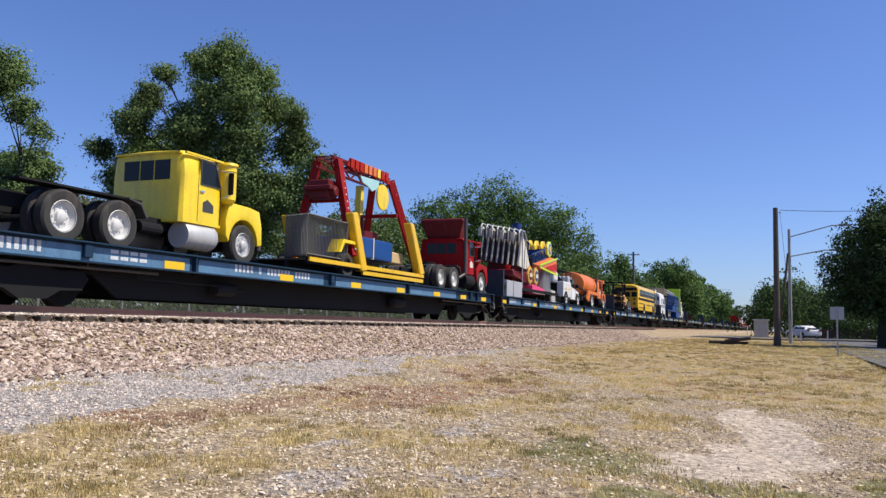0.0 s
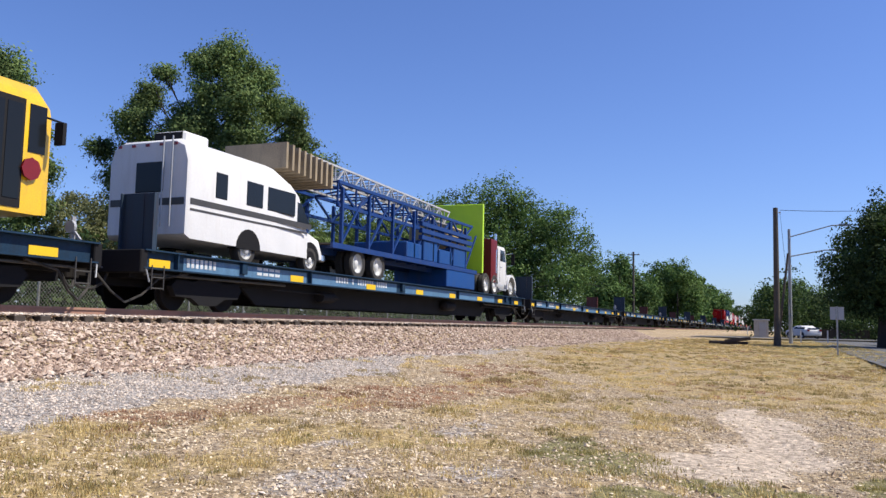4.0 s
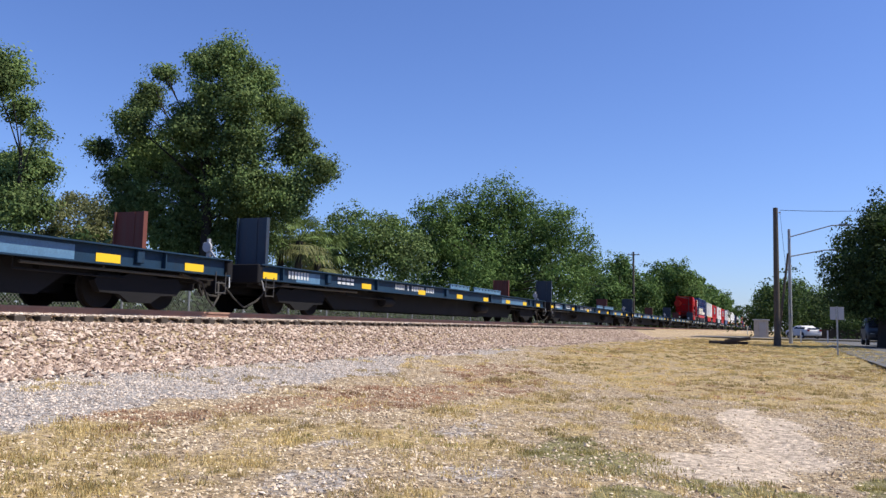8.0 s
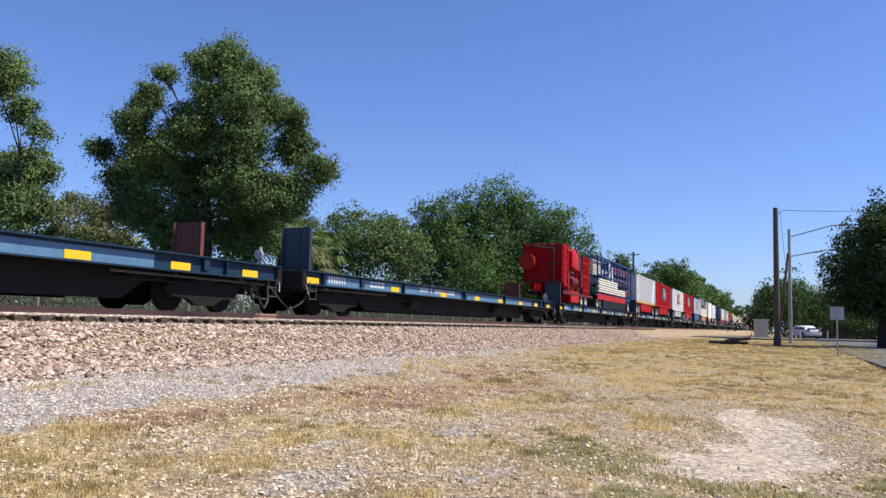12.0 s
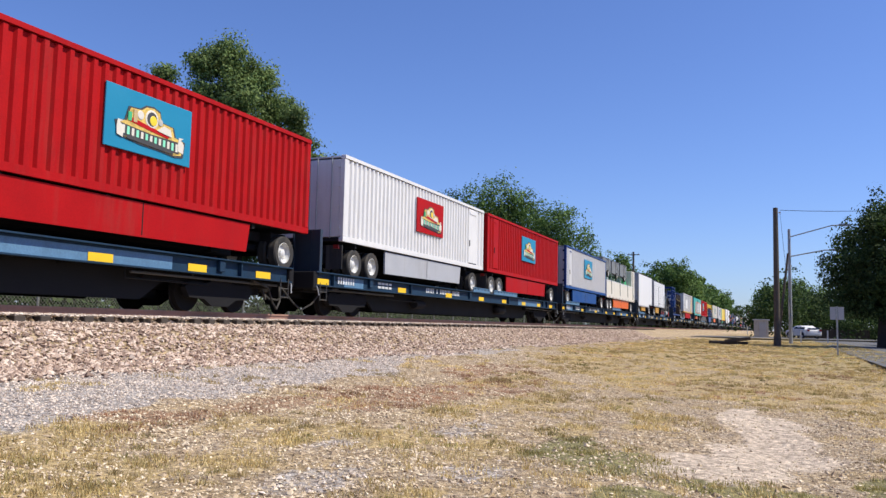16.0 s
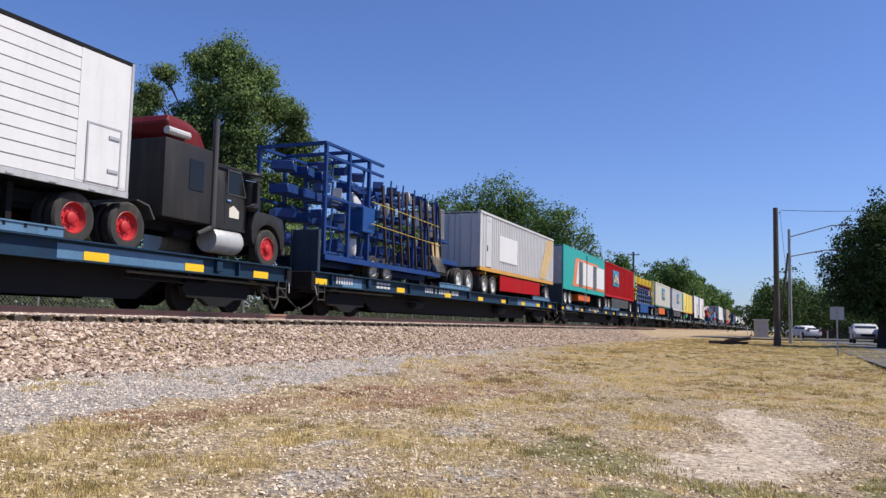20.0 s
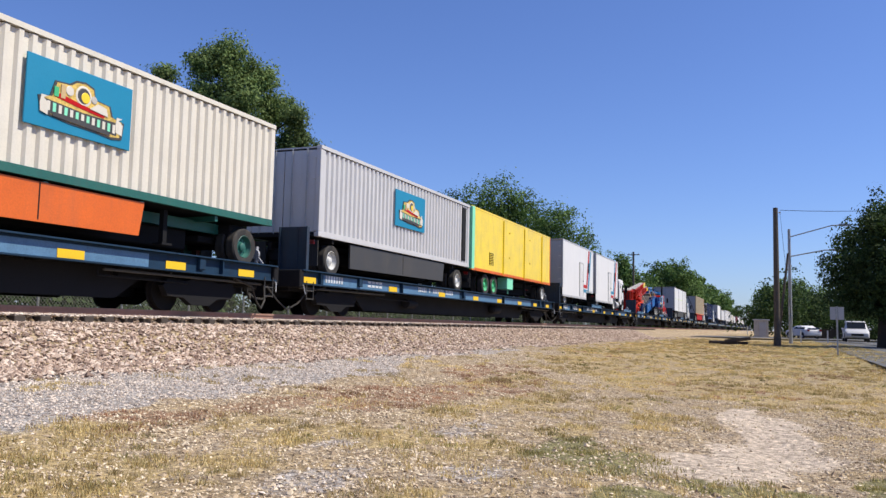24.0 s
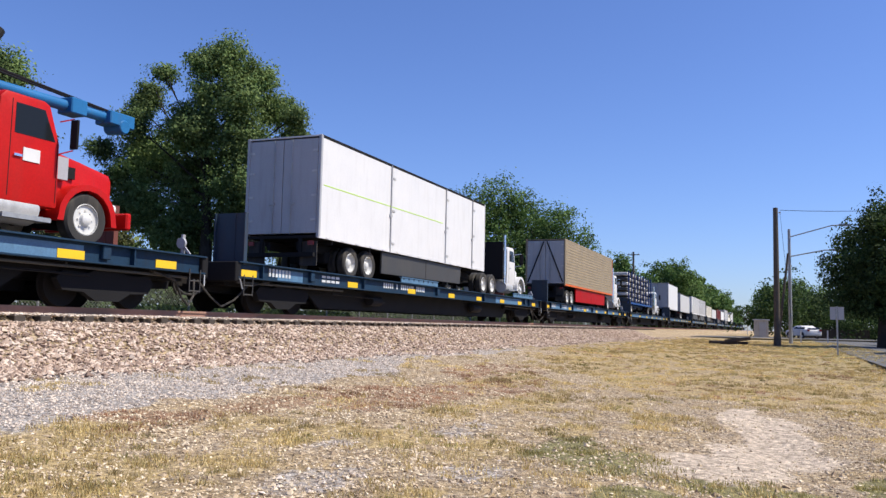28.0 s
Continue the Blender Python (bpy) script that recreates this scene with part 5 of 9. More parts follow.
def running_gear(c, L, z, tandem, front, skirt, rim, frame_mat="dark", r=0.46, skirt_to=None, tandem_at=1.0):
    """Chassis beams, axles, legs and side skirts under a box of length L whose floor is at z."""
    for s in (-0.5, 0.5):
        part("chassis_beam", Shape().box(0.15, L - 0.2, s - 0.06, s + 0.06, z - 0.34, z - 0.10), M[frame_mat], c)
    for i in range(int(L / 2.4)):
        part("cross_member", Shape().box(0.9 + i * 2.4, 1.0 + i * 2.4, -1.15, 1.15, z - 0.14, z - 0.022), M[frame_mat], c)
    axle(c, tandem_at, r, rim)
    if tandem:
        axle(c, tandem_at + 1.18, r, rim)
    if front:
        axle(c, L - 0.95, r, rim)
        part("dolly_frame", Shape().box(L - 1.9, L + 0.25, -0.45, 0.45, 0.5, 0.66).box(L - 1.3, L - 0.6, -0.9, 0.9, 0.62, z - 0.1).soften(0.02), M["dark"], c)
    part("landing_leg", Shape().box(L * 0.72, L * 0.72 + 0.12, -0.85, -0.73, 0.3, z - 0.05).box(L * 0.72 - 0.1, L * 0.72 + 0.22, -0.92, -0.66, 0.26, 0.31), M["dark"], c)
    part("landing_leg", Shape().box(L * 0.72, L * 0.72 + 0.12, 0.73, 0.85, 0.3, z - 0.05).box(L * 0.72 - 0.1, L * 0.72 + 0.22, 0.66, 0.92, 0.26, 0.31), M["dark"], c)
    if skirt:
        a, b = tandem_at + (2.0 if tandem else 1.0), skirt_to or L - 2.6
        for s in (-1, 1):
            part("side_skirt", Shape().prism([(a, z - 0.05), (b, z - 0.05), (b - 0.12, 0.34), (a, 0.30)], s * 1.16, s * 1.10), M[skirt], c)
            part("skirt_seam", Shape().box(a + (b - a) * 0.5, a + (b - a) * 0.5 + 0.03, s * 1.163, s * 1.15, 0.36, z - 0.06), M["dark"], c)
    # added dark blocks that stand for the deep shade under the floor
    part("under_locker", Shape().box(tandem_at + 1.9, L - 2.2, -0.35, 0.75, 0.28, z - 0.34).soften(0.03), M["dark"], c)
    part("spring_hanger", Shape().box(tandem_at - 0.75, tandem_at + 1.85, -0.62, 0.62, 0.42, z - 0.3).soften(0.03), M["dark"], c)
    part("mud_flap", Shape().box(0.1, 0.13, -1.15, -0.6, 0.25, z - 0.1), M["rubber"], c)
    part("mud_flap", Shape().box(0.1, 0.13, 0.6, 1.15, 0.25, z - 0.1), M["rubber"], c)
    for y in (-1.0, 1.0):
        part("tail_lamp", Shape().box(-0.02, 0.02, y - 0.09, y + 0.09, z - 0.22, z - 0.1), M["lamp_glass"], c)


def container(car, x, paint, label, L=12.6, H=2.62, z=1.08, skirt="box_red", rim="rim", frame=None, end=None, rail=None, side_door=True, door_at=0.85, door_w=0.62, board=None, board_x=6.2, board_w=2.5, tandem=True, front=True, tandem_at=1.0, skirt_to=None, deep=0.058):
    """A ribbed shipping container riding on a road chassis."""
    c = rider("container_trailer", car, x, label, "container trailer", "container trailers on the train")
    frame, end, rail = frame or paint, end or paint, rail or paint
    w, t = 1.22, z + H
    a, dx = door_at + door_w if side_door else 0.17, door_at
    for s in (-1, 1):
        part("corrugated_side", corrugated(a if s < 0 else 0.17, L - 0.17, z + 0.16, t - 0.12, s * (w - 0.008), deep, s), M[paint], c)
        if side_door and s < 0:
            part("corrugated_side", corrugated(0.17, dx, z + 0.16, t - 0.12, -(w - 0.008), deep, -1), M[paint], c)
            d = part("side_door", Shape().box(dx, dx + door_w, -w + 0.006, -w + 0.04, z + 0.2, t - 0.14).soften(0.008), M[paint], c)
            part("door_vent", Shape().box(dx + 0.1, dx + door_w - 0.12, -w - 0.012, -w + 0.003, t - 0.36, t - 0.27), M[frame], d)
            part("door_latch", Shape().box(dx + 0.07, dx + 0.12, -w - 0.02, -w + 0.004, z + 0.9, z + 1.15), M["dark"], d)
        part("bottom_rail", Shape().box(0.0, L, s * (w - 0.09), s * w, z, z + 0.16), M[rail], c)
        part("top_rail", Shape().box(0.0, L, s * (w - 0.08), s * (w + 0.018), t - 0.10, t), M[frame], c)
        for e in (0.0, L - 0.17):
            part("corner_post", Shape().box(e, e + 0.17, s * (w - 0.15), s * w, z + 0.16, t - 0.12).soften(0.01), M[frame], c)
            for zz in (z, t - 0.12):
                part("corner_casting", Shape().box(e - 0.006, e + 0.176, s * (w - 0.15), s * (w + 0.006), zz - 0.004, zz + 0.124).soften(0.012), M[rail if zz == z else frame], c)
    part("roof", Shape().box(0.02, L - 0.02, -w + 0.08, w - 0.08, t - 0.07, t - 0.03), M[paint], c)
    part("floor_pan", Shape().box(0.02, L - 0.02, -w + 0.09, w - 0.09, z + 0.01, z + 0.12), M["dark"], c)
    part("front_wall", Shape().box(L - 0.07, L - 0.03, -w + 0.15, w - 0.15, z + 0.02, t - 0.02), M[end], c)
    for s in (-1, 1):
        d = part("end_door", Shape().box(0.02, 0.06, min(0.012 * s, s * 1.06), max(0.012 * s, s * 1.06), z + 0.14, t - 0.12).soften(0.008), M[end], c)
        for y in (0.28, 0.78):
            part("lock_rod", Shape().bar((-0.015, s * y, z + 0.1), (-0.015, s * y, t - 0.08), 0.018), M["galv"], d)
        for zz in (0.45, 1.1, 1.7, 2.3):
            part("hinge", Shape().box(-0.02, 0.02, s * 1.0, s * 1.1, z + zz - 0.05, z + zz + 0.05), M["dark" if end != paint else end], d)
    running_gear(c, L, z, tandem, front, skirt, rim, rail if rail != paint else "dark", skirt_to=skirt_to, tandem_at=tandem_at)
    if board:
        emblem(c, board_x, z + 0.9, board_w, 1.25, -w - 0.002, board)
    return c


def van(car, x, L, label, z=1.05, H=2.85, paint="van_white", end="end_grey", drop=0.0, drop_from=0.0, drop_to=0.0, seams=(), ribs=0, top="dark", skirt=None, rim="rim", tandem=True, front=False, tandem_at=1.2, box=None, r=0.48, low="alu", category="van trailer"):
    """A smooth-sided van trailer; the belly may drop between two wheels."""
    c = rider("van_trailer", car, x, label, category, "van trailers on the train")
    w, t = 1.25, z + H
    cuts = [0.0, *seams, L]
    for s in (-1, 1):
        for a, b in zip(cuts, cuts[1:]):
            zz = z - drop if drop and a >= drop_from - 0.01 and b <= drop_to + 0.01 else z
            if ribs:
                for i in range(ribs):
                    h0, h1 = zz + 0.1 + (t - 0.16 - zz) * i / ribs, zz + 0.1 + (t - 0.16 - zz) * (i + 1) / ribs
                    part("side_slat", Shape().box(a + 0.01, b - 0.01, s * (w - 0.03), s * w, h0 + 0.012, h1 - 0.012), M[paint], c)
                part("side_lining", Shape().box(a + 0.01, b - 0.01, s * (w - 0.05), s * (w - 0.031), zz + 0.02, t - 0.08), M["end_grey"], c)
            else:
                part("side_panel", Shape().box(a + 0.006, b - 0.006, s * (w - 0.03), s * w, zz + 0.08, t - 0.08).soften(0.006), M[paint], c)
            rl = Shape().box(a, b, s * (w - 0.05), s * (w + 0.012), zz - 0.02, zz + 0.1)
            for i in range(int((b - a) / 0.9)):
                rl.box(a + 0.4 + i * 0.9, a + 0.55 + i * 0.9, s * (w + 0.005), s * (w + 0.03), zz + 0.0, zz + 0.03)
            part("bottom_rail", rl, M[low], c)
        part("top_rail", Shape().box(0, L, s * (w - 0.06), s * (w + 0.012), t - 0.09, t).soften(0.012), M[top], c)
        part("corner_post", Shape().box(-0.01, 0.09, s * (w - 0.09), s * (w + 0.014), z, t).soften(0.015), M["end_grey" if top == "dark" else top], c)
        part("corner_post", Shape().box(L - 0.09, L + 0.01, s * (w - 0.09), s * (w + 0.014), z, t).soften(0.02), M[low], c)
    part("roof", Shape().box(0, L, -w + 0.05, w - 0.05, t - 0.05, t - 0.01), M[paint], c)
    part("front_wall", Shape().box(L - 0.05, L - 0.01, -w + 0.09, w - 0.09, z, t - 0.03), M[paint], c)
    part("floor_pan", Shape().box(0.02, L - 0.02, -w + 0.05, w - 0.05, z - 0.02, z + 0.06), M["dark"], c)
    for s in (-1, 1):
        d = part("end_door", Shape().box(0.0, 0.045, min(0.01 * s, s * 1.15), max(0.01 * s, s * 1.15), z + 0.12, t - 0.1).soften(0.008), M[end], c)
        part("lock_rod", Shape().bar((-0.02, s * 0.3, z + 0.1), (-0.02, s * 0.3, t - 0.1), 0.018), M["galv"], d)
        for zz in (0.5, 1.2, 1.9, 2.5):
            part("hinge", Shape().box(-0.022, 0.02, s * 0.98, s * 1.15, z + zz - 0.03, z + zz + 0.03), M["alu"], d)
        part("door_handle", Shape().box(-0.035, 0.01, s * 0.24, s * 0.42, z + 0.95, z + 1.02), M["galv"], d)
    part("rear_bumper", Shape().box(-0.02, 0.08, -1.1, 1.1, 0.5, 0.62).box(-0.01, 0.06, -0.7, -0.6, 0.5, z).box(-0.01, 0.06, 0.6, 0.7, 0.5, z), M["dark"], c)
    running_gear(c, L, z, tandem, front, skirt, rim, r=r, tandem_at=tandem_at)
    if box:
        a, b, mt = box
        for s in (-1, 1):
            q = part("tool_box", Shape().box(a, b, s * 1.18, s * 0.75, 0.38, z - 0.08).soften(0.015), M[mt], c, "steel tool box under the trailer")
            for i in range(1, 3):
                part("box_seam", Shape().box(a + (b - a) * i / 3 - 0.02, a + (b - a) * i / 3 + 0.02, s * 1.19, s * 1.17, 0.42, z - 0.12), M["dark"], q)
    return c


def entry_door(c, x, z0, z1, w=0.95, y=-1.25, paint="white"):
    d = part("side_door", Shape().box(x, x + w, y - 0.03, y + 0.01, z0, z1).soften(0.01), M[paint], c)
    part("door_frame", Shape().box(x - 0.07, x, y - 0.045, y, z0, z1 + 0.07).box(x + w, x + w + 0.07, y - 0.045, y, z0, z1 + 0.07).box(x, x + w, y - 0.045, y, z1, z1 + 0.07), M["alu"], d)
    for i in range(2):
        for j in range(3):
            part("door_panel", Shape().box(x + 0.1 + i * 0.42, x + 0.42 + i * 0.42, y - 0.042, y - 0.031, z0 + 0.15 + j * 0.62, z0 + 0.62 + j * 0.62).soften(0.006), M[paint], d)
    part("door_knob", Shape().bar((x + w - 0.1, y - 0.03, z0 + 1.0), (x + w - 0.1, y - 0.09, z0 + 1.0), 0.035, 8), M["dark"], d)


def tractor(c, x, paint, cab_w=1.1, hood=1.55, rim="rim", cab_z=0.95, sleeper=0.0, sleeper_mat=None, wind_up=None, fender_round=True, rear=True, cab_h=1.5, frame_from=-4.2, stack=True, tank=True, window="glass", rim_front=None, rear_axles=(-3.2, -1.9), fore=0.6):
    """A bonneted road tractor whose cab's back is at x. Hood goes on towards +x."""
    z, h = cab_z, cab_z + cab_h
    cab_l = 1.35
    xf = x + cab_l
    outline = [(x, z - 0.25), (x + 0.05, h - 0.12), (x + 0.16, h), (x + 0.95, h), (x + 1.08, h - 0.06), (xf - 0.02, h - 0.72), (xf, z - 0.25)]
    cab = part("cab", Shape().prism(outline, -cab_w, cab_w).soften(0.06, 2), M[paint], c, smooth=True)
    for s in (-1, 1):
        y = s * (cab_w + 0.004)
        part("side_window", Shape().prism([(x + 0.36, h - 0.70), (x + 0.36, h - 0.17), (x + 0.96, h - 0.17), (x + 1.22, h - 0.70)], y, y - s * 0.02), M[window], cab)
        part("door_seam", Shape().box(x + 0.28, x + 0.295, min(y, y - s * 0.01), max(y, y - s * 0.01), z - 0.15, h - 0.12), M["dark"], cab)
        part("door_seam", Shape().box(xf - 0.075, xf - 0.06, min(y, y - s * 0.01), max(y, y - s * 0.01), z - 0.15, h - 0.72), M["dark"], cab)
        part("door_handle", Shape().box(x + 0.36, x + 0.52, min(y, y + s * 0.03), max(y, y + s * 0.03), z + 0.55, z + 0.59), M["chrome"], cab)
        m = part("mirror", Shape().box(xf - 0.02, xf + 0.03, s * (cab_w + 0.22), s * (cab_w + 0.40), h - 0.82, h - 0.28).soften(0.012), M["dark"], cab)
        part("mirror_arm", Shape().bar((xf - 0.05, s * cab_w, h - 0.3), (xf, s * (cab_w + 0.3), h - 0.26), 0.014).bar((xf - 0.05, s * cab_w, h - 0.9), (xf, s * (cab_w + 0.3), h - 0.84), 0.014), M["chrome"], m)
        part("step", Shape().box(x + 0.2, xf - 0.15, s * (cab_w - 0.3), s * (cab_w + 0.04), z - 0.52, z - 0.44), M["galv"], c)
    part("rear_window", Shape().box(x - 0.006, x + 0.03, -cab_w * 0.72, cab_w * 0.72, h - 0.62, h - 0.22), M["glass"], cab)
    part("windscreen", Shape().prism([(x + 1.10, h - 0.10), (xf + 0.012, h - 0.70), (xf - 0.04, h - 0.70), (x + 1.06, h - 0.10)], -cab_w * 0.88, cab_w * 0.88), M["glass"], cab)
    for i in range(5):
        part("roof_lamp", Shape().box(x + 0.88, x + 0.98, -0.6 + i * 0.3 - 0.05, -0.6 + i * 0.3 + 0.05, h, h + 0.05), M["lamp_glass"], cab)
    if sleeper:
        part("sleeper", Shape().box(x - sleeper, x - 0.02, -cab_w * 0.98, cab_w * 0.98, z - 0.2, h + 0.25).soften(0.06, 2), M[sleeper_mat or paint], c, smooth=True)
    hw = cab_w * 0.62
    e = xf + hood
    hz = h - 0.72
    rings = []
    for xx, w2, top in ((xf - 0.03, hw + 0.16, hz), (xf + hood * 0.5, hw + 0.06, hz - 0.10), (e - 0.06, hw, hz - 0.22), (e, hw - 0.05, hz - 0.30)):
        rings.append([(xx, -w2, z - 0.25), (xx, -w2, top - 0.16), (xx, -w2 + 0.06, top - 0.04), (xx, -w2 + 0.2, top), (xx, w2 - 0.2, top), (xx, w2 - 0.06, top - 0.04), (xx, w2, top - 0.16), (xx, w2, z - 0.25)])
    hd = part("hood", Shape().loft(rings), M[paint], c, smooth=True)
    gr = Shape().box(e - 0.01, e + 0.03, -hw * 0.75, hw * 0.75, z - 0.15, hz - 0.38)
    part("grille", gr, M["chrome"], hd)
    part("hood_seam", Shape().box(xf + 0.1, xf + 0.62, -hw - 0.152, -hw - 0.02, hz - 0.52, hz - 0.30), M["dark"], hd)
    fx = xf + hood * fore
    r = 0.5
    for s in (-1, 1):
        arc = [(fx + 0.70 * math.cos(a), 0.5 + 0.66 * math.sin(a)) for a in [math.pi * i / 10 for i in range(11)]]
        inner = [(fx + 0.57 * math.cos(a), 0.5 + 0.55 * math.sin(a)) for a in [math.pi * (10 - i) / 10 for i in range(11)]]
        f = part("fender", Shape().prism([(fx + 0.72, 0.42), *arc, (fx - 0.72, 0.42), (fx - 0.58, 0.42), *inner[:-1], (fx + 0.58, 0.42)], s * (cab_w + 0.02), s * (hw - 0.05)), M[paint], c, smooth=True)
        part("headlight", Shape().lathe([(0.02, -0.05), (0.1, -0.04), (0.11, 0.02), (0.02, 0.03)], 14, Matrix.Translation((fx + 0.74, s * (cab_w - 0.18), z - 0.05)) @ Matrix.Rotation(math.pi / 2, 4, "Z")), M["lamp_clear"], f)
        road_wheel(c, fx, s * (cab_w - 0.16), r, r, 0.28, rim_front or rim, False)
    part("axle", Shape().bar((fx, -0.9, r), (fx, 0.9, r), 0.06, 8), M["dark"], c)
    part("bumper", Shape().box(e + 0.0, e + 0.14, -cab_w, cab_w, 0.42, 0.76).soften(0.03), M["chrome" if paint != "bright_red" else paint], c)
    for s in (-0.42, 0.42):
        part("frame_rail", Shape().box(x + frame_from, e, s - 0.05, s + 0.05, 0.62, 0.88), M["dark"], c)
    part("engine_block", Shape().box(xf - 0.3, e - 0.15, -0.4, 0.4, 0.4, z), M["dark"], c)
    if rear:
        for ax in rear_axles:
            axle(c, x + ax, 0.5, rim)
        part("fifth_wheel", Shape().lathe([(0.1, -0.05), (0.48, -0.05), (0.5, 0.04), (0.1, 0.05)], 18, Matrix.Translation((x - 2.5, 0, 1.05)) @ Matrix.Rotation(math.pi / 2, 4, "X")).box(x - 2.7, x - 2.3, -0.4, 0.4, 0.86, 1.02), M["dark"], c)
    if tank:
        for s in (-1, 1):
            part("fuel_tank", Shape().lathe([(0.05, 0.55), (0.28, 0.55), (0.3, 0.5), (0.3, -0.5), (0.28, -0.55), (0.05, -0.55)], 18, Matrix.Translation((x + 0.45, s * 0.82, 0.55)) @ Matrix.Rotation(math.pi / 2, 4, "Z")), M["alu"], c, "ribbed aluminium fuel tank", True)
    if stack:
        part("exhaust_stack", Shape().bar((x - 0.12, -cab_w * 0.92, 0.7), (x - 0.12, -cab_w * 0.92, h + 0.55), 0.065, 12).bar((x - 0.12, -cab_w * 0.92, 1.1), (x - 0.12, -cab_w * 0.92, h - 0.2), 0.10, 12), M["chrome"], c)
    return cab


def square_fender_truck(c, x, paint, rim="rim", rim_front=None, rear_axles=(-2.9, -1.5), frame_from=-3.8, top=2.32, length=1.42, nose=1.45, tank="alu", stack=None, cab_z=0.82):
    """A short-bonneted road tractor: round-edged cab, upright air cleaner, square fenders joined to the hood. The cab's back is at x."""
    w, xf = 1.03, x + length
    ring = lambda q, ww, z0, z1: [(q, -ww, z0), (q, -ww, z1 - 0.55), (q, -ww + 0.05, z1 - 0.14), (q, -ww + 0.16, z1 - 0.03), (q, 0, z1), (q, ww - 0.16, z1 - 0.03), (q, ww - 0.05, z1 - 0.14), (q, ww, z1 - 0.55), (q, ww, z0)]
    cab = part("cab", Shape().loft([ring(x, w - 0.10, cab_z, top - 0.10), ring(x + 0.07, w - 0.02, cab_z, top - 0.02), ring(x + 0.2, w, cab_z, top), ring(xf - 0.3, w, cab_z, top), ring(xf - 0.16, w - 0.01, cab_z, top - 0.06), ring(xf, w - 0.05, cab_z, top - 0.62)]), M[paint], c, smooth=True)
    part("drip_rail", Shape().box(x + 0.05, xf - 0.05, -w - 0.03, -w + 0.03, top - 0.12, top - 0.075).box(x - 0.03, x + 0.06, -w + 0.1, w - 0.1, top - 0.12, top - 0.075), M[paint], cab)
    for a, b in ((-0.66, -0.22), (-0.19, 0.19), (0.22, 0.66)):
        part("rear_window", Shape().box(x - 0.012, x + 0.03, a, b, top - 0.70, top - 0.25).soften(0.01), M["glass"], cab)
    for e in (-1, 1):
        y = e * (w + 0.004)
        part("side_window", Shape().prism([(x + 0.62, top - 0.72), (x + 0.62, top - 0.20), (xf - 0.34, top - 0.20), (xf - 0.12, top - 0.72)], y, y - e * 0.03), M["glass"], cab)
        part("window_frame", Shape().beam((x + 0.60, y, top - 0.74), (x + 0.60, y, top - 0.17), 0.02, 0.03).beam((x + 0.60, y, top - 0.17), (xf - 0.32, y, top - 0.17), 0.02, 0.03).beam((xf - 0.32, y, top - 0.17), (xf - 0.09, y, top - 0.74), 0.02, 0.03).beam((xf - 0.09, y, top - 0.74), (x + 0.60, y, top - 0.74), 0.02, 0.03), M["charcoal"], cab)
        part("door_seam", Shape().box(x + 0.52, x + 0.535, min(y, y - e * 0.01), max(y, y - e * 0.01), cab_z + 0.06, top - 0.14), M["dark"], cab)
        part("door_seam", Shape().box(xf - 0.085, xf - 0.07, min(y, y - e * 0.02), max(y, y - e * 0.02), cab_z + 0.06, top - 0.74), M["dark"], cab)
        part("door_handle", Shape().box(x + 0.58, x + 0.72, min(y, y + e * 0.03), max(y, y + e * 0.03), top - 0.92, top - 0.88), M["chrome"], cab)
        part("door_sign", Shape().prism([(x + 0.70, cab_z + 0.30), (x + 0.70, cab_z + 0.52), (x + 0.86, cab_z + 0.60), (x + 1.08, cab_z + 0.48), (x + 1.08, cab_z + 0.30)], y + e * 0.002, y), M["cream" if paint != "yellow" else "charcoal"], cab)
        m = part("mirror", Shape().box(xf + 0.02, xf + 0.06, e * (w + 0.12), e * (w + 0.26), top - 0.86, top - 0.34).soften(0.01), M["dark"], cab)
        part("mirror_arm", Shape().bar((xf - 0.1, e * w, top - 0.3), (xf + 0.04, e * (w + 0.2), top - 0.33), 0.012).bar((xf - 0.02, e * w, top - 0.95), (xf + 0.04, e * (w + 0.2), top - 0.87), 0.012), M["chrome"], m)
        part("step", Shape().box(x + 0.55, xf - 0.1, e * (w - 0.3), e * (w + 0.02), 0.48, 0.54), M["charcoal"], c)
    part("windscreen", Shape().prism([(xf - 0.14, top - 0.13), (xf + 0.012, top - 0.62), (xf - 0.03, top - 0.62), (xf - 0.18, top - 0.13)], -w * 0.84, w * 0.84), M["glass"], cab)
    for i in range(5):
        part("roof_lamp", Shape().box(xf - 0.32, xf - 0.22, -0.56 + i * 0.28 - 0.05, -0.56 + i * 0.28 + 0.05, top - 0.03, top + 0.05), M["lamp_glass"], cab)
    e, hz = xf + nose, top - 0.66
    rows = []
    for q, ww, z1 in ((xf - 0.04, 0.80, hz), (xf + nose * 0.45, 0.66, hz - 0.12), (e - 0.12, 0.56, hz - 0.28), (e, 0.50, hz - 0.40)):
        rows.append([(q, -ww, 0.75), (q, -ww, z1 - 0.2), (q, -ww + 0.07, z1 - 0.05), (q, -ww + 0.24, z1), (q, ww - 0.24, z1), (q, ww - 0.07, z1 - 0.05), (q, ww, z1 - 0.2), (q, ww, 0.75)])
    hood = part("hood", Shape().loft(rows), M[paint], c, smooth=True)
    part("grille", Shape().box(e - 0.02, e + 0.03, -0.42, 0.42, 0.72, hz - 0.46), M["charcoal"], hood)
    fx = xf + nose * 0.55
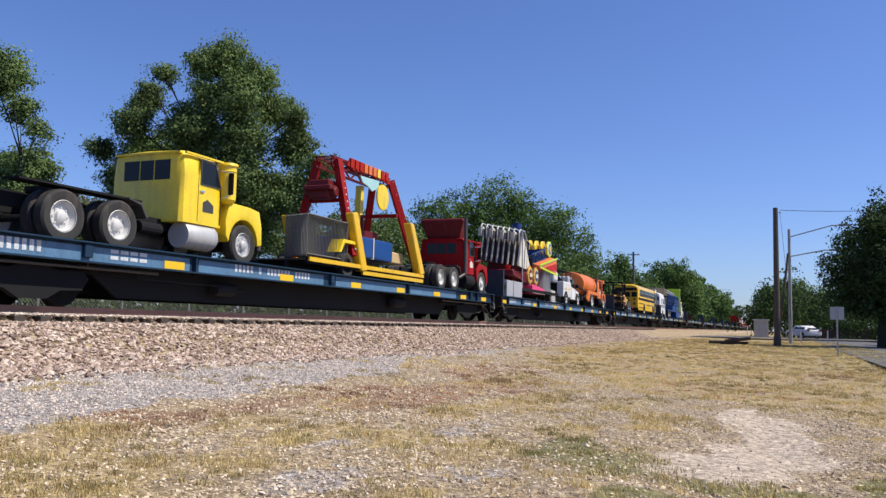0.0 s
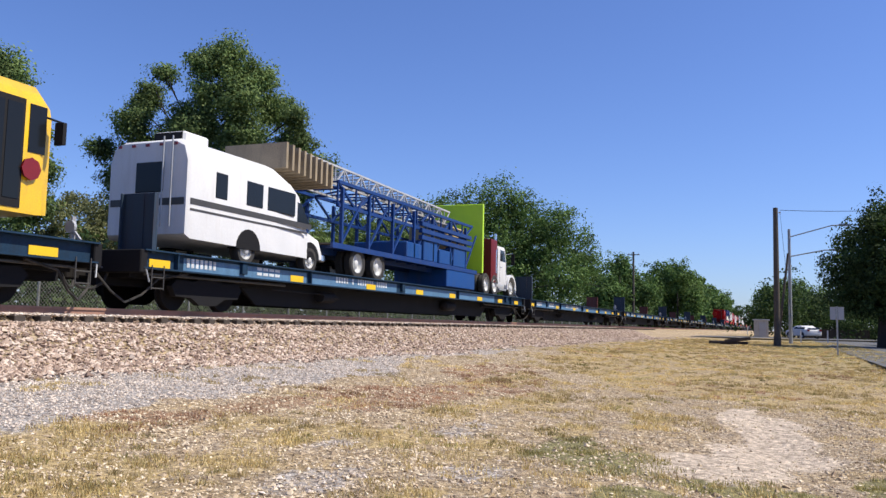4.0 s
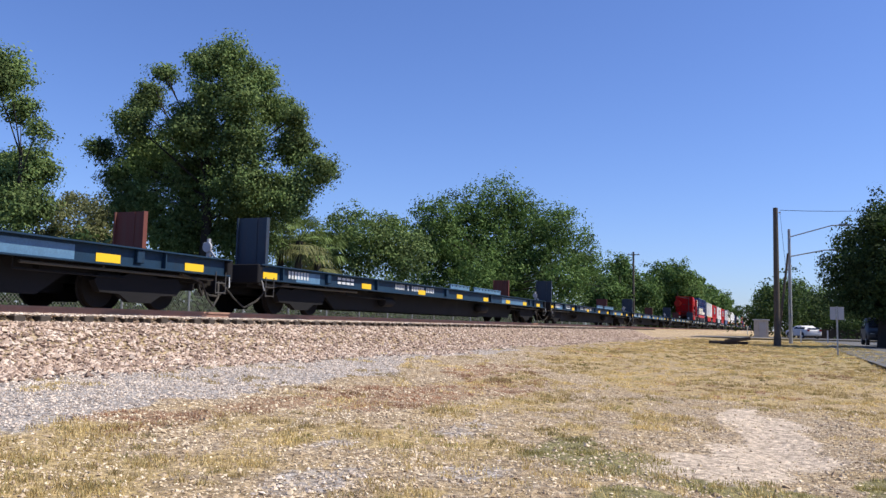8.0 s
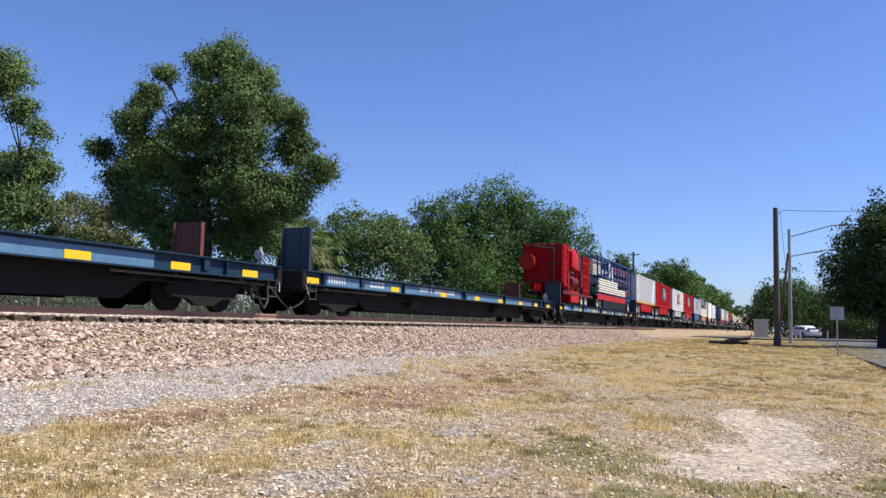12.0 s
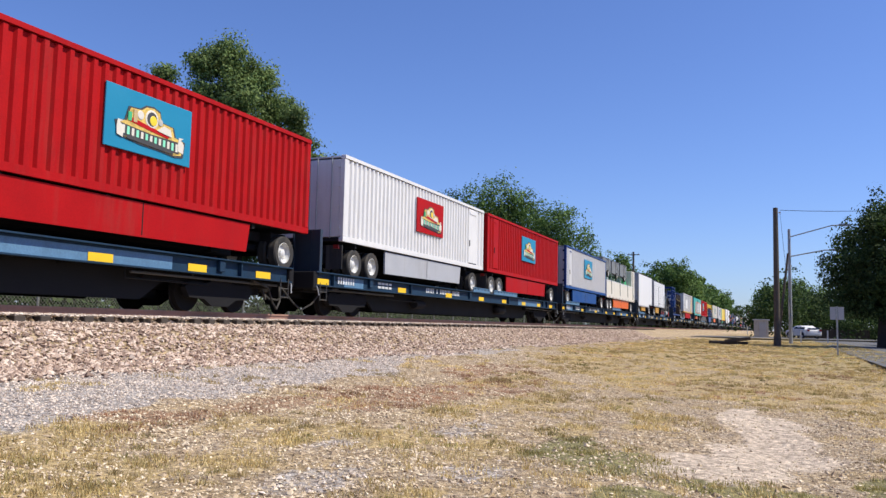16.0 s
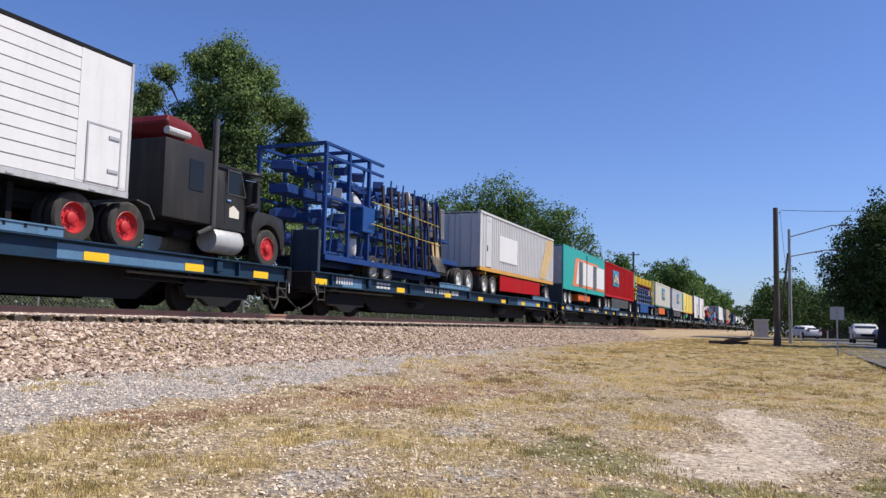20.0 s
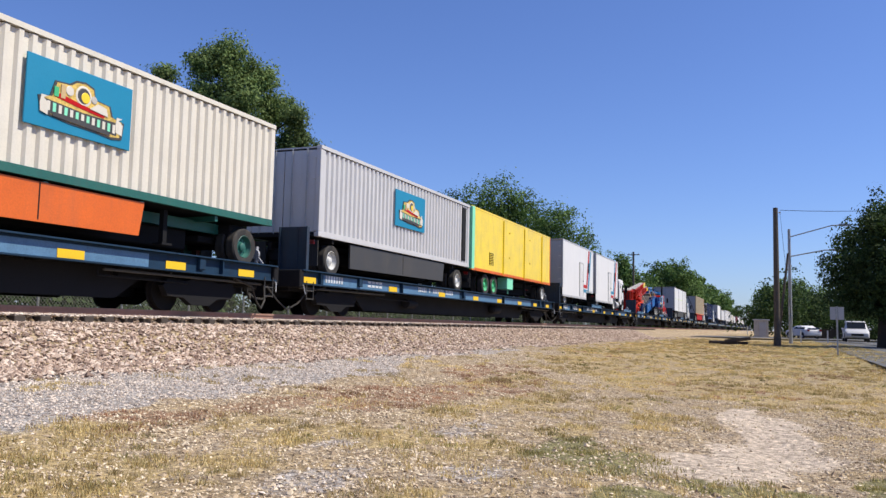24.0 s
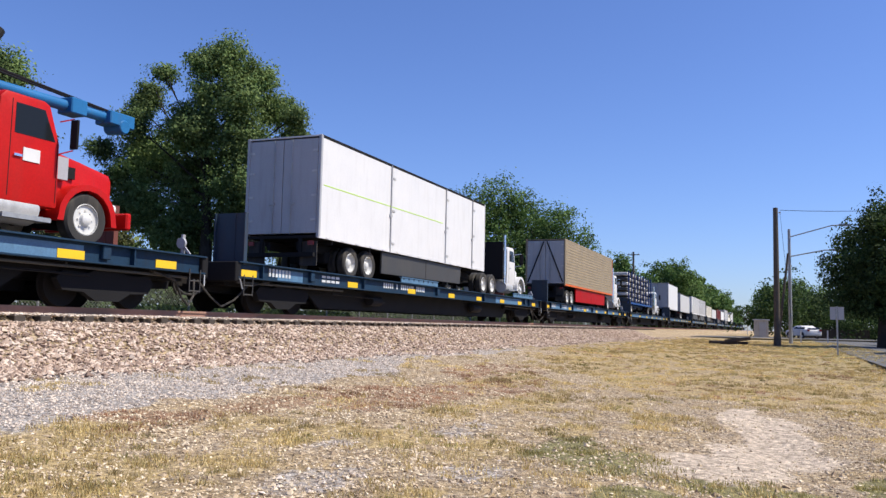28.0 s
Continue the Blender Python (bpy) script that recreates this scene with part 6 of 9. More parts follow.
    for k in (-1, 1):
        over = [(fx + 0.58 * math.cos(a), 0.52 + 0.60 * math.sin(a)) for a in [math.pi * i / 10 for i in range(11)]]
        f = part("fender", Shape().prism([(fx - 0.70, 0.66), (fx - 0.74, 1.02), (fx - 0.60, hz - 0.34), (fx + 0.20, hz - 0.36), (fx + 0.62, hz - 0.42), (fx + 0.74, 1.0), (fx + 0.76, 0.56), *over], k * 1.08, k * 0.45).soften(0.035, 2), M[paint], c, smooth=True)
        part("headlight", Shape().lathe([(0.02, -0.05), (0.1, -0.04), (0.12, 0.02), (0.02, 0.03)], 14, Matrix.Translation((fx + 0.78, k * 0.82, 0.92)) @ Matrix.Rotation(math.pi / 2, 4, "Z")), M["lamp_clear"], f)
        road_wheel(c, fx, k * 0.94, 0.5, 0.5, 0.28, rim_front or rim, False)
    part("axle", Shape().bar((fx, -0.9, 0.5), (fx, 0.9, 0.5), 0.06, 8), M["dark"], c)
    part("bumper", Shape().box(e - 0.02, e + 0.12, -1.06, 1.06, 0.40, 0.62).soften(0.03), M["charcoal"], c)
    part("air_cleaner", Shape().lathe([(0.05, 0.50), (0.24, 0.48), (0.26, 0.42), (0.22, 0.40), (0.22, 0.30), (0.24, 0.28), (0.22, 0.26), (0.22, -0.40), (0.15, -0.48), (0.05, -0.5)], 20, Matrix.Translation((xf + 0.20, -0.98, hz + 0.10)) @ Matrix.Rotation(math.pi / 2, 4, "X")), M[paint], c, smooth=True)
    for k in (-0.42, 0.42):
        part("frame_rail", Shape().box(x + frame_from, e - 0.1, k - 0.05, k + 0.05, 0.62, 0.88), M["dark"], c)
    part("engine_block", Shape().box(xf - 0.3, e - 0.2, -0.4, 0.4, 0.4, 0.8), M["dark"], c)
    for a in rear_axles:
        axle(c, x + a, 0.5, rim)
    if rear_axles:
        part("fifth_wheel", Shape().lathe([(0.1, -0.05), (0.48, -0.05), (0.5, 0.04), (0.1, 0.05)], 18, Matrix.Translation((x + sum(rear_axles) / 2, 0, 1.10)) @ Matrix.Rotation(math.pi / 2, 4, "X")).box(x + sum(rear_axles) / 2 - 0.2, x + sum(rear_axles) / 2 + 0.2, -0.4, 0.4, 0.86, 1.06), M["dark"], c)
        part("mud_guard", Shape().prism([(x + rear_axles[1] + 0.2, 1.06), (x + rear_axles[1] + 0.55, 0.98), (x + rear_axles[1] + 0.72, 0.72), (x + rear_axles[1] + 0.75, 0.74), (x + rear_axles[1] + 0.57, 1.02), (x + rear_axles[1] + 0.2, 1.09)], -1.12, -0.55), M["charcoal"], c)
    part("air_tank", Shape().bar((x - 0.75, -0.5, 0.62), (x - 0.1, -0.5, 0.62), 0.14, 12), M["dark"], c)
    if tank:
        for k in (-1, 1):
            part("fuel_tank", Shape().lathe([(0.05, 0.52), (0.29, 0.52), (0.31, 0.47), (0.31, -0.47), (0.29, -0.52), (0.05, -0.52)], 20, Matrix.Translation((x + 0.72, k * 0.80, 0.55)) @ Matrix.Rotation(math.pi / 2, 4, "Z")), M[tank], c, "", True)
    if stack:
        part("exhaust_stack", Shape().bar((x + 0.05, -1.06, 0.8), (x + 0.05, -1.06, stack), 0.075, 12).bar((x + 0.05, -1.06, 0.8), (x - 0.25, -0.9, 0.62), 0.07, 10), M["charcoal"], c)
    return cab


# ---- the loads ----
# a yellow tractor, the first load
c = rider("tractor_truck", -1, 0, "yellow bonneted tractor truck with chrome tank and bare frame", "truck")
square_fender_truck(c, 7.38, "yellow", rim_front="alu", rear_axles=(-3.25, -1.88), frame_from=-4.4, top=2.48, nose=1.5)
part("rear_fender_plate", Shape().box(3.2, 6.2, -1.0, -0.6, 1.06, 1.1).box(3.2, 6.2, 0.6, 1.0, 1.06, 1.1), M["dark"], c)

# a red tractor behind it
c = rider("tractor_truck", -1, 0, "red bonneted tractor truck with a raised maroon roof deflector", "truck")
cab = square_fender_truck(c, 25.05, "red", rear_axles=(-2.65, -1.25), frame_from=-3.2, top=2.36, nose=1.45, length=1.34, tank="black", stack=3.15)
part("roof_deflector", Shape().loft([[(25.2, -0.74, 2.34), (25.2, 0.74, 2.34), (26.0, 0.66, 2.30), (26.0, -0.66, 2.30)], [(24.96, -0.98, 3.08), (24.96, 0.98, 3.08), (25.5, 0.92, 3.08), (25.5, -0.92, 3.08)], [(25.02, -0.94, 3.16), (25.02, 0.94, 3.16), (25.36, 0.88, 3.18), (25.36, -0.88, 3.18)]]).soften(0.025), M["maroon"], c)
part("deck_plate", Shape().box(22.7, 24.4, -0.55, 0.55, 1.0, 1.04), M["galv"], c)

# containers
container(10, 1.6, "box_grey", "pale grey ribbed container on a red-skirted chassis with yellow sills", rail="cat_yellow", rim="rim")
container(10, 14.75, "box_red", "red ribbed container with a blue sign board on a trailer chassis", board="board_blue", board_x=5.45, L=13.0)
container(11, 1.6, "white", "white ribbed container with a red sign board over grey skirts", skirt="end_grey", board="box_red", board_x=5.3, door_at=10.75, door_w=0.95)
container(11, 14.75, "box_red", "red ribbed container with a blue sign board on a trailer chassis", board="board_blue", board_x=5.25, L=12.7)
container(12, 1.6, "box_grey", "pale grey ribbed container with blue frame and blue skirts", frame="ride_blue", rail="box_blue", end="end_grey", skirt="box_blue", board="board_blue", board_x=5.05, tandem=False, skirt_to=9.4)
container(14, 14.1, "box_grey", "pale grey ribbed container with a white panel over red skirts", rail="cat_yellow")
container(15, 14.4, "box_red", "red ribbed container with a small blue sign board", board="board_blue", board_x=3.1, L=13.3, skirt="charcoal", side_door=False)
container(16, 14.7, "cream", "cream ribbed container with a blue sign board over an orange skirt", rail="rim_teal", rim="rim_teal", skirt="skirt_orange", board="board_blue", board_x=5.1, L=12.7, side_door=False, skirt_to=8.2)
container(17, 1.95, "box_grey", "pale grey ribbed container with a blue sign board over charcoal skirts", skirt="charcoal", board="board_blue", board_x=4.9, L=12.2, side_door=False, tandem=False)

# smooth-sided vans
c = van(13, 2.0, 8.7, "white smooth-sided van trailer with ochre tool boxes", top="dark", drop=0.25, drop_from=0, drop_to=6.6, seams=(6.6,), box=(2.2, 4.6, "cat_yellow"), tandem=False, front=True)
for y in (-0.05, 0.1):
    part("end_pipe", Shape().bar((-0.09, y, 1.0), (-0.09, y, 3.66), 0.055, 10).box(-0.09, 0.0, y - 0.03, y + 0.03, 1.3, 1.36).box(-0.09, 0.0, y - 0.03, y + 0.03, 3.3, 3.36), M["galv"], c)
c = van(13, 12.3, 8.6, "white ribbed van trailer with a side door and ochre boxes", H=2.72, ribs=11, box=(1.8, 4.2, "cat_yellow"), tandem=False)
d = part("side_door", Shape().box(3.55, 4.55, -1.275, -1.2505, 1.17, 3.2).soften(0.006), M["van_white"], c)
for x in (3.515, 4.55):
    part("door_frame", Shape().box(x, x + 0.035, -1.282, -1.2505, 1.15, 3.235), M["end_grey"], d)
part("door_frame", Shape().box(3.55, 4.55, -1.282, -1.2505, 3.2, 3.235), M["end_grey"], d)
for x, z in ((4.25, 1.35), (4.25, 2.0), (4.25, 2.75), (3.6, 1.4)):
    part("door_latch", Shape().box(x, x + 0.36, -1.30, -1.275, z, z + 0.06), M["dark" if z < 1.5 else "end_grey"], d)
part("plain_panel", Shape().box(7.25, 8.5, -1.258, -1.2505, 1.2, 3.68), M["van_white"], c)
d = part("side_hatch", Shape().box(7.5, 8.3, -1.275, -1.2585, 1.2, 2.3).soften(0.006), M["van_white"], c)
for x in (7.465, 8.3):
    part("hatch_frame", Shape().box(x, x + 0.035, -1.282, -1.2585, 1.18, 2.335), M["end_grey"], d)
part("hatch_frame", Shape().box(7.5, 8.3, -1.282, -1.2585, 2.3, 2.335), M["end_grey"], d)
for z in (1.45, 2.1):
    part("hatch_clasp", Shape().box(8.0, 8.28, -1.30, -1.275, z, z + 0.06), M["end_grey"], d)
van(18, 2.5, 8.8, "white van trailer with blue and red stripes", H=2.95, top="end_grey", drop=0.5, drop_from=0, drop_to=6.6, seams=(6.6,), tandem=False)
van(18, 12.3, 8.6, "white van trailer with a panelled door and blue and red stripes", H=2.95, top="end_grey", drop=0.5, drop_from=0, drop_to=6.6, seams=(6.6,), tandem=False)
c = van(20, 4.5, 14.1, "white boxy storage trailer with tall side doors and dark roof edge", H=2.95, seams=(4.7, 9.6, 12.6), tandem_at=2.2, skirt="charcoal", low="van_white")
for x in (4.7, 9.6, 12.6):
    part("door_rod", Shape().bar((x - 0.12, -1.275, 1.0), (x - 0.12, -1.275, 3.95), 0.02).box(x - 0.2, x - 0.04, -1.29, -1.25, 2.2, 2.3), M["end_grey"], c)
    for z in (1.3, 2.4, 3.5):
        part("hinge", Shape().box(x + 0.02, x + 0.2, -1.27, -1.25, z, z + 0.07), M["alu"], c)
part("chalk_stripe", Shape().box(0.2, 9.2, -1.256, -1.251, 2.55, 2.575), M["lime"], c)

def lattice(p, q, w, h, n, r=0.03, taper=1.0):
    """A box truss from p to q: four chords and diagonals on its sides."""
    p, q = Vector(p), Vector(q)
    d = (q - p).normalized()
    side = Vector((0, 1, 0))
    up = d.cross(side).normalized()
    if up.z < 0:
        up = -up
    s = Shape()

    def at(i, a, b):
        f = i / n
        k = 1 + (taper - 1) * f
        return p.lerp(q, f) + side * a * w / 2 * k + up * b * h / 2 * k
    for a, b in ((-1, -1), (-1, 1), (1, -1), (1, 1)):
        s.beam(at(0, a, b), at(n, a, b), r * 2, r * 2)
    for i in range(n):
        z = 1 if i % 2 else -1
        for a in (-1, 1):
            s.beam(at(i, a, -z), at(i + 1, a, z), r * 1.3, r * 1.3)
        s.beam(at(i, -1, 1), at(i, 1, 1), r, r)
        s.beam(at(i, -z, 1), at(i + 1, z, 1), r, r)
        s.beam(at(i, -1, -1), at(i, -1, 1), r, r)
    return s


def disc(x, y, z, r, t=0.05, seg=20):
    """A flat disc that faces -y."""
    return Shape().lathe([(0.01, t), (r, t), (r, 0), (r * 0.9, -0.01), (0.01, -0.01)], seg, Matrix.Translation((x, y, z)))


def barrier_stack(c, x, y, z, n, w=1.9, h=1.0, step=0.06, mt="galv"):
    """Crowd barriers leaning together; each barrier is a part."""
    s = Shape()
    for a in (0, w):
        s.bar((a, 0, 0), (a, 0, h), 0.02)
    s.bar((0, 0, h), (w, 0, h), 0.02).bar((0, 0, 0.08), (w, 0, 0.08), 0.02)
    for i in range(1, 14):
        s.bar((w * i / 14, 0, 0.08), (w * i / 14, 0, h), 0.009, 4)
    me = mesh_of(s, M[mt])
    for i in range(n):
        part("crowd_barrier", me, None, c, at=pose(x + 0.02 * i, y + i * step, z))


def strap(c, pts, mt="cream"):
    s = Shape()
    for p, q in zip(pts, pts[1:]):
        s.beam(p, q, 0.05, 0.012)
    part("tie_down_strap", s, M[mt], c)


def low_trailer(c, x0, x1, z, axles, mt, neck=None, rim="rim", r=0.42):
    """A plain flat trailer: two beams, cross members, side rails, axles."""
    s = Shape()
    for y in (-0.5, 0.5):
        s.box(x0, x1, y - 0.06, y + 0.06, z - 0.30, z - 0.06)
    for i in range(int((x1 - x0) / 0.9)):
        s.box(x0 + 0.3 + i * 0.9, x0 + 0.38 + i * 0.9, -1.15, 1.15, z - 0.16, z - 0.06)
    part("trailer_frame", s, M[mt], c)
    for y in (-1, 1):
        part("side_rail", Shape().box(x0, x1, y * 1.14, y * 1.22, z - 0.16, z), M[mt], c)
    part("trailer_deck", Shape().box(x0, x1, -1.13, 1.13, z - 0.058, z - 0.015), M["deck_wood"], c)
    for a in axles:
        axle(c, a, r, rim)


# ---- gantry ride on its trailer ----
c = rider("gantry_ride", -1, 0, "folded fairground ride with a red gantry on a yellow trailer", "ride trailer")
low_trailer(c, 12.4, 20.2, 0.44, (), "dark")
for y in (-1.24, 1.24):
    part("yellow_rail", Shape().box(12.4, 20.3, y - 0.03, y + 0.03, 0.34, 0.46), M["bus_yellow"], c)
for s in (-1, 1):
    road_wheel(c, 14.75, s * 1.05, 0.38, 0.38, 0.24, "dark", False)
part("deck_rail", Shape().box(15.6, 20.3, -1.25, -1.18, 0.16, 0.28), M["bus_yellow"], c)
part("wheel_arch", Shape().prism([(14.1, 0.75), (14.35, 1.15), (15.3, 1.15), (15.6, 0.75), (15.45, 0.75), (15.2, 1.05), (14.45, 1.05), (14.25, 0.75)], -1.22, -0.8), M["yellow"], c)
for y in (-1.15, 1.15):
    part("ramp_post", Shape().prism([(14.75, 2.0), (15.1, 2.05), (15.85, 0.3), (15.45, 0.25)], y - 0.14, y + 0.14).soften(0.03), M["bus_yellow"], c)
    part("ramp_post", Shape().prism([(18.95, 2.2), (19.3, 2.2), (20.35, 0.5), (19.95, 0.4)], y - 0.14, y + 0.14).soften(0.03), M["bus_yellow"], c)
for x, foot in ((15.35, 15.15), (19.2, 19.95)):
    f = part("gantry_leg_frame", Shape().beam((x, -0.35, 3.78), (foot, -1.1, 0.7), 0.2, 0.24).beam((x, 0.35, 3.78), (foot, 1.1, 0.7), 0.2, 0.24).beam((x, -0.65, 2.5), (x, 0.65, 2.5), 0.12, 0.12), M["red"], c)
    strip = Shape()
    for i in range(14):
        k = i / 13
        strip.lathe([(0.01, -0.02), (0.035, 0), (0.035, 0.02)], 6, Matrix.Translation((x + (foot - x) * k, -0.46 - 0.75 * k, 3.72 - 2.8 * k)))
    part("lamp_strip", strip, M["lamp_clear"], f)
part("gantry_motor", Shape().box(14.85, 15.4, -0.35, 0.35, 2.5, 3.1).box(14.7, 15.5, -0.5, 0.5, 2.75, 2.9).bar((15.05, -0.55, 2.7), (15.05, 0.55, 2.7), 0.16, 12).soften(0.03), M["maroon"], c)
part("gantry_beam", lattice((15.1, 0, 3.72), (19.2, 0, 3.68), 0.6, 0.3, 9, 0.035), M["maroon"], c)
sign = part("painted_sign", Shape().prism([(15.9, 3.72), (16.1, 4.0), (17.4, 3.96), (18.9, 3.88), (19.0, 3.6), (17.4, 3.68), (16.4, 3.62)], -0.42, -0.36), M["boom_red"], c, "scalloped sign board in red, orange and yellow")
for i in range(9):
    x = 16.05 + i * 0.32
    part("sign_bar", Shape().box(x, x + 0.22, -0.46, -0.42, 3.68, 3.98), M[("boom_red", "orange", "yellow", "lime")[min(3, i // 3) if i < 7 else 0]], sign)
cloud = part("cloud_cutout", Shape().prism([(16.6, 3.5), (18.0, 3.55), (17.9, 3.28), (17.5, 3.12), (17.1, 3.25), (16.8, 3.3)], -0.52, -0.47), M["cloud"], c, "pale blue-green painted cut-out")
part("yellow_disc", disc(18.15, -0.6, 3.0, 0.45), M["yellow"], c, "round yellow painted disc")
part("blue_tarp_box", Shape().box(15.5, 18.3, -0.95, 0.9, 0.75, 1.42).soften(0.06, 2), M["box_blue"], c, "blue sheeted crate")
part("box_strap", Shape().box(16.8, 16.86, -0.97, 0.92, 0.74, 1.44), M["cream"], c)
part("back_panel", Shape().box(17.2, 19.4, 0.2, 0.3, 0.75, 1.9).box(18.0, 18.1, 0.1, 0.2, 0.75, 2.4), M["maroon"], c)
part("power_pack", Shape().box(18.4, 19.5, -0.8, 0.6, 0.75, 1.15).soften(0.04), M["ply"], c)
part("yellow_mast", Shape().beam((18.35, 0.5, 0.7), (18.5, 0.5, 3.5), 0.22, 0.22), M["yellow"], c)
barrier_stack(c, 12.5, -1.1, 0.48, 16, 2.3, 1.2, 0.06, "old_wire")

# ---- circular ride with folded sweeps ----
c = rider("sweep_ride", 0, 0, "folded circus ride with white sweeps and painted shields on a trailer", "ride trailer")
low_trailer(c, 1.6, 12.2, 0.62, (10.9,), "dark")
for i in range(8):
    x, y, d = 4.25 + i * 0.07, 0.95 - i * 0.27, -0.045 * i
    # only the nearest sweep is cream; the rest have shade in their colour
    s = part("sweep_panel", Shape().loft([[(x + 0.55, y - 0.04, 3.70 + d), (x + 0.55, y + 0.04, 3.70 + d), (x, y + 0.04, 2.07 + d), (x, y - 0.04, 2.07 + d)], [(x + 1.25, y - 0.04, 3.3 + d), (x + 1.25, y + 0.04, 3.3 + d), (x + 0.95, y + 0.04, 1.97 + d), (x + 0.95, y - 0.04, 1.97 + d)], [(x + 2.8, y * 0.5 - 0.3, 2.3 + d), (x + 2.8, y * 0.5 - 0.22, 2.3 + d), (x + 2.72, y * 0.5 - 0.22, 2.05 + d), (x + 2.72, y * 0.5 - 0.3, 2.05 + d)]]), M["cream" if i == 7 else "sweep_shade"], c)
    part("sweep_seam", Shape().beam((x + 1.15, y - 0.06, 3.35 + d), (x + 0.95, y - 0.06, 1.97 + d), 0.02, 0.03).beam((x + 1.9, y * 0.75 - 0.18, 2.85 + d), (x + 1.75, y * 0.75 - 0.18, 2.0 + d), 0.02, 0.03), M["charcoal"], s)
    part("sweep_edge", Shape().beam((x + 0.57, y - 0.02, 3.74 + d), (x + 1.25, y - 0.02, 3.34 + d), 0.05, 0.06).beam((x + 1.25, y - 0.02, 3.34 + d), (x + 2.8, y * 0.5 - 0.25, 2.35 + d), 0.05, 0.06), M["ride_blue"], s)
    part("sweep_frame", Shape().beam((x - 0.02, y - 0.05, 2.02 + d), (x + 0.53, y - 0.05, 3.7 + d), 0.05, 0.05), M["cream"], s)
    part("sweep_tip", Shape().bar((x - 0.05, y - 0.08, 3.25 + d), (x - 0.08, y - 0.08, 3.72 + d), 0.035).bar((x - 0.08, y - 0.08, 3.72 + d), (x + 0.15, y - 0.08, 3.92 + d), 0.035).bar((x + 0.15, y - 0.08, 3.92 + d), (x + 0.9, y - 0.08, 3.9 + d), 0.035).bar((x + 0.9, y - 0.08, 3.9 + d), (x + 1.4, y - 0.08, 3.45 + d), 0.035), M["alu"], s)
    part("seat_pad", Shape().box(x - 0.06, x + 0.02, y - 0.11, y + 0.08, 3.3 + d, 3.65 + d).box(x + 0.1, x + 0.4, y - 0.1, y + 0.08, 3.62 + d, 3.76 + d).soften(0.02), M["charcoal" if i % 2 else "cream"], s)
part("sweep_prop", Shape().bar((4.9, -1.15, 0.6), (5.0, -1.1, 3.6), 0.035, 8), M["galv"], c)
part("under_load", Shape().box(4.4, 8.2, -0.8, 0.9, 0.7, 1.55).box(5.0, 7.4, -0.7, 0.8, 1.5, 1.95).soften(0.05), M["maroon"], c, "dark folded ride parts")
part("hub_tower", lattice((7.6, 0, 0.6), (7.9, 0, 3.4), 0.9, 0.9, 5, 0.04), M["ride_blue"], c)
part("hub_drum", Shape().lathe([(0.05, 0.5), (0.26, 0.5), (0.26, -0.5), (0.42, -0.55), (0.42, -0.62), (0.05, -0.62)], 16, Matrix.Translation((7.6, 0, 3.75)) @ Matrix.Rotation(math.pi / 2, 4, "X")), M["ride_blue"], c, smooth=True)
part("hub_railing", Shape().bar((7.1, -0.5, 3.0), (8.6, -0.5, 2.85), 0.03).bar((7.1, -0.5, 3.35), (8.6, -0.5, 3.2), 0.025).bar((7.2, -0.5, 2.6), (7.2, -0.5, 3.35), 0.025).bar((8.5, -0.5, 2.6), (8.5, -0.5, 3.2), 0.025), M["dark"], c)
part("arm_truss", lattice((7.8, -0.1, 2.3), (10.8, -0.1, 2.9), 1.4, 0.55, 9, 0.03), M["ride_blue"], c)
for i in range(7):
    x, y = 9.2 + i * 0.34, 0.9 - i * 0.28
    h = part("arm_head", Shape().prism([(x - 0.25, 2.85), (x - 0.3, 3.3), (x - 0.05, 3.62), (x + 0.45, 3.66), (x + 0.72, 3.40), (x + 0.72, 2.95), (x + 0.45, 2.75)], y - 0.06, y + 0.06).soften(0.03), M["yellow"], c, "yellow-rimmed painted shield")
    if i == 6:
        part("shield_ring", disc(x + 0.21, y - 0.064, 3.2, 0.46), M["lime"], h)
        part("shield_face", disc(x + 0.21, y - 0.08, 3.2, 0.38), M["cream"], h)
        part("shield_band", disc(x + 0.21, y - 0.092, 3.2, 0.33), M["sky_blue"], h)
        part("shield_middle", disc(x + 0.21, y - 0.104, 3.2, 0.2), M["gold"], h)
part("orange_wing", Shape().loft([[(8.0, -1.15, 1.98), (8.0, -0.8, 2.1), (8.0, -0.8, 1.9), (8.0, -1.15, 1.88)], [(11.7, -1.2, 2.62), (11.7, -0.8, 2.75), (11.7, -0.8, 1.75), (11.7, -1.2, 1.68)]]), M["orange"], c)
part("wing_trim", Shape().beam((8.0, -1.22, 2.0), (11.7, -1.24, 2.66), 0.03, 0.09).beam((8.0, -1.22, 1.9), (11.7, -1.24, 1.68), 0.03, 0.09), M["lime"], c)
part("wing_flame", Shape().prism([(9.3, 1.98), (11.5, 2.35), (11.6, 1.95), (9.6, 1.82)], -1.235, -1.205), M["bright_red"], c)
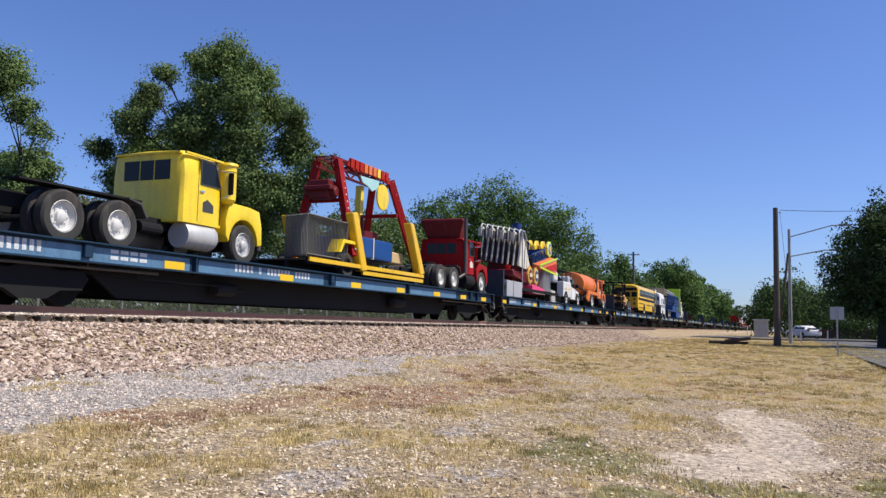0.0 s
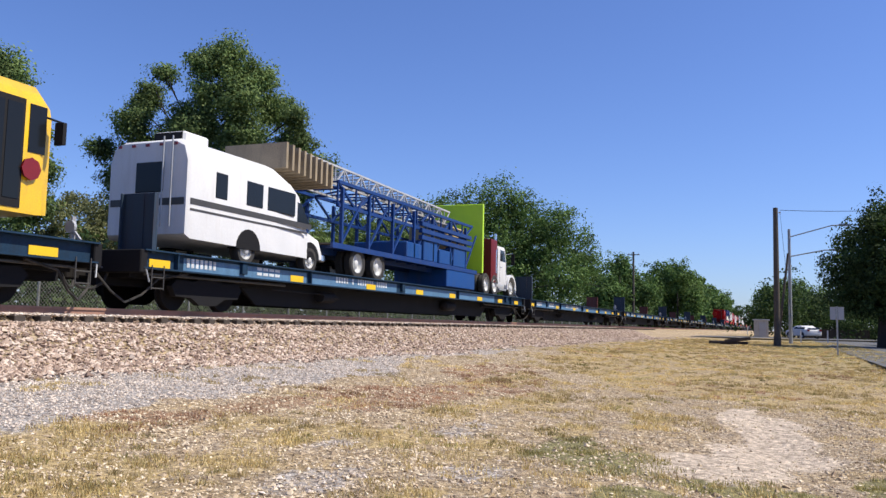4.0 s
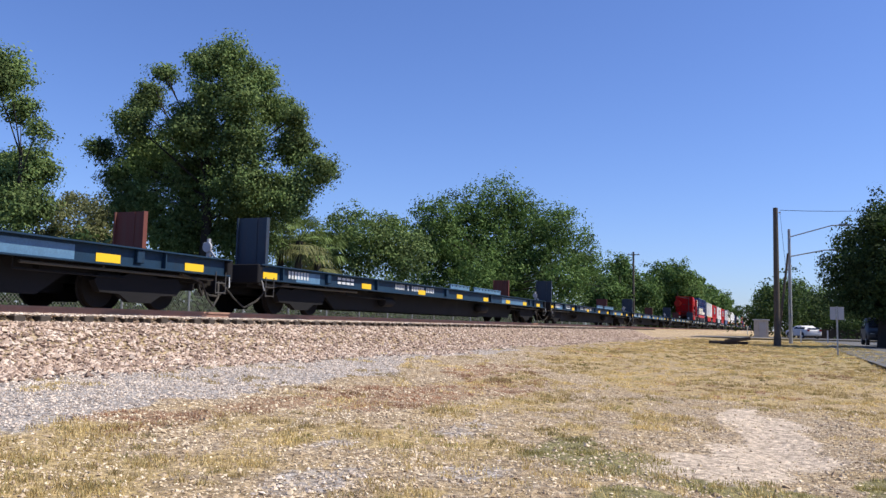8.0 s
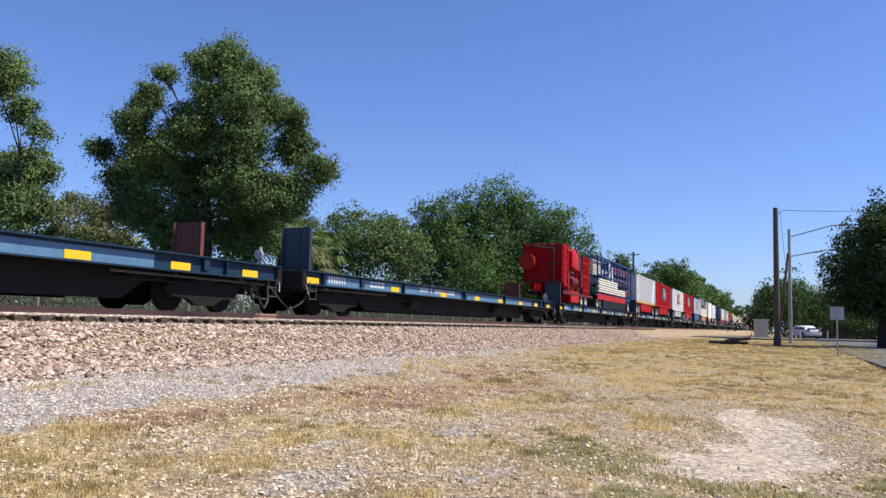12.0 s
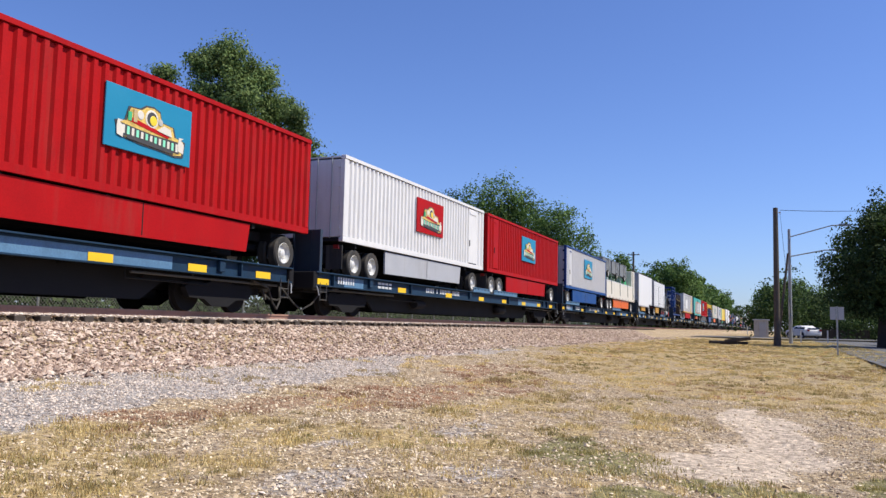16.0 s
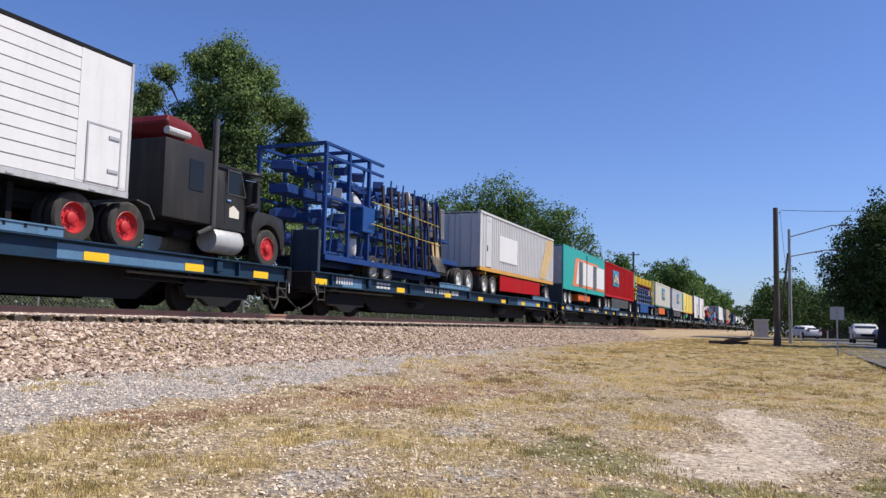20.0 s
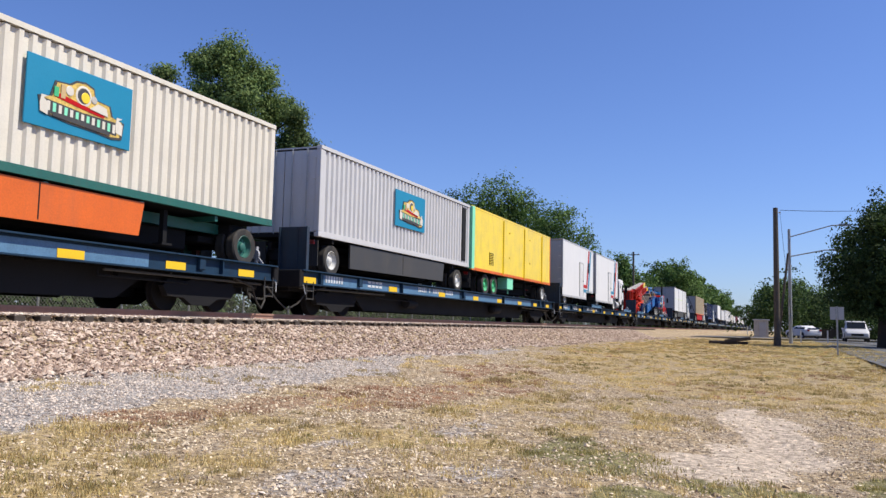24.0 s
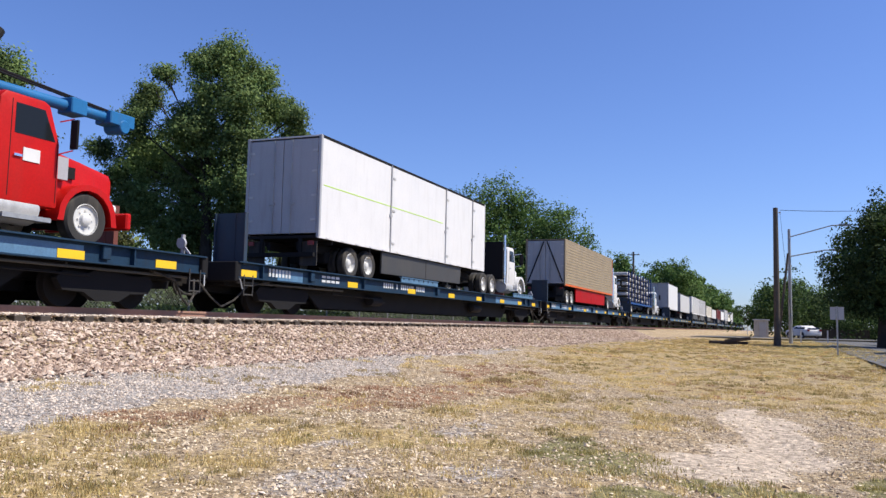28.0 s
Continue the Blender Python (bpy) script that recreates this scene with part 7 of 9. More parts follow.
for x, z, col in ((6.1, 1.35, "maroon"), (7.25, 1.35, "ride_blue")):
    b = part("round_shield", Shape().prism([(x + (0.46 + 0.025 * math.cos(8 * q)) * math.cos(q), z + (0.46 + 0.025 * math.cos(8 * q)) * math.sin(q)) for q in [2 * math.pi * j / 32 for j in range(32)]], -1.22, -1.15), M["cat_yellow"], c, "yellow scalloped shield with a dark round centre")
    part("shield_face", disc(x, -1.235, z, 0.4), M["gold"], b)
    part("shield_middle", disc(x, -1.25, z, 0.3), M[col], b)
    part("shield_emblem", Shape().prism([(x - 0.2, z - 0.08), (x + 0.18, z - 0.12), (x + 0.22, z + 0.05), (x + 0.05, z + 0.12), (x - 0.18, z + 0.08)], -1.268, -1.26), M["cream"], b)
part("pink_slide", Shape().prism([(6.6, 0.42), (6.7, 0.86), (7.1, 0.9), (9.1, 0.72), (9.1, 0.42)], -1.2, -0.5).soften(0.03), M["pink"], c, "pink moulded slide")
part("pink_trim", Shape().box(6.7, 9.12, -1.215, -1.2, 0.44, 0.52), M["cream"], c)
part("maroon_platform", Shape().prism([(3.4, 1.35), (6.3, 0.92), (6.3, 0.82), (3.4, 1.22)], -1.12, 0.8), M["maroon"], c)
for x, w in ((2.1, 1.0), (3.2, 1.4)):
    part("control_cabinet", Shape().box(x, x + w, -1.24, -0.5, 0.08, 0.86).soften(0.02), M["end_grey"], c)
part("red_bell", Shape().lathe([(0.02, 0.2), (0.12, 0.1), (0.2, -0.05), (0.02, -0.06)], 12, Matrix.Translation((3.2, -0.9, 1.6)) @ Matrix.Rotation(-math.pi / 2, 4, "X")), M["bright_red"], c)
barrier_stack(c, 9.3, -1.1, 0.6, 14, 1.3, 1.2, 0.07)
part("concrete_block", Shape().box(10.6, 11.5, -1.2, -0.5, 0.05, 0.75).soften(0.04), M["concrete"], c)

# ---- white utility truck ----
c = rider("utility_truck", 0, 13.2, "white utility pickup with a ladder rack and tool bins", "truck")
body = part("cab", Shape().loft([[(x, -w, z0), (x, -w, zm), (x, -w + 0.16, z1), (x, w - 0.16, z1), (x, w, zm), (x, w, z0)] for x, w, z0, zm, z1 in ((3.0, 0.98, 0.45, 1.15, 1.85), (3.25, 0.98, 0.45, 1.15, 1.93), (3.75, 0.98, 0.45, 1.15, 1.9), (4.35, 0.98, 0.45, 1.12, 1.22), (4.5, 0.97, 0.45, 1.08, 1.16), (5.5, 0.93, 0.45, 0.98, 1.05), (5.68, 0.86, 0.5, 0.85, 0.95))]), M["white"], c, smooth=True)
for s in (-1, 1):
    part("side_window", Shape().prism([(3.25, 1.22), (3.3, 1.72), (3.72, 1.75), (4.25, 1.22)], s * 0.99, s * 0.90), M["glass"], body)
    part("door_seam", Shape().box(3.18, 3.2, s * 0.99, s * 0.96, 0.5, 1.2).box(4.3, 4.32, s * 0.99, s * 0.96, 0.5, 1.15), M["dark"], body)
    part("mirror", Shape().box(4.2, 4.3, s * 1.0, s * 1.2, 1.2, 1.45).soften(0.02), M["dark"], body)
    b = part("tool_bin", Shape().box(0.95, 2.95, s * 1.02, s * 0.62, 0.55, 1.48).soften(0.02), M["white"], c)
    for i in range(3):
        part("bin_door", Shape().box(1.0 + i * 0.65, 1.6 + i * 0.65, s * 1.035, s * 1.015, 0.66 if i == 2 else 1.0, 1.42).soften(0.01), M["white"], b)
    part("reflector", Shape().box(1.4, 1.8, s * 1.045, s * 1.03, 1.02, 1.12).box(2.35, 2.75, s * 1.045, s * 1.03, 1.0, 1.1), M["reflect"], b)
    part("wheel_arch", Shape().prism([(1.6 + 0.5 * math.cos(a), 0.4 + 0.5 * math.sin(a)) for a in [math.pi * i / 10 for i in range(11)]], s * 1.04, s * 1.0), M["dark"], c)
    part("wheel_arch", Shape().prism([(4.85 + 0.48 * math.cos(a), 0.4 + 0.48 * math.sin(a)) for a in [math.pi * i / 10 for i in range(11)]], s * 0.99, s * 0.9), M["dark"], c)
    for x in (1.6, 4.85):
        road_wheel(c, x, s * 0.93, 0.4, 0.4, 0.26, "rim", False)
    part("headlight", Shape().box(5.62, 5.7, s * 0.55, s * 0.84, 0.72, 0.9).soften(0.02), M["lamp_clear"], body)
part("windscreen", Shape().prism([(3.82, 1.86), (4.36, 1.22), (4.33, 1.2), (3.78, 1.83)], -0.8, 0.8), M["glass"], body)
part("bed_floor", Shape().box(0.95, 2.95, -0.62, 0.62, 0.55, 0.75), M["dark"], c)
rk = Shape()
for x in (1.05, 2.1, 3.2):
    rk.bar((x, -0.9, 1.4), (x, -0.9, 2.15), 0.03).bar((x, 0.9, 1.4), (x, 0.9, 2.15), 0.03).bar((x, -0.9, 2.15), (x, 0.9, 2.15), 0.03)
for y in (-0.9, 0.9):
    rk.bar((0.2, y, 2.15), (4.0, y, 2.15), 0.03)
part("ladder_rack", rk, M["black"], c)
for i, x in enumerate((1.2, 1.65)):
    part("gas_bottle", Shape().lathe([(0.03, 0.42), (0.08, 0.38), (0.17, 0.25), (0.17, -0.3), (0.1, -0.34)], 12, Matrix.Translation((x, -0.3, 1.75)) @ Matrix.Rotation(math.pi / 2, 4, "X")), M["white"], c, smooth=True)
part("compressor", Shape().box(1.9, 2.8, -0.55, 0.5, 0.8, 1.7).bar((1.9, -0.2, 1.75), (2.8, -0.2, 1.75), 0.18, 10).soften(0.03), M["dark"], c)
part("front_bumper", Shape().box(5.66, 5.82, -0.95, 0.95, 0.38, 0.62).soften(0.04), M["chrome"], c)

# ---- orange tank truck ----
c = rider("tank_truck", 0, 0, "orange tank truck with a rounded barrel tank", "truck")
square_fender_truck(c, 24.5, "orange", rear_axles=(), frame_from=-4.9, top=2.25, nose=1.3, tank="dark", length=1.3, rim_front="alu")
part("exhaust_stack", Shape().bar((24.42, -0.95, 0.8), (24.42, -0.95, 2.5), 0.07, 12), M["charcoal"], c)
axle(c, 22.35, 0.52, "rim")
part("tank", Shape().lathe([(0.02, 2.14), (0.55, 2.12), (0.84, 2.05), (0.88, 1.95), (0.88, -1.95), (0.84, -2.05), (0.55, -2.12), (0.02, -2.14)], 32, Matrix.Translation((22.28, 0, 1.66)) @ Matrix.Rotation(math.pi / 2, 4, "Z") @ Matrix.Diagonal((1.12, 1, 0.92, 1))), M["orange"], c, smooth=True)
for x in (20.95, 23.6):
    part("tank_band", Shape().lathe([(0.892, 0.03), (0.892, -0.03), (0.87, -0.03), (0.87, 0.03)], 32, Matrix.Translation((x, 0, 1.66)) @ Matrix.Rotation(math.pi / 2, 4, "Z") @ Matrix.Diagonal((1.12, 1, 0.92, 1))), M["orange"], c)
part("manhole", Shape().lathe([(0.02, 0.06), (0.22, 0.06), (0.22, -0.06), (0.02, -0.06)], 14, Matrix.Translation((22.5, 0, 2.50)) @ Matrix.Rotation(math.pi / 2, 4, "X")), M["dark"], c)
part("tank_cradle", Shape().prism([(20.3, 0.62), (20.8, 1.25), (24.3, 1.18), (24.3, 0.98), (21.3, 1.0), (20.9, 0.45)], -1.1, -1.0).prism([(20.3, 0.62), (20.8, 1.25), (24.3, 1.18), (24.3, 0.98), (21.3, 1.0), (20.9, 0.45)], 1.0, 1.1), M["orange"], c, at=pose(0.35, 0, 0))
part("rear_plate", Shape().box(20.0, 20.1, -0.9, 0.9, 0.5, 0.8), M["charcoal"], c)
part("suction_hose", Shape().bar((19.65, -0.5, 1.5), (19.5, -0.9, 1.25), 0.05, 8).bar((19.5, -0.9, 1.25), (20.4, -1.05, 1.1), 0.05, 8), M["rubber"], c, at=pose(0.4, 0, 0))

# ---- forklift on a ramp trailer ----
c = rider("ramp_trailer", 1, 0, "black twin-axle equipment trailer with raised ramps", "trailer")
low_trailer(c, 6.9, 11.8, 0.30, (), "dark")
for ax in (8.75, 9.72):
    for s in (-1, 1):
        road_wheel(c, ax, s * 1.12, 0.37, 0.37, 0.24, "chrome", False)
for y in (-0.85, 0.75):
    p = Shape().beam((6.95, y - 0.24, 0.35), (6.55, y - 0.24, 2.0), 0.06, 0.16).beam((6.95, y + 0.24, 0.35), (6.55, y + 0.24, 2.0), 0.06, 0.16)
    for i in range(9):
        p.box(6.55 + 0.4 * (1 - i / 8) - 0.08, 6.6 + 0.4 * (1 - i / 8), y - 0.24, y + 0.24, 0.42 + i * 0.19, 0.52 + i * 0.19)
    part("loading_ramp", p, M["black"], c)
part("drawbar", Shape().beam((11.5, -0.5, 0.6), (13.2, 0, 0.5), 0.12, 0.12).beam((11.5, 0.5, 0.6), (13.2, 0, 0.5), 0.12, 0.12), M["dark"], c)
part("red_tail_board", Shape().box(11.4, 11.9, -1.1, -0.6, 0.5, 0.62), M["bright_red"], c)
c = rider("forklift", 1, 0, "yellow rough-terrain forklift with a black cage and mast", "forklift")
c.location.z += 0.28
c.location.x += 0.55
b = part("body", Shape().prism([(7.5, 0.45), (7.42, 0.98), (7.6, 1.26), (8.6, 1.30), (9.0, 1.16), (9.75, 0.98), (10.2, 0.98), (10.3, 0.85), (10.2, 0.35), (8.0, 0.22)], -0.85, 0.85).soften(0.09, 2), M["cat_yellow"], c, smooth=True)
part("counterweight_grille", Shape().prism([(7.5, 0.92), (7.62, 1.14), (8.35, 1.16), (8.35, 0.86), (7.5, 0.78)], -0.88, -0.83).box(7.40, 7.46, -0.7, 0.7, 0.86, 1.12), M["black"], b)
part("rear_bumper", Shape().box(7.40, 7.6, -0.75, 0.75, 0.30, 0.58).soften(0.04), M["black"], b)
for y in (-0.72, 0.72):
    part("cage_post", Shape().beam((8.05, y, 1.2), (8.15, y, 2.35), 0.08, 0.08), M["black"], c)
    part("cage_post", Shape().beam((9.7, y, 1.0), (9.5, y, 2.3), 0.08, 0.08), M["black"], c)
    part("cage_side_rail", Shape().beam((8.1, y, 2.36), (9.5, y, 2.31), 0.08, 0.08), M["black"], c)
for i in range(7):
    part("cage_roof_bar", Shape().beam((8.12 + i * 0.22, -0.75, 2.37), (8.12 + i * 0.22, 0.75, 2.37), 0.05, 0.05), M["black"], c)
part("driver_seat", Shape().box(8.65, 9.1, -0.3, 0.3, 1.2, 1.35).box(8.65, 8.77, -0.3, 0.3, 1.3, 1.8).soften(0.04), M["black"], c)
part("steering_wheel", Shape().bar((9.45, 0, 1.0), (9.3, 0, 1.5), 0.03), M["black"], c)
for y in (-0.9, 0.9):
    road_wheel(c, 9.95, y, 0.45 - 0.1, 0.46, 0.36, "cat_yellow", False)
    road_wheel(c, 8.05, y * 0.95, 0.34, 0.34, 0.3, "cat_yellow", False)
m = part("mast", Shape().box(10.3, 10.48, -0.55, -0.42, 0.0, 2.3).box(10.3, 10.48, 0.42, 0.55, 0.0, 2.3).box(10.32, 10.46, -0.5, 0.5, 2.2, 2.3).box(10.32, 10.46, -0.5, 0.5, 1.1, 1.2), M["black"], c)
for i in range(3):
    part("mast_mark", Shape().box(10.31, 10.47, -0.57, -0.552, 1.2 + i * 0.33, 1.38 + i * 0.33), M["white"], m)
part("load_guard", Shape().box(10.55, 10.6, -0.85, -0.8, 0.0, 1.1).box(10.55, 10.6, 0.8, 0.85, 0.0, 1.1).box(10.55, 10.6, -0.8, 0.8, 1.02, 1.1).box(10.55, 10.6, -0.3, -0.26, 0, 1.05).box(10.55, 10.6, 0.26, 0.3, 0, 1.05), M["black"], c)
part("fork", Shape().box(10.6, 11.6, -0.5, -0.36, -0.02, 0.04), M["black"], c)
part("fork", Shape().box(10.6, 11.6, 0.36, 0.5, -0.02, 0.04), M["black"], c)
strap(c, [(7.3, -0.9, 0.05), (8.6, -1.0, 0.6)])
strap(c, [(10.7, -0.8, 0.35), (11.7, -1.05, -0.4)], "galv")

# ---- school bus ----
c = rider("school_bus", 1, 14.75, "yellow school bus with black rub rails and dark windows", "bus")
W = 1.2
sec = lambda x, w, z0, z1: [(x, -w, z0), (x, -w, z1 - 0.5), (x, -w + 0.05, z1 - 0.28), (x, -w + 0.2, z1 - 0.1), (x, -w + 0.55, z1), (x, w - 0.55, z1), (x, w - 0.2, z1 - 0.1), (x, w - 0.05, z1 - 0.28), (x, w, z1 - 0.5), (x, w, z0)]
b = part("body", Shape().loft([sec(0, W - 0.1, 0.48, 2.72), sec(0.12, W, 0.42, 2.82), sec(11.5, W, 0.42, 2.82), sec(11.78, W - 0.08, 0.45, 2.65)]), M["bus_yellow"], c, smooth=True)
for s in (-1, 1):
    for i in range(13):
        x = 0.55 + i * 0.78
        w = part("window", Shape().box(x - 0.03, x + 0.67, s * (W + 0.012), s * (W - 0.02), 1.72, 2.36).soften(0.008), M["glass"], b)
        part("window_bar", Shape().box(x, x + 0.64, s * (W + 0.024), s * (W + 0.008), 2.03, 2.055), M["end_grey"], w)
        part("lower_pane", Shape().box(x + 0.02, x + 0.62, s * (W + 0.018), s * (W + 0.008), 1.76, 2.01), M["charcoal"], w)
    part("rub_rail", Shape().box(0.1, 10.65, s * (W + 0.02), s * W, 1.36, 1.58), M["black"], b)
    part("rub_rail", Shape().box(0.1, 3.4, s * (W + 0.025), s * W, 1.02, 1.08), M["black"], b)
    part("rub_rail", Shape().box(4.6, 9.2, s * (W + 0.025), s * W, 0.98, 1.04), M["black"], b)
    part("rub_rail", Shape().box(0.1, 3.0, s * (W + 0.025), s * W, 0.62, 0.68), M["black"], b)
    for x in (3.35, 9.45):
        part("wheel_arch", Shape().prism([(x + 0.62 * math.cos(a), 0.45 + 0.62 * math.sin(a)) for a in [math.pi * i / 12 for i in range(13)]], s * (W + 0.015), s * (W - 0.1)), M["black"], b)
        road_wheel(c, x, s * 1.08, 0.48, 0.48, 0.28, "rim" if x < 5 else "dark", x < 5)
for x in (3.35, 9.45):
    part("axle", Shape().bar((x, -1, 0.48), (x, 1, 0.48), 0.07, 8), M["dark"], c)
dr = part("entry_door", Shape().box(10.35, 11.15, -W - 0.015, -W + 0.02, 0.5, 2.4), M["black"], b)
for i in range(2):
    part("door_pane", Shape().box(10.42 + i * 0.37, 10.73 + i * 0.37, -W - 0.025, -W - 0.01, 0.65, 2.3), M["glass"], dr)
part("front_window", Shape().box(11.25, 11.6, -W - 0.012, -W + 0.03, 1.5, 2.35), M["glass"], b)
part("windscreen", Shape().box(11.72, 11.80, -1.0, 1.0, 1.35, 2.3), M["glass"], b)
for y0, y1, z0, z1 in ((-1.02, -0.52, 1.62, 2.1), (0.52, 1.02, 1.62, 2.1), (-0.38, 0.38, 1.62, 2.1)):
    part("rear_window", Shape().box(-0.03, 0.02, y0, y1, z0, z1).soften(0.01), M["glass"], b)
part("rear_band", Shape().box(-0.03, 0.05, -1.0, 1.0, 2.22, 2.5), M["black"], b)
part("engine_grille", Shape().box(-0.035, 0.02, -0.4, 0.4, 0.95, 1.3), M["black"], b)
part("engine_door", Shape().box(-0.02, 0.02, -0.46, 0.46, 0.66, 1.55).soften(0.008), M["bus_yellow"], b)
for y in (-0.8, 0.8):
    for z in (1.42, 1.0):
        part("tail_lamp", Shape().lathe([(0.02, 0.04), (0.11, 0.03), (0.11, -0.03), (0.02, -0.03)], 12, Matrix.Translation((-0.02, y, z)) @ Matrix.Rotation(-math.pi / 2, 4, "Z")), M["lamp_glass"], b)
    part("stop_lamp", Shape().lathe([(0.02, 0.04), (0.1, 0.03), (0.1, -0.03), (0.02, -0.03)], 12, Matrix.Translation((-0.03, y, 2.36)) @ Matrix.Rotation(-math.pi / 2, 4, "Z")), M["lamp_glass"], b)
part("rear_bumper", Shape().box(-0.16, 0.02, -1.15, 1.15, 0.38, 0.62).soften(0.03), M["black"], c)
for i in range(3):
    part("roof_lamp", Shape().box(0.1, 0.2, -0.3 + i * 0.25, -0.2 + i * 0.25, 2.72, 2.77), M["lamp_glass"], b)
part("side_mirror", Shape().box(11.7, 11.78, -1.5, -1.3, 1.7, 2.1).bar((11.6, -1.15, 2.2), (11.75, -1.42, 2.1), 0.02), M["black"], c)
part("stop_arm", Shape().lathe([(0.02, 0.02), (0.2, 0.02), (0.2, -0.02), (0.02, -0.02)], 8, Matrix.Translation((11.3, -W - 0.05, 1.2))), M["lamp_glass"], c)

# ---- motor home ----
c = rider("motor_home", 2, 2.3, "white motor home with black stripes and a roof air unit", "motor home")
b = part("body", Shape().loft([[(x, -w, z0), (x, -w, z1 - 0.45), (x, -w + 0.1, z1 - 0.12), (x, -w + 0.35, z1), (x, w - 0.35, z1), (x, w - 0.1, z1 - 0.12), (x, w, z1 - 0.45), (x, w, z0)] for x, w, z0, z1 in ((0, 1.1, 0.55, 2.65), (0.12, 1.15, 0.45, 2.72), (3.4, 1.15, 0.42, 2.72), (4.3, 1.12, 0.42, 2.45), (4.75, 1.1, 0.42, 2.2), (5.35, 1.0, 0.42, 1.3), (6.1, 0.95, 0.45, 1.12), (6.25, 0.9, 0.5, 0.95))]), M["white"], c, smooth=True)
for s in (-1, 1):
    part("stripe", Shape().box(0.1, 5.2, s * 1.158, s * 1.13, 1.22, 1.36).box(0.1, 5.0, s * 1.158, s * 1.13, 1.08, 1.13), M["charcoal"], b)
    for x0, x1 in ((0.95, 1.4), (2.15, 2.85), (3.05, 4.35)):
        part("window", Shape().box(x0, x1, s * 1.165, s * 1.12, 1.48, 2.1).soften(0.02), M["glass"], b)
    part("cab_window", Shape().prism([(4.5, 1.35), (4.5, 1.9), (4.72, 1.9), (5.2, 1.35)], s * 1.11, s * 1.0), M["glass"], b)
    for x in (2.3, 5.4):
        part("wheel_arch", Shape().prism([(x + 0.5 * math.cos(a), 0.4 + 0.5 * math.sin(a)) for a in [math.pi * i / 10 for i in range(11)]], s * 1.16 if x < 4 else s * 1.02, s * 0.9), M["dark"], b)
        road_wheel(c, x, s * 0.98 if x < 4 else s * 0.9, 0.38, 0.38, 0.25, "rim", False)
part("windscreen", Shape().prism([(4.8, 2.12), (5.38, 1.34), (5.34, 1.3), (4.76, 2.08)], -0.9, 0.9), M["glass"], b)
part("rear_window", Shape().box(-0.02, 0.03, -0.45, 0.35, 1.5, 2.2).soften(0.02), M["glass"], b)
part("rear_stripe", Shape().box(-0.012, 0.03, -1.05, 1.05, 1.2, 1.36), M["charcoal"], b)
part("roof_ladder", Shape().bar((-0.1, -0.75, 0.7), (-0.1, -0.75, 2.75), 0.02).bar((-0.1, -0.5, 0.7), (-0.1, -0.5, 2.75), 0.02), M["galv"], b)
part("air_unit", Shape().box(0.5, 1.4, -0.55, 0.35, 2.72, 3.02).soften(0.05), M["white"], c)
part("air_unit_grille", Shape().box(0.48, 0.52, -0.5, 0.3, 2.75, 2.99), M["black"], c)
for i in range(5):
    part("roof_lamp", Shape().box(-0.02, 0.06, -0.8 + i * 0.4, -0.7 + i * 0.4, 2.56, 2.62), M["lamp_glass"], b)
part("front_bumper", Shape().box(6.2, 6.36, -0.95, 0.95, 0.4, 0.62).soften(0.04), M["chrome"], c)

# ---- blue tower trailer ----
c = rider("tower_trailer", 2, 0, "blue fairground ride trailer loaded with a folded lattice tower", "ride trailer")
low_trailer(c, 8.6, 21.0, 1.0, (10.4, 11.8), "ride_blue", r=0.5)
part("lattice_tower", lattice((6.5, -0.2, 3.15), (18.6, -0.2, 2.95), 1.3, 0.55, 22, 0.03), M["alu"], c)
for i in range(9):
    part("folded_panel", Shape().box(6.2 + i * 0.3, 6.3 + i * 0.3, -1.1, 0.9, 2.75 - 0.02 * i, 3.45 - 0.02 * i), M["slat_wood"], c)
part("tower_frame", lattice((9.0, 0, 2.5), (20.6, 0, 2.5), 2.2, 0.7, 10, 0.05), M["ride_blue"], c)
for i in range(7):
    x = 9.2 + i * 1.75
    part("side_post", Shape().beam((x, -1.15, 0.9), (x, -1.15, 2.7), 0.1, 0.1).beam((x, -1.15, 1.0), (x + 1.3, -1.15, 2.5), 0.06, 0.06), M["ride_blue"], c)
    part("side_post", Shape().beam((x, 1.15, 0.9), (x, 1.15, 2.7), 0.1, 0.1), M["ride_blue"], c)
for i in range(4):
    x = 13.8 + i * 1.5
    part("blue_cabinet", Shape().box(x, x + 1.3, -1.2, 0.9, 1.0, 1.55 + 0.2 * (i % 2)).soften(0.03), M["box_blue"], c)
part("belly_box", Shape().box(17.6, 20.8, -1.2, 1.1, 0.15, 0.85).soften(0.03), M["box_blue"], c)
part("lashed_crates", Shape().box(18.2, 20.4, -0.9, 0.8, 1.7, 2.7).soften(0.1), M["ply"], c, "plywood crates under netting")
for i in range(3):
    part("stacked_beam", Shape().box(15.0, 20.2, -1.25, -1.1, 1.75 + i * 0.25, 1.9 + i * 0.25), M["ride_blue"], c)
c = rider("panel_truck", 2, 0, "white bonneted tractor truck behind a lime green panel", "truck")
tractor(c, 24.2, "white", cab_h=1.55, cab_z=0.85, hood=1.35, sleeper=0.9, sleeper_mat="maroon", rear_axles=(-1.6, -0.4), frame_from=-2.5)
part("lime_panel", Shape().box(21.6, 21.75, -1.25, 1.2, 0.95, 4.0).soften(0.02), M["lime"], c)
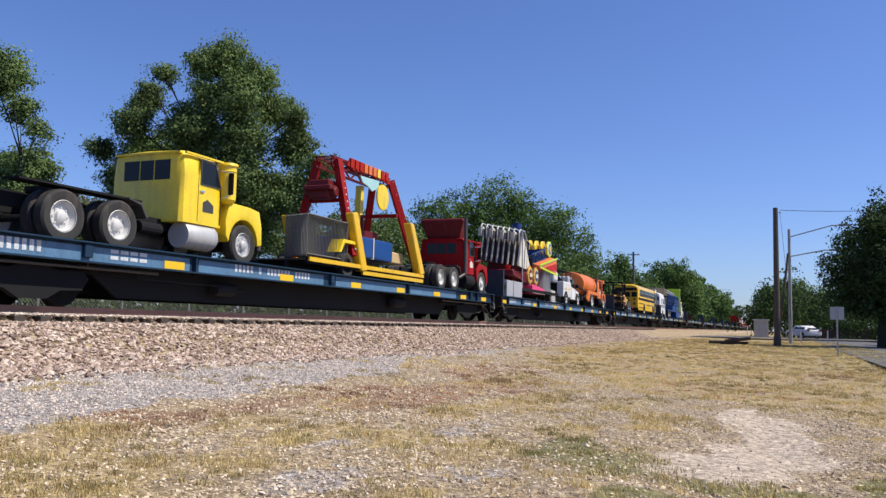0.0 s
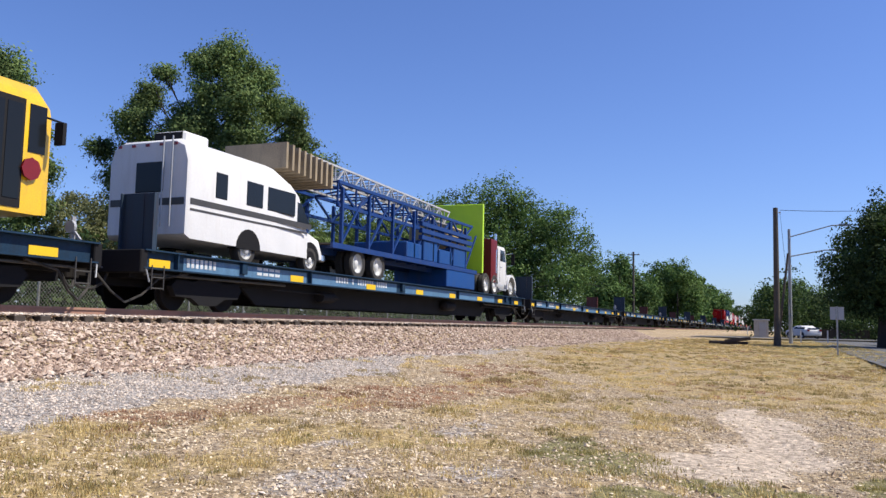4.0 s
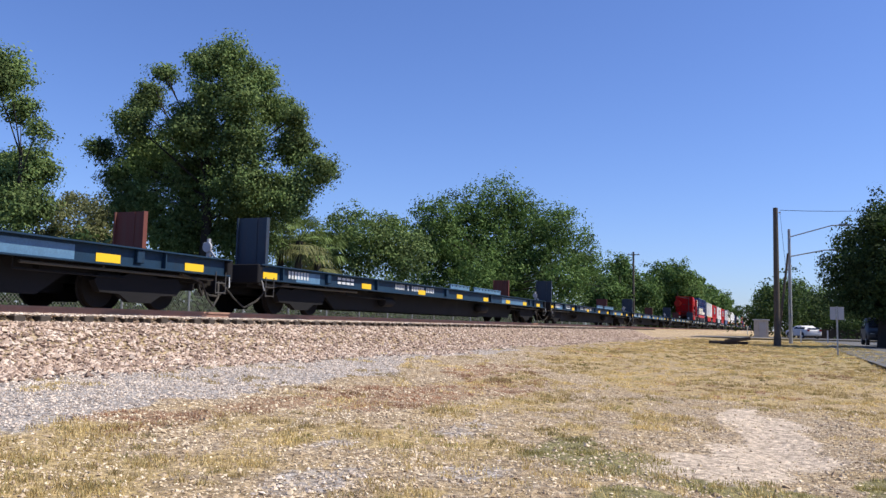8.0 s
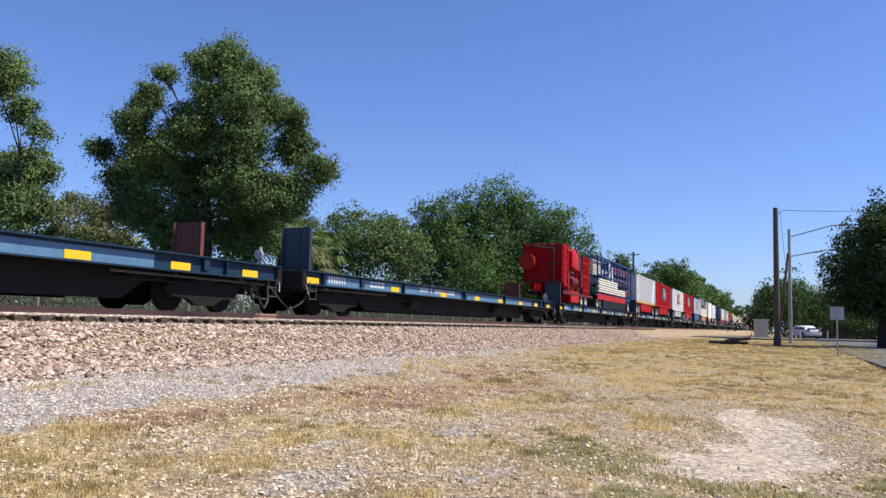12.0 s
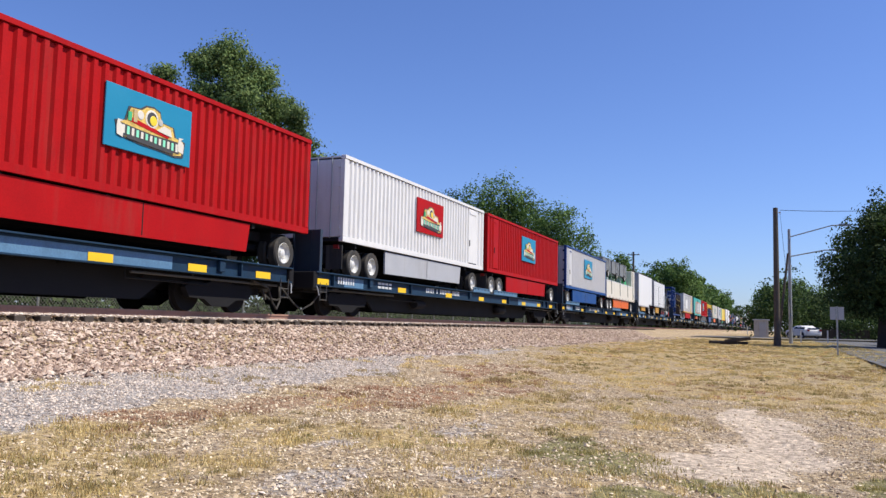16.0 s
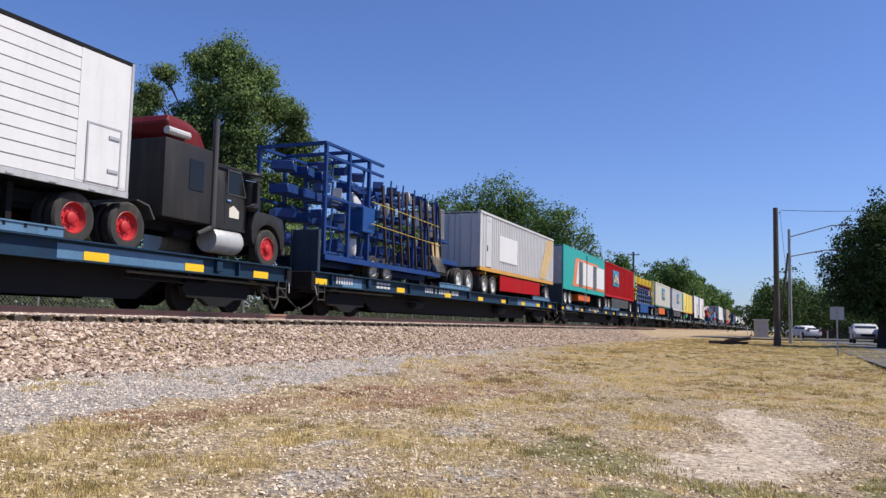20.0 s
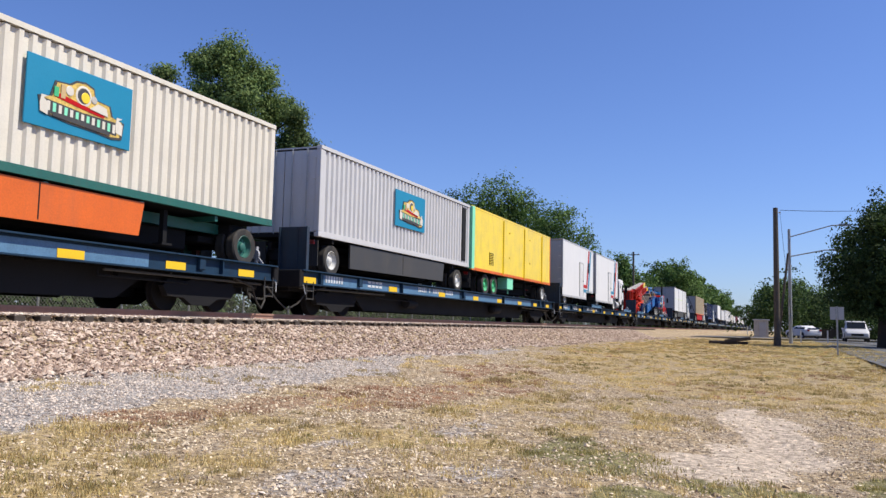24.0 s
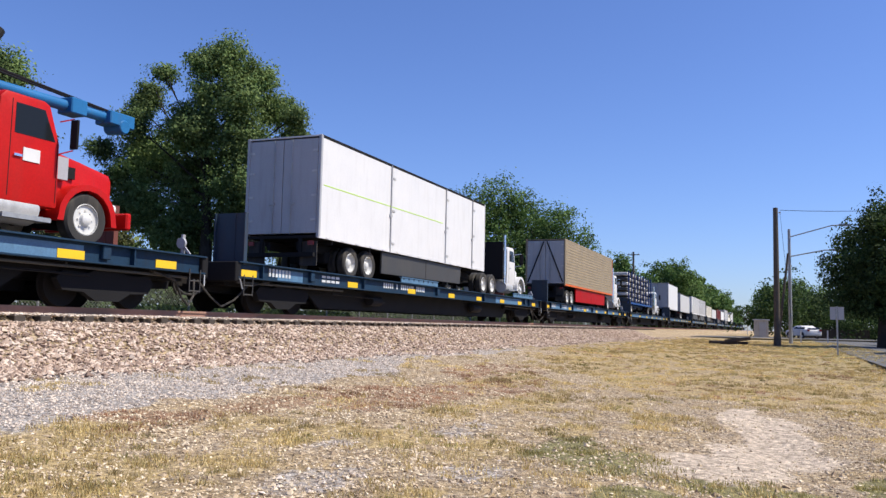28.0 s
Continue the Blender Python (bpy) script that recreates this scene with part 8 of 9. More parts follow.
part("panel_frame", Shape().beam((21.9, -1.1, 0.9), (21.9, -1.1, 3.9), 0.1, 0.1).beam((21.9, 1.1, 0.9), (21.9, 1.1, 3.9), 0.1, 0.1).beam((21.9, -1.1, 3.9), (21.9, 1.1, 3.9), 0.1, 0.1), M["dark"], c)

# ---- red machine on a truck ----
c = rider("red_ride_unit", 9, 0, "tall red folded ride unit on a trailer", "ride trailer")
low_trailer(c, 1.8, 10.4, 0.85, (7.4, 8.7), "maroon", r=0.48)
part("end_panel", Shape().box(1.7, 1.85, -1.25, 1.25, 1.3, 3.7).soften(0.02), M["box_red"], c)
p = part("side_panel", Shape().box(1.9, 2.9, -1.21, -1.15, 1.1, 3.7), M["box_red"], c)
for i in range(6):
    part("panel_rib", Shape().box(2.0, 2.8, -1.27, -1.21, 1.2 + i * 0.45, 1.3 + i * 0.45), M["box_red"], p)
for x in (1.9, 2.8):
    part("panel_post", Shape().box(x, x + 0.1, -1.275, -1.21, 1.1, 3.7), M["box_red"], p)
p = part("side_panel", Shape().box(7.0, 9.0, -1.21, -1.15, 0.9, 3.4), M["box_red"], c)
for i in range(5):
    part("panel_post", Shape().box(7.0 + i * 0.47, 7.1 + i * 0.47, -1.27, -1.21, 0.9, 3.4), M["box_red"], p)
for i in range(3):
    part("panel_rib", Shape().box(7.0, 9.0, -1.262, -1.21, 1.1 + i * 0.9, 1.2 + i * 0.9), M["box_red"], p)
for x in (3.4, 4.0, 6.6):
    part("mast", Shape().beam((x, -0.9, 0.8), (x, -0.9, 3.7), 0.2, 0.2).beam((x, 0.9, 0.8), (x, 0.9, 3.7), 0.2, 0.2), M["bright_red"], c)
part("seat_pod", Shape().prism([(4.5, 2.5), (4.5, 3.5), (5.2, 3.7), (6.4, 3.3), (6.4, 2.3)], -1.15, -0.3).soften(0.1, 2), M["bright_red"], c, smooth=True)
part("machinery", Shape().box(4.2, 6.5, -0.8, 0.9, 0.9, 2.2).bar((4.6, -0.9, 1.6), (6.2, -0.9, 1.6), 0.3, 12).soften(0.05), M["maroon"], c)
part("lower_locker", Shape().box(4.0, 6.2, -1.2, -0.5, 0.2, 0.95).soften(0.04), M["bright_red"], c)
for i in range(4):
    part("panel_beam", Shape().box(1.60, 1.7, -1.2 + i * 0.76, -1.08 + i * 0.76, 1.3, 3.7), M["red"], c)
for z in (1.35, 2.45, 3.5):
    part("panel_beam", Shape().box(1.62, 1.7, -1.25, 1.25, z, z + 0.12), M["maroon"], c)
part("pipe_run", Shape().bar((1.58, -0.7, 1.0), (1.58, -0.7, 3.4), 0.05, 8).bar((1.58, -0.7, 3.4), (1.58, 0.5, 3.55), 0.05, 8), M["charcoal"], c)
part("control_box", Shape().box(3.05, 3.35, -1.25, -0.7, 1.0, 2.0).box(6.65, 6.95, -1.25, -0.8, 1.3, 2.4).soften(0.03), M["maroon"], c)
part("round_drum", Shape().lathe([(0.05, 0.3), (0.5, 0.3), (0.5, -0.3), (0.05, -0.3)], 18, Matrix.Translation((1.4, 0.9, 2.6)) @ Matrix.Rotation(math.pi / 2, 4, "Z")), M["boom_red"], c)
part("back_frame", Shape().box(3.0, 7.0, 0.9, 1.2, 1.0, 3.5), M["box_red"], c)

# ---- seat-rack ride trailer ----
c = rider("seat_rack_trailer", 9, 0, "blue rack trailer loaded with red ride seats and white beams", "ride trailer")
low_trailer(c, 11.6, 26.2, 1.15, (12.6, 13.7), "ride_blue", r=0.48)
axle(c, 25.9, 0.48, "rim")
for i in range(12):
    x = 12.2 + i * 1.3
    part("rack_post", Shape().beam((x, -1.2, 1.1), (x, -1.2, 3.85), 0.09, 0.09).beam((x, 1.2, 1.1), (x, 1.2, 3.85), 0.09, 0.09).beam((x, -1.2, 3.85), (x, 1.2, 3.85), 0.07, 0.07), M["ride_blue"], c)
for z in (2.5, 3.85):
    part("rack_rail", Shape().beam((12.1, -1.2, z), (26.6, -1.2, z), 0.09, 0.09).beam((12.1, 1.2, z), (26.6, 1.2, z), 0.09, 0.09), M["ride_blue"], c)
for x in (14.8, 18.7, 22.6):
    part("rack_brace", Shape().beam((x, -1.22, 1.4), (x + 2.6, -1.22, 3.7), 0.06, 0.06), M["ride_blue"], c)
seat_shell = mesh_of(Shape().prism([(-0.38, 0.0), (-0.42, 0.42), (-0.3, 0.5), (0.3, 0.5), (0.42, 0.42), (0.38, 0.0)], -0.30, 0.28).soften(0.05, 2), M["end_grey"], True)
seat_face = mesh_of(Shape().prism([(-0.36, 0.2), (-0.4, 0.44), (0.4, 0.44), (0.36, 0.2), (0.2, 0.14), (-0.2, 0.14)], -0.34, -0.28).soften(0.015), M["bright_red"])
seat_badge = mesh_of(Shape().box(-0.14, 0.14, -0.352, -0.338, 0.24, 0.38).soften(0.01), M["rim_teal"])
seat_bar = mesh_of(Shape().bar((-0.3, -0.1, 0.4), (-0.24, -0.2, 0.82), 0.04).bar((0.3, -0.1, 0.4), (0.24, -0.2, 0.82), 0.04).bar((-0.26, -0.2, 0.8), (0.26, -0.2, 0.8), 0.04).bar((-0.27, -0.15, 0.6), (0.27, -0.15, 0.6), 0.03), M["black"])
for i in range(6):
    for j in range(3 if i > 2 else 2):
        k = 3.02 - j * 0.82
        s = part("ride_seat", seat_shell, None, c, "grey ride seat with a red front and black lap bar", at=pose(19.75 + i * 1.19, -0.8, k))
        part("seat_front", seat_face, None, s)
        part("seat_badge", seat_badge, None, s)
        part("lap_bar", seat_bar, None, s)
        part("ride_seat", seat_shell, None, c, at=pose(19.75 + i * 1.19, 0.7, k))
    part("seat_shelf", Shape().box(19.3 + i * 1.19, 20.3 + i * 1.19, -1.0, 1.0, 2.9, 2.96).box(19.3 + i * 1.19, 20.3 + i * 1.19, -1.0, 1.0, 2.08, 2.14), M["charcoal"], c)
for i in range(6):
    part("white_beam", Shape().box(12.0 + 0.2 * (i % 2), 23.1 if i < 3 else 19.5, -1.32 - 0.02 * (i % 2), -1.16, 1.28 + i * 0.17, 1.40 + i * 0.17), M["cream"], c)
for i in range(7):
    part("upper_beam", Shape().box(11.9, 14.9, -0.9, 0.8, 2.55 + i * 0.16, 2.64 + i * 0.16), M["cream"], c)
part("white_panel", Shape().prism([(16.3, 2.2), (17.25, 3.8), (17.85, 3.75), (18.0, 2.2), (17.6, 2.2), (17.35, 2.6), (17.0, 2.2)], -1.12, -1.04), M["white"], c)
part("white_panel", Shape().prism([(18.35, 2.2), (18.5, 3.5), (18.8, 3.5), (19.2, 2.2)], -1.05, -0.98), M["white"], c)
for y in (-1.23, 1.23):
    part("red_valance", Shape().box(12.0, 23.6, y - 0.03, y + 0.03, 0.72, 1.12), M["bright_red"], c)
    part("mesh_skirt", Shape().box(13.9, 23.6, y - 0.02, y + 0.02, 0.14, 0.70), M["black"], c)
    for x in (15.2, 18.0, 20.8, 23.5):
        part("skirt_post", Shape().box(x, x + 0.07, y - 0.035, y + 0.035, 0.1, 1.1), M["ride_blue"], c)
part("cradle", Shape().box(24.2, 26.4, -1.1, 1.1, 0.85, 1.0).box(24.5, 26.4, -0.5, 0.5, 0.5, 0.85), M["ride_blue"], c)

# ---- cart trailer ----
c = van(12, 14.4, 13.0, "white low-sided trailer carrying dark grey carts, orange skirt below", z=1.02, H=1.32, seams=(3.2, 7.2, 11.0), skirt="skirt_orange", top="white", paint="cream", low="cream", tandem=True, front=True, rim="rim")
part("front_cabinet", Shape().box(11.6, 12.98, -1.24, 1.24, 2.3, 3.72).soften(0.02), M["cream"], c)
d = part("cabinet_door", Shape().box(11.95, 12.93, -1.268, -1.24, 1.16, 3.66).soften(0.008), M["cream"], c)
for x in (12.0, 12.08):
    part("lock_rod", Shape().bar((x, -1.29, 1.2), (x, -1.29, 3.62), 0.016), M["galv"], d)
for z in (1.4, 2.0, 2.6, 3.2):
    part("hinge", Shape().box(12.66, 12.98, -1.282, -1.26, z, z + 0.05), M["galv"], d)
part("door_handle", Shape().box(12.0, 12.35, -1.32, -1.27, 1.5, 1.56).box(12.2, 12.3, -1.31, -1.27, 1.42, 1.64), M["alu"], d)
for i in range(9):
    part("marker_tape", Shape().box(0.9 + i * 1.42, 1.4 + i * 1.42, -1.272, -1.262, 1.04, 1.09), M["lamp_glass"], c, "red reflective marker strip")
part("green_lining", Shape().box(0.2, 11.5, -0.9, 0.9, 2.3, 2.36).box(10.75, 11.55, -0.75, 1.2, 2.34, 2.85), M["rim_green"], c)
for x in (0.7, 4.4, 8.1):
    k = thing("utility_cart", FIRST + CAR * 12 + SHIFT[12] + 14.4 + x, LINE, DECK + 2.62, "dark grey enclosed utility cart strapped on a trailer", "cart", "carts on the low-sided trailer")
    moving.append(k)
    part("cart_box", Shape().box(-0.7, 2.5, -0.95, 0.95, 0.38, 1.42).soften(0.02), M["cart_grey"], k)
    part("cart_seam", Shape().box(0.9, 0.93, -0.962, -0.94, 0.38, 1.4).box(1.6, 1.62, -0.962, -0.94, 0.38, 1.4).box(-0.68, 2.48, -0.965, -0.945, 0.36, 0.42), M["dark"], k)
    part("cart_lid", Shape().box(-0.74, 2.54, -0.98, 0.98, 1.42, 1.46), M["cart_grey"], k)
    part("cart_drawbar", Shape().beam((2.3, 0, 0.3), (3.0, 0, 0.05), 0.08, 0.08), M["dark"], k)
    for s in (-1, 1):
        road_wheel(k, 1.0, s * 0.98, 0.28, 0.28, 0.18, "rim", False)
        part("stand", Shape().box(0.1, 0.18, s * 0.8, s * 0.72, -0.26, 0.4).box(2.2, 2.28, s * 0.8, s * 0.72, -0.26, 0.4).box(0.0, 2.35, s * 0.84, s * 0.70, 0.28, 0.36), M["galv"], k)
    strap(k, [(0.85, -1.0, 1.48), (1.15, -1.28, -0.15), (1.2, -1.29, -1.3)], "galv")
for x in (2.6, 5.6, 8.6):
    part("rack_stand", Shape().box(x, x + 0.1, -0.8, 0.8, 2.3, 2.7), M["white"], c)

# ---- dark tractor with red wheels ----
c = rider("tractor_truck", 13, 0, "charcoal tractor truck with red wheels and a maroon sleeper top", "truck")
square_fender_truck(c, 23.75, "dark_truck", rim="rim_red", rear_axles=(-4.0, -2.65), frame_from=-4.8, top=2.42, nose=1.6, tank="alu", stack=3.35)
part("sleeper", Shape().box(22.1, 23.72, -1.08, 1.08, 0.85, 2.58).soften(0.05, 2), M["dark_truck"], c, smooth=True)
part("sleeper_window", Shape().box(22.9, 23.4, -1.095, -1.07, 1.55, 2.25).soften(0.01), M["glass"], c)
part("roof_deflector", Shape().loft([[(22.4, -0.95, 2.62), (22.5, 0.95, 2.62), (23.9, 0.8, 2.45), (23.9, -0.8, 2.45)], [(22.2, -1.0, 2.95), (22.2, 1.0, 2.95), (23.5, 0.85, 2.95), (23.5, -0.85, 2.95)], [(22.3, -0.95, 3.12), (22.3, 0.95, 3.12), (23.1, 0.8, 3.14), (23.1, -0.8, 3.14)]]).soften(0.03), M["maroon"], c)
part("air_horn", Shape().bar((22.2, -1.0, 2.75), (22.9, -1.0, 2.75), 0.09, 10), M["alu"], c)
# ---- blue whirl ride on a trailer ----
c = rider("whirl_ride_trailer", 14, 0, "dark blue ride trailer stacked with white and blue ride parts", "ride trailer")
low_trailer(c, 0.9, 9.6, 0.62, (4.2, 5.2), "ride_blue", r=0.42)
for x in (0.9, 2.3, 3.6):
    part("cage_post", Shape().beam((x, -1.15, 0.6), (x, -1.15, 3.85), 0.1, 0.1).beam((x, 1.15, 0.6), (x, 1.15, 3.85), 0.1, 0.1).beam((x, -1.15, 3.85), (x, 1.15, 3.85), 0.1, 0.1), M["ride_blue"], c)
for z in (2.3, 3.5, 3.85):
    part("cage_rail", Shape().beam((0.8, -1.15, z), (4.6, -1.15, z), 0.08, 0.08).beam((0.8, 1.15, z), (4.6, 1.15, z), 0.08, 0.08), M["ride_blue"], c)
for x in (7.2, 8.3, 9.4):
    part("cage_post", Shape().beam((x, -1.1, 0.6), (x, -1.1, 3.3), 0.09, 0.09).beam((x, 1.1, 0.6), (x, 1.1, 3.3), 0.09, 0.09).beam((x, -1.1, 3.3), (x, 1.1, 3.3), 0.09, 0.09), M["ride_blue"], c)
pod = mesh_of(Shape().loft([[(-0.3, -0.3, 0.0), (0.3, -0.3, 0.0), (0.3, 0.3, 0.0), (-0.3, 0.3, 0.0)], [(-0.38, -0.4, 0.35), (0.36, -0.4, 0.3), (0.36, 0.4, 0.3), (-0.38, 0.4, 0.35)], [(-0.42, -0.36, 0.85), (-0.05, -0.36, 0.62), (-0.05, 0.36, 0.62), (-0.42, 0.36, 0.85)]]).soften(0.04), M["white"], True)
pod_blue = mesh_of(Shape().box(-0.4, 0.35, -0.42, 0.42, 0.35, 0.75).bar((-0.3, -0.45, 0.7), (0.3, -0.45, 0.9), 0.05).soften(0.05), M["ride_blue"], True)
pod_rail = mesh_of(Shape().beam((-0.45, 0, 0), (0.45, 0, 0), 0.06, 0.06).bar((0.0, 0, -0.1), (0.12, 0, 0.6), 0.03), M["ride_blue"])
g2 = random.Random(4)
for lev, z in enumerate((0.75, 1.5, 2.25, 2.95)):
    for i in range(9):
        x = 1.4 + i * 0.98
        if lev == 3 and 4.0 < x < 5.0:
            continue
        p = part("ride_pod", pod if g2.random() < (0.6 if lev == 3 else 0.34) else pod_blue, None, c, at=pose(x + g2.uniform(-0.15, 0.15), -0.72 + g2.uniform(-0.1, 0.1), z, 0, g2.uniform(-18, 18), g2.uniform(-40, 40)) @ Matrix.Diagonal((0.5, 0.4, 0.62, 1)))
        part("pod_bracket", pod_rail, None, c, at=pose(x, -1.05, z - 0.05))
        part("ride_pod", pod_blue, None, c, at=pose(x, 0.6, z, 0, 0, g2.uniform(0, 180)) @ Matrix.Diagonal((0.8, 0.8, 0.7, 1)))
for i in range(9):
    x = 4.3 + i * 0.6
    s = Shape()
    pts = [(x + 0.55, -1.24, 0.65), (x + 0.28, -1.30, 1.4), (x + 0.12, -1.32, 2.2), (x + 0.0, -1.3, 3.15)]
    for p, q in zip(pts, pts[1:]):
        s.beam(p, q, 0.07, 0.10)
    part("curved_arm", s, M["arm_brown"], c)
for z in (1.7, 2.4):
    strap(c, [(3.5, -1.33, z + 0.1), (6.5, -1.38, z), (9.3, -1.3, z - 0.05)], "yellow")
part("control_cabinet", Shape().box(3.1, 3.9, -1.25, -0.7, 1.5, 2.3).soften(0.02), M["box_blue"], c)
part("plywood_panel", Shape().prism([(8.7, 0.9), (8.5, 1.7), (9.1, 1.75), (9.35, 0.9)], -1.3, -1.26), M["ply"], c)
for i in range(8):
    part("loose_rod", Shape().bar((8.4 + i * 0.12, -1.3 - 0.01 * i, 1.2), (9.1 + i * 0.1, -1.32, 0.66), 0.015), M["galv"], c)
part("gooseneck", Shape().prism([(9.4, 0.75), (9.6, 1.3), (12.2, 1.25), (12.2, 1.05), (10.1, 1.05), (9.9, 0.6)], -0.9, 0.9).soften(0.04), M["ride_blue"], c)
barrier_stack(c, 9.6, -0.9, 2.0, 8, 1.0, 1.2, 0.1)
part("barrier_shelf", Shape().box(9.4, 11.0, -1.0, 0.2, 1.9, 1.99).box(9.4, 9.5, -1.0, 0.2, 0.7, 1.9), M["ride_blue"], c)
c = rider("yard_tractor", 14, 0, "dark low tractor unit under a blue gooseneck", "truck")
part("frame_rail", Shape().box(9.9, 13.9, -0.5, -0.38, 0.55, 0.8).box(9.9, 13.9, 0.38, 0.5, 0.55, 0.8).box(10.2, 11.0, -0.9, 0.9, 0.6, 1.0), M["dark"], c)
axle(c, 11.9, 0.5, "rim")
axle(c, 13.1, 0.5, "rim")

# ---- teal generator container ----
c = van(15, 1.2, 12.75, "teal and orange generator trailer with white louvred doors", z=1.0, H=2.68, paint="teal", top="teal", low="teal", front=True, tandem=True, end="end_grey")
part("orange_band", Shape().prism([(2.5, 1.28), (3.25, 3.12), (10.6, 3.12), (10.2, 2.98), (3.9, 2.98), (3.35, 1.45), (12.6, 1.45), (12.6, 1.28)], -1.262, -1.251), M["orange"], c)
part("white_field", Shape().prism([(3.42, 1.46), (3.95, 2.97), (12.6, 2.97), (12.6, 1.46)], -1.261, -1.252), M["white"], c)
for x in (4.15, 8.6):
    l = part("louvre_panel", Shape().box(x, x + 1.15, -1.275, -1.262, 1.3, 3.0), M["end_grey"], c)
    for i in range(22):
        part("louvre_slat", Shape().box(x + 0.04, x + 1.11, -1.292, -1.276, 1.34 + i * 0.075, 1.375 + i * 0.075), M["charcoal"], l)
part("door_rod", Shape().bar((6.5, -1.285, 1.1), (6.5, -1.285, 3.5), 0.025), M["charcoal"], c)
part("orange_chassis_box", Shape().box(4.8, 8.4, -1.1, -0.6, 0.42, 0.85).soften(0.03), M["skirt_orange"], c)
part("ladder", Shape().bar((6.3, -1.2, 0.3), (6.3, -1.2, 1.0), 0.02).bar((6.7, -1.2, 0.3), (6.7, -1.2, 1.0), 0.02).bar((6.3, -1.2, 0.5), (6.7, -1.2, 0.5), 0.015).bar((6.3, -1.2, 0.75), (6.7, -1.2, 0.75), 0.015), M["galv"], c)

# ---- blue and yellow tub ride ----
c = rider("tub_ride_trailer", 16, 0, "blue ride trailer carrying yellow tubs and striped panels", "ride trailer")
low_trailer(c, 1.4, 13.9, 1.1, (2.6, 3.6, 12.9), "box_blue", r=0.46)
part("belly_locker", Shape().box(4.3, 9.4, -1.2, 1.1, 0.2, 1.0).soften(0.03), M["box_blue"], c)
for i in range(8):
    x = 2.2 + i * 1.43
    part("rack_post", Shape().beam((x, -1.18, 1.1), (x, -1.18, 2.5), 0.08, 0.08).beam((x, 1.18, 1.1), (x, 1.18, 2.5), 0.08, 0.08), M["box_blue"], c)
for z in (1.55, 2.0, 2.48):
    part("rack_rail", Shape().beam((2.1, -1.18, z), (12.3, -1.18, z), 0.07, 0.07).beam((2.1, 1.18, z), (12.3, 1.18, z), 0.07, 0.07), M["box_blue"], c)
for i in range(10):
    part("stacked_plank", Shape().box(2.3, 12.1, -1.0, 0.9, 1.15 + i * 0.125, 1.21 + i * 0.125), M["charcoal" if i % 3 else "alu"], c)
for x in (3.1, 5.4, 7.7, 10.0, 12.3):
    t = part("ride_tub", Shape().lathe([(0.3, -0.12), (0.85, -0.1), (1.02, 0.0), (1.1, 0.62), (1.02, 0.62), (0.92, 0.06), (0.3, 0.0)], 22, Matrix.Translation((x, 0, 2.95)) @ Matrix.Rotation(math.pi / 2, 4, "X")), M["tub_yellow"], c, "round yellow ride tub with a maroon base", True)
    part("tub_base", Shape().lathe([(0.2, -0.4), (0.75, -0.36), (1.02, 0.02), (1.02, 0.08), (0.2, 0.06)], 22, Matrix.Translation((x, 0, 2.85)) @ Matrix.Rotation(math.pi / 2, 4, "X")), M["maroon"], t)
    for a in (0.6, 2.5):
        part("tub_rib", Shape().beam((x + 1.03 * math.cos(-a), 1.03 * math.sin(-a), 2.95), (x + 1.11 * math.cos(-a), 1.11 * math.sin(-a), 3.58), 0.07, 0.05), M["teal"], t)
for x in (9.15, 10.98):
    part("sign_frame", Shape().box(x - 0.06, x + 0.9, -1.245, -1.2, 1.9, 2.46), M["box_blue"], c)
    e = part("exit_sign", Shape().box(x, x + 0.83, -1.27, -1.246, 1.98, 2.38).soften(0.008), M["ply"], c, "tan exit sign with ochre letters")
    cu = bpy.data.curves.new("exit_letters", "FONT")
    cu.body, cu.size, cu.extrude = "EXIT", 0.36, 0.006
    tmp = bpy.data.objects.new("exit_letters", cu)
    me = bpy.data.meshes.new_from_object(tmp)
    bpy.data.objects.remove(tmp)
    me.materials.append(M["cat_yellow"])
    part("letters", me, None, e, at=pose(x + 0.05, -1.28, 2.055, 90, 0, 0))
for i in range(9):
    part("striped_panel", Shape().box(12.5 + i * 0.148, 12.59 + i * 0.148, -1.16 - 0.02 * (i % 2), 1.0, 1.15, 3.0 + 0.1 * i), M["teal" if i % 3 == 2 or i == 8 else "yellow"], c)
for i in range(5):
    part("step_tread", Shape().box(1.3 + 0.12 * i, 1.75 + 0.12 * i, -1.2, -0.5, 1.25 + i * 0.33, 1.42 + i * 0.33), M["yellow"], c)
part("teal_cutout", Shape().prism([(0.9, 2.4), (1.2, 3.7), (1.5, 3.6), (1.8, 2.4)], -1.1, -1.0), M["teal"], c)

# ---- yellow generator container ----
c = van(17, 14.4, 12.9, "bright yellow van container with mint corner posts and green wheels", z=1.02, H=2.72, paint="yellow", top="yellow", low="skirt_orange", end="mint", rim="rim_green", tandem_at=2.25, tandem=True, front=False)
road = axle(c, 11.9, 0.46, "rim")
for x in (4.3, 7.75, 11.1):
    part("door_rod", Shape().bar((x, -1.275, 1.05), (x, -1.275, 3.6), 0.03).box(x - 0.06, x + 0.06, -1.3, -1.25, 1.1, 1.2), M["yellow"], c)
for x in (5.2, 8.7):
    for z in (1.9, 3.1):
        part("door_catch", Shape().box(x, x + 0.16, -1.29, -1.25, z, z + 0.05), M["yellow"], c)
l = part("louvre_panel", Shape().box(2.3, 2.88, -1.262, -1.251, 1.38, 1.95), M["dark"], c)
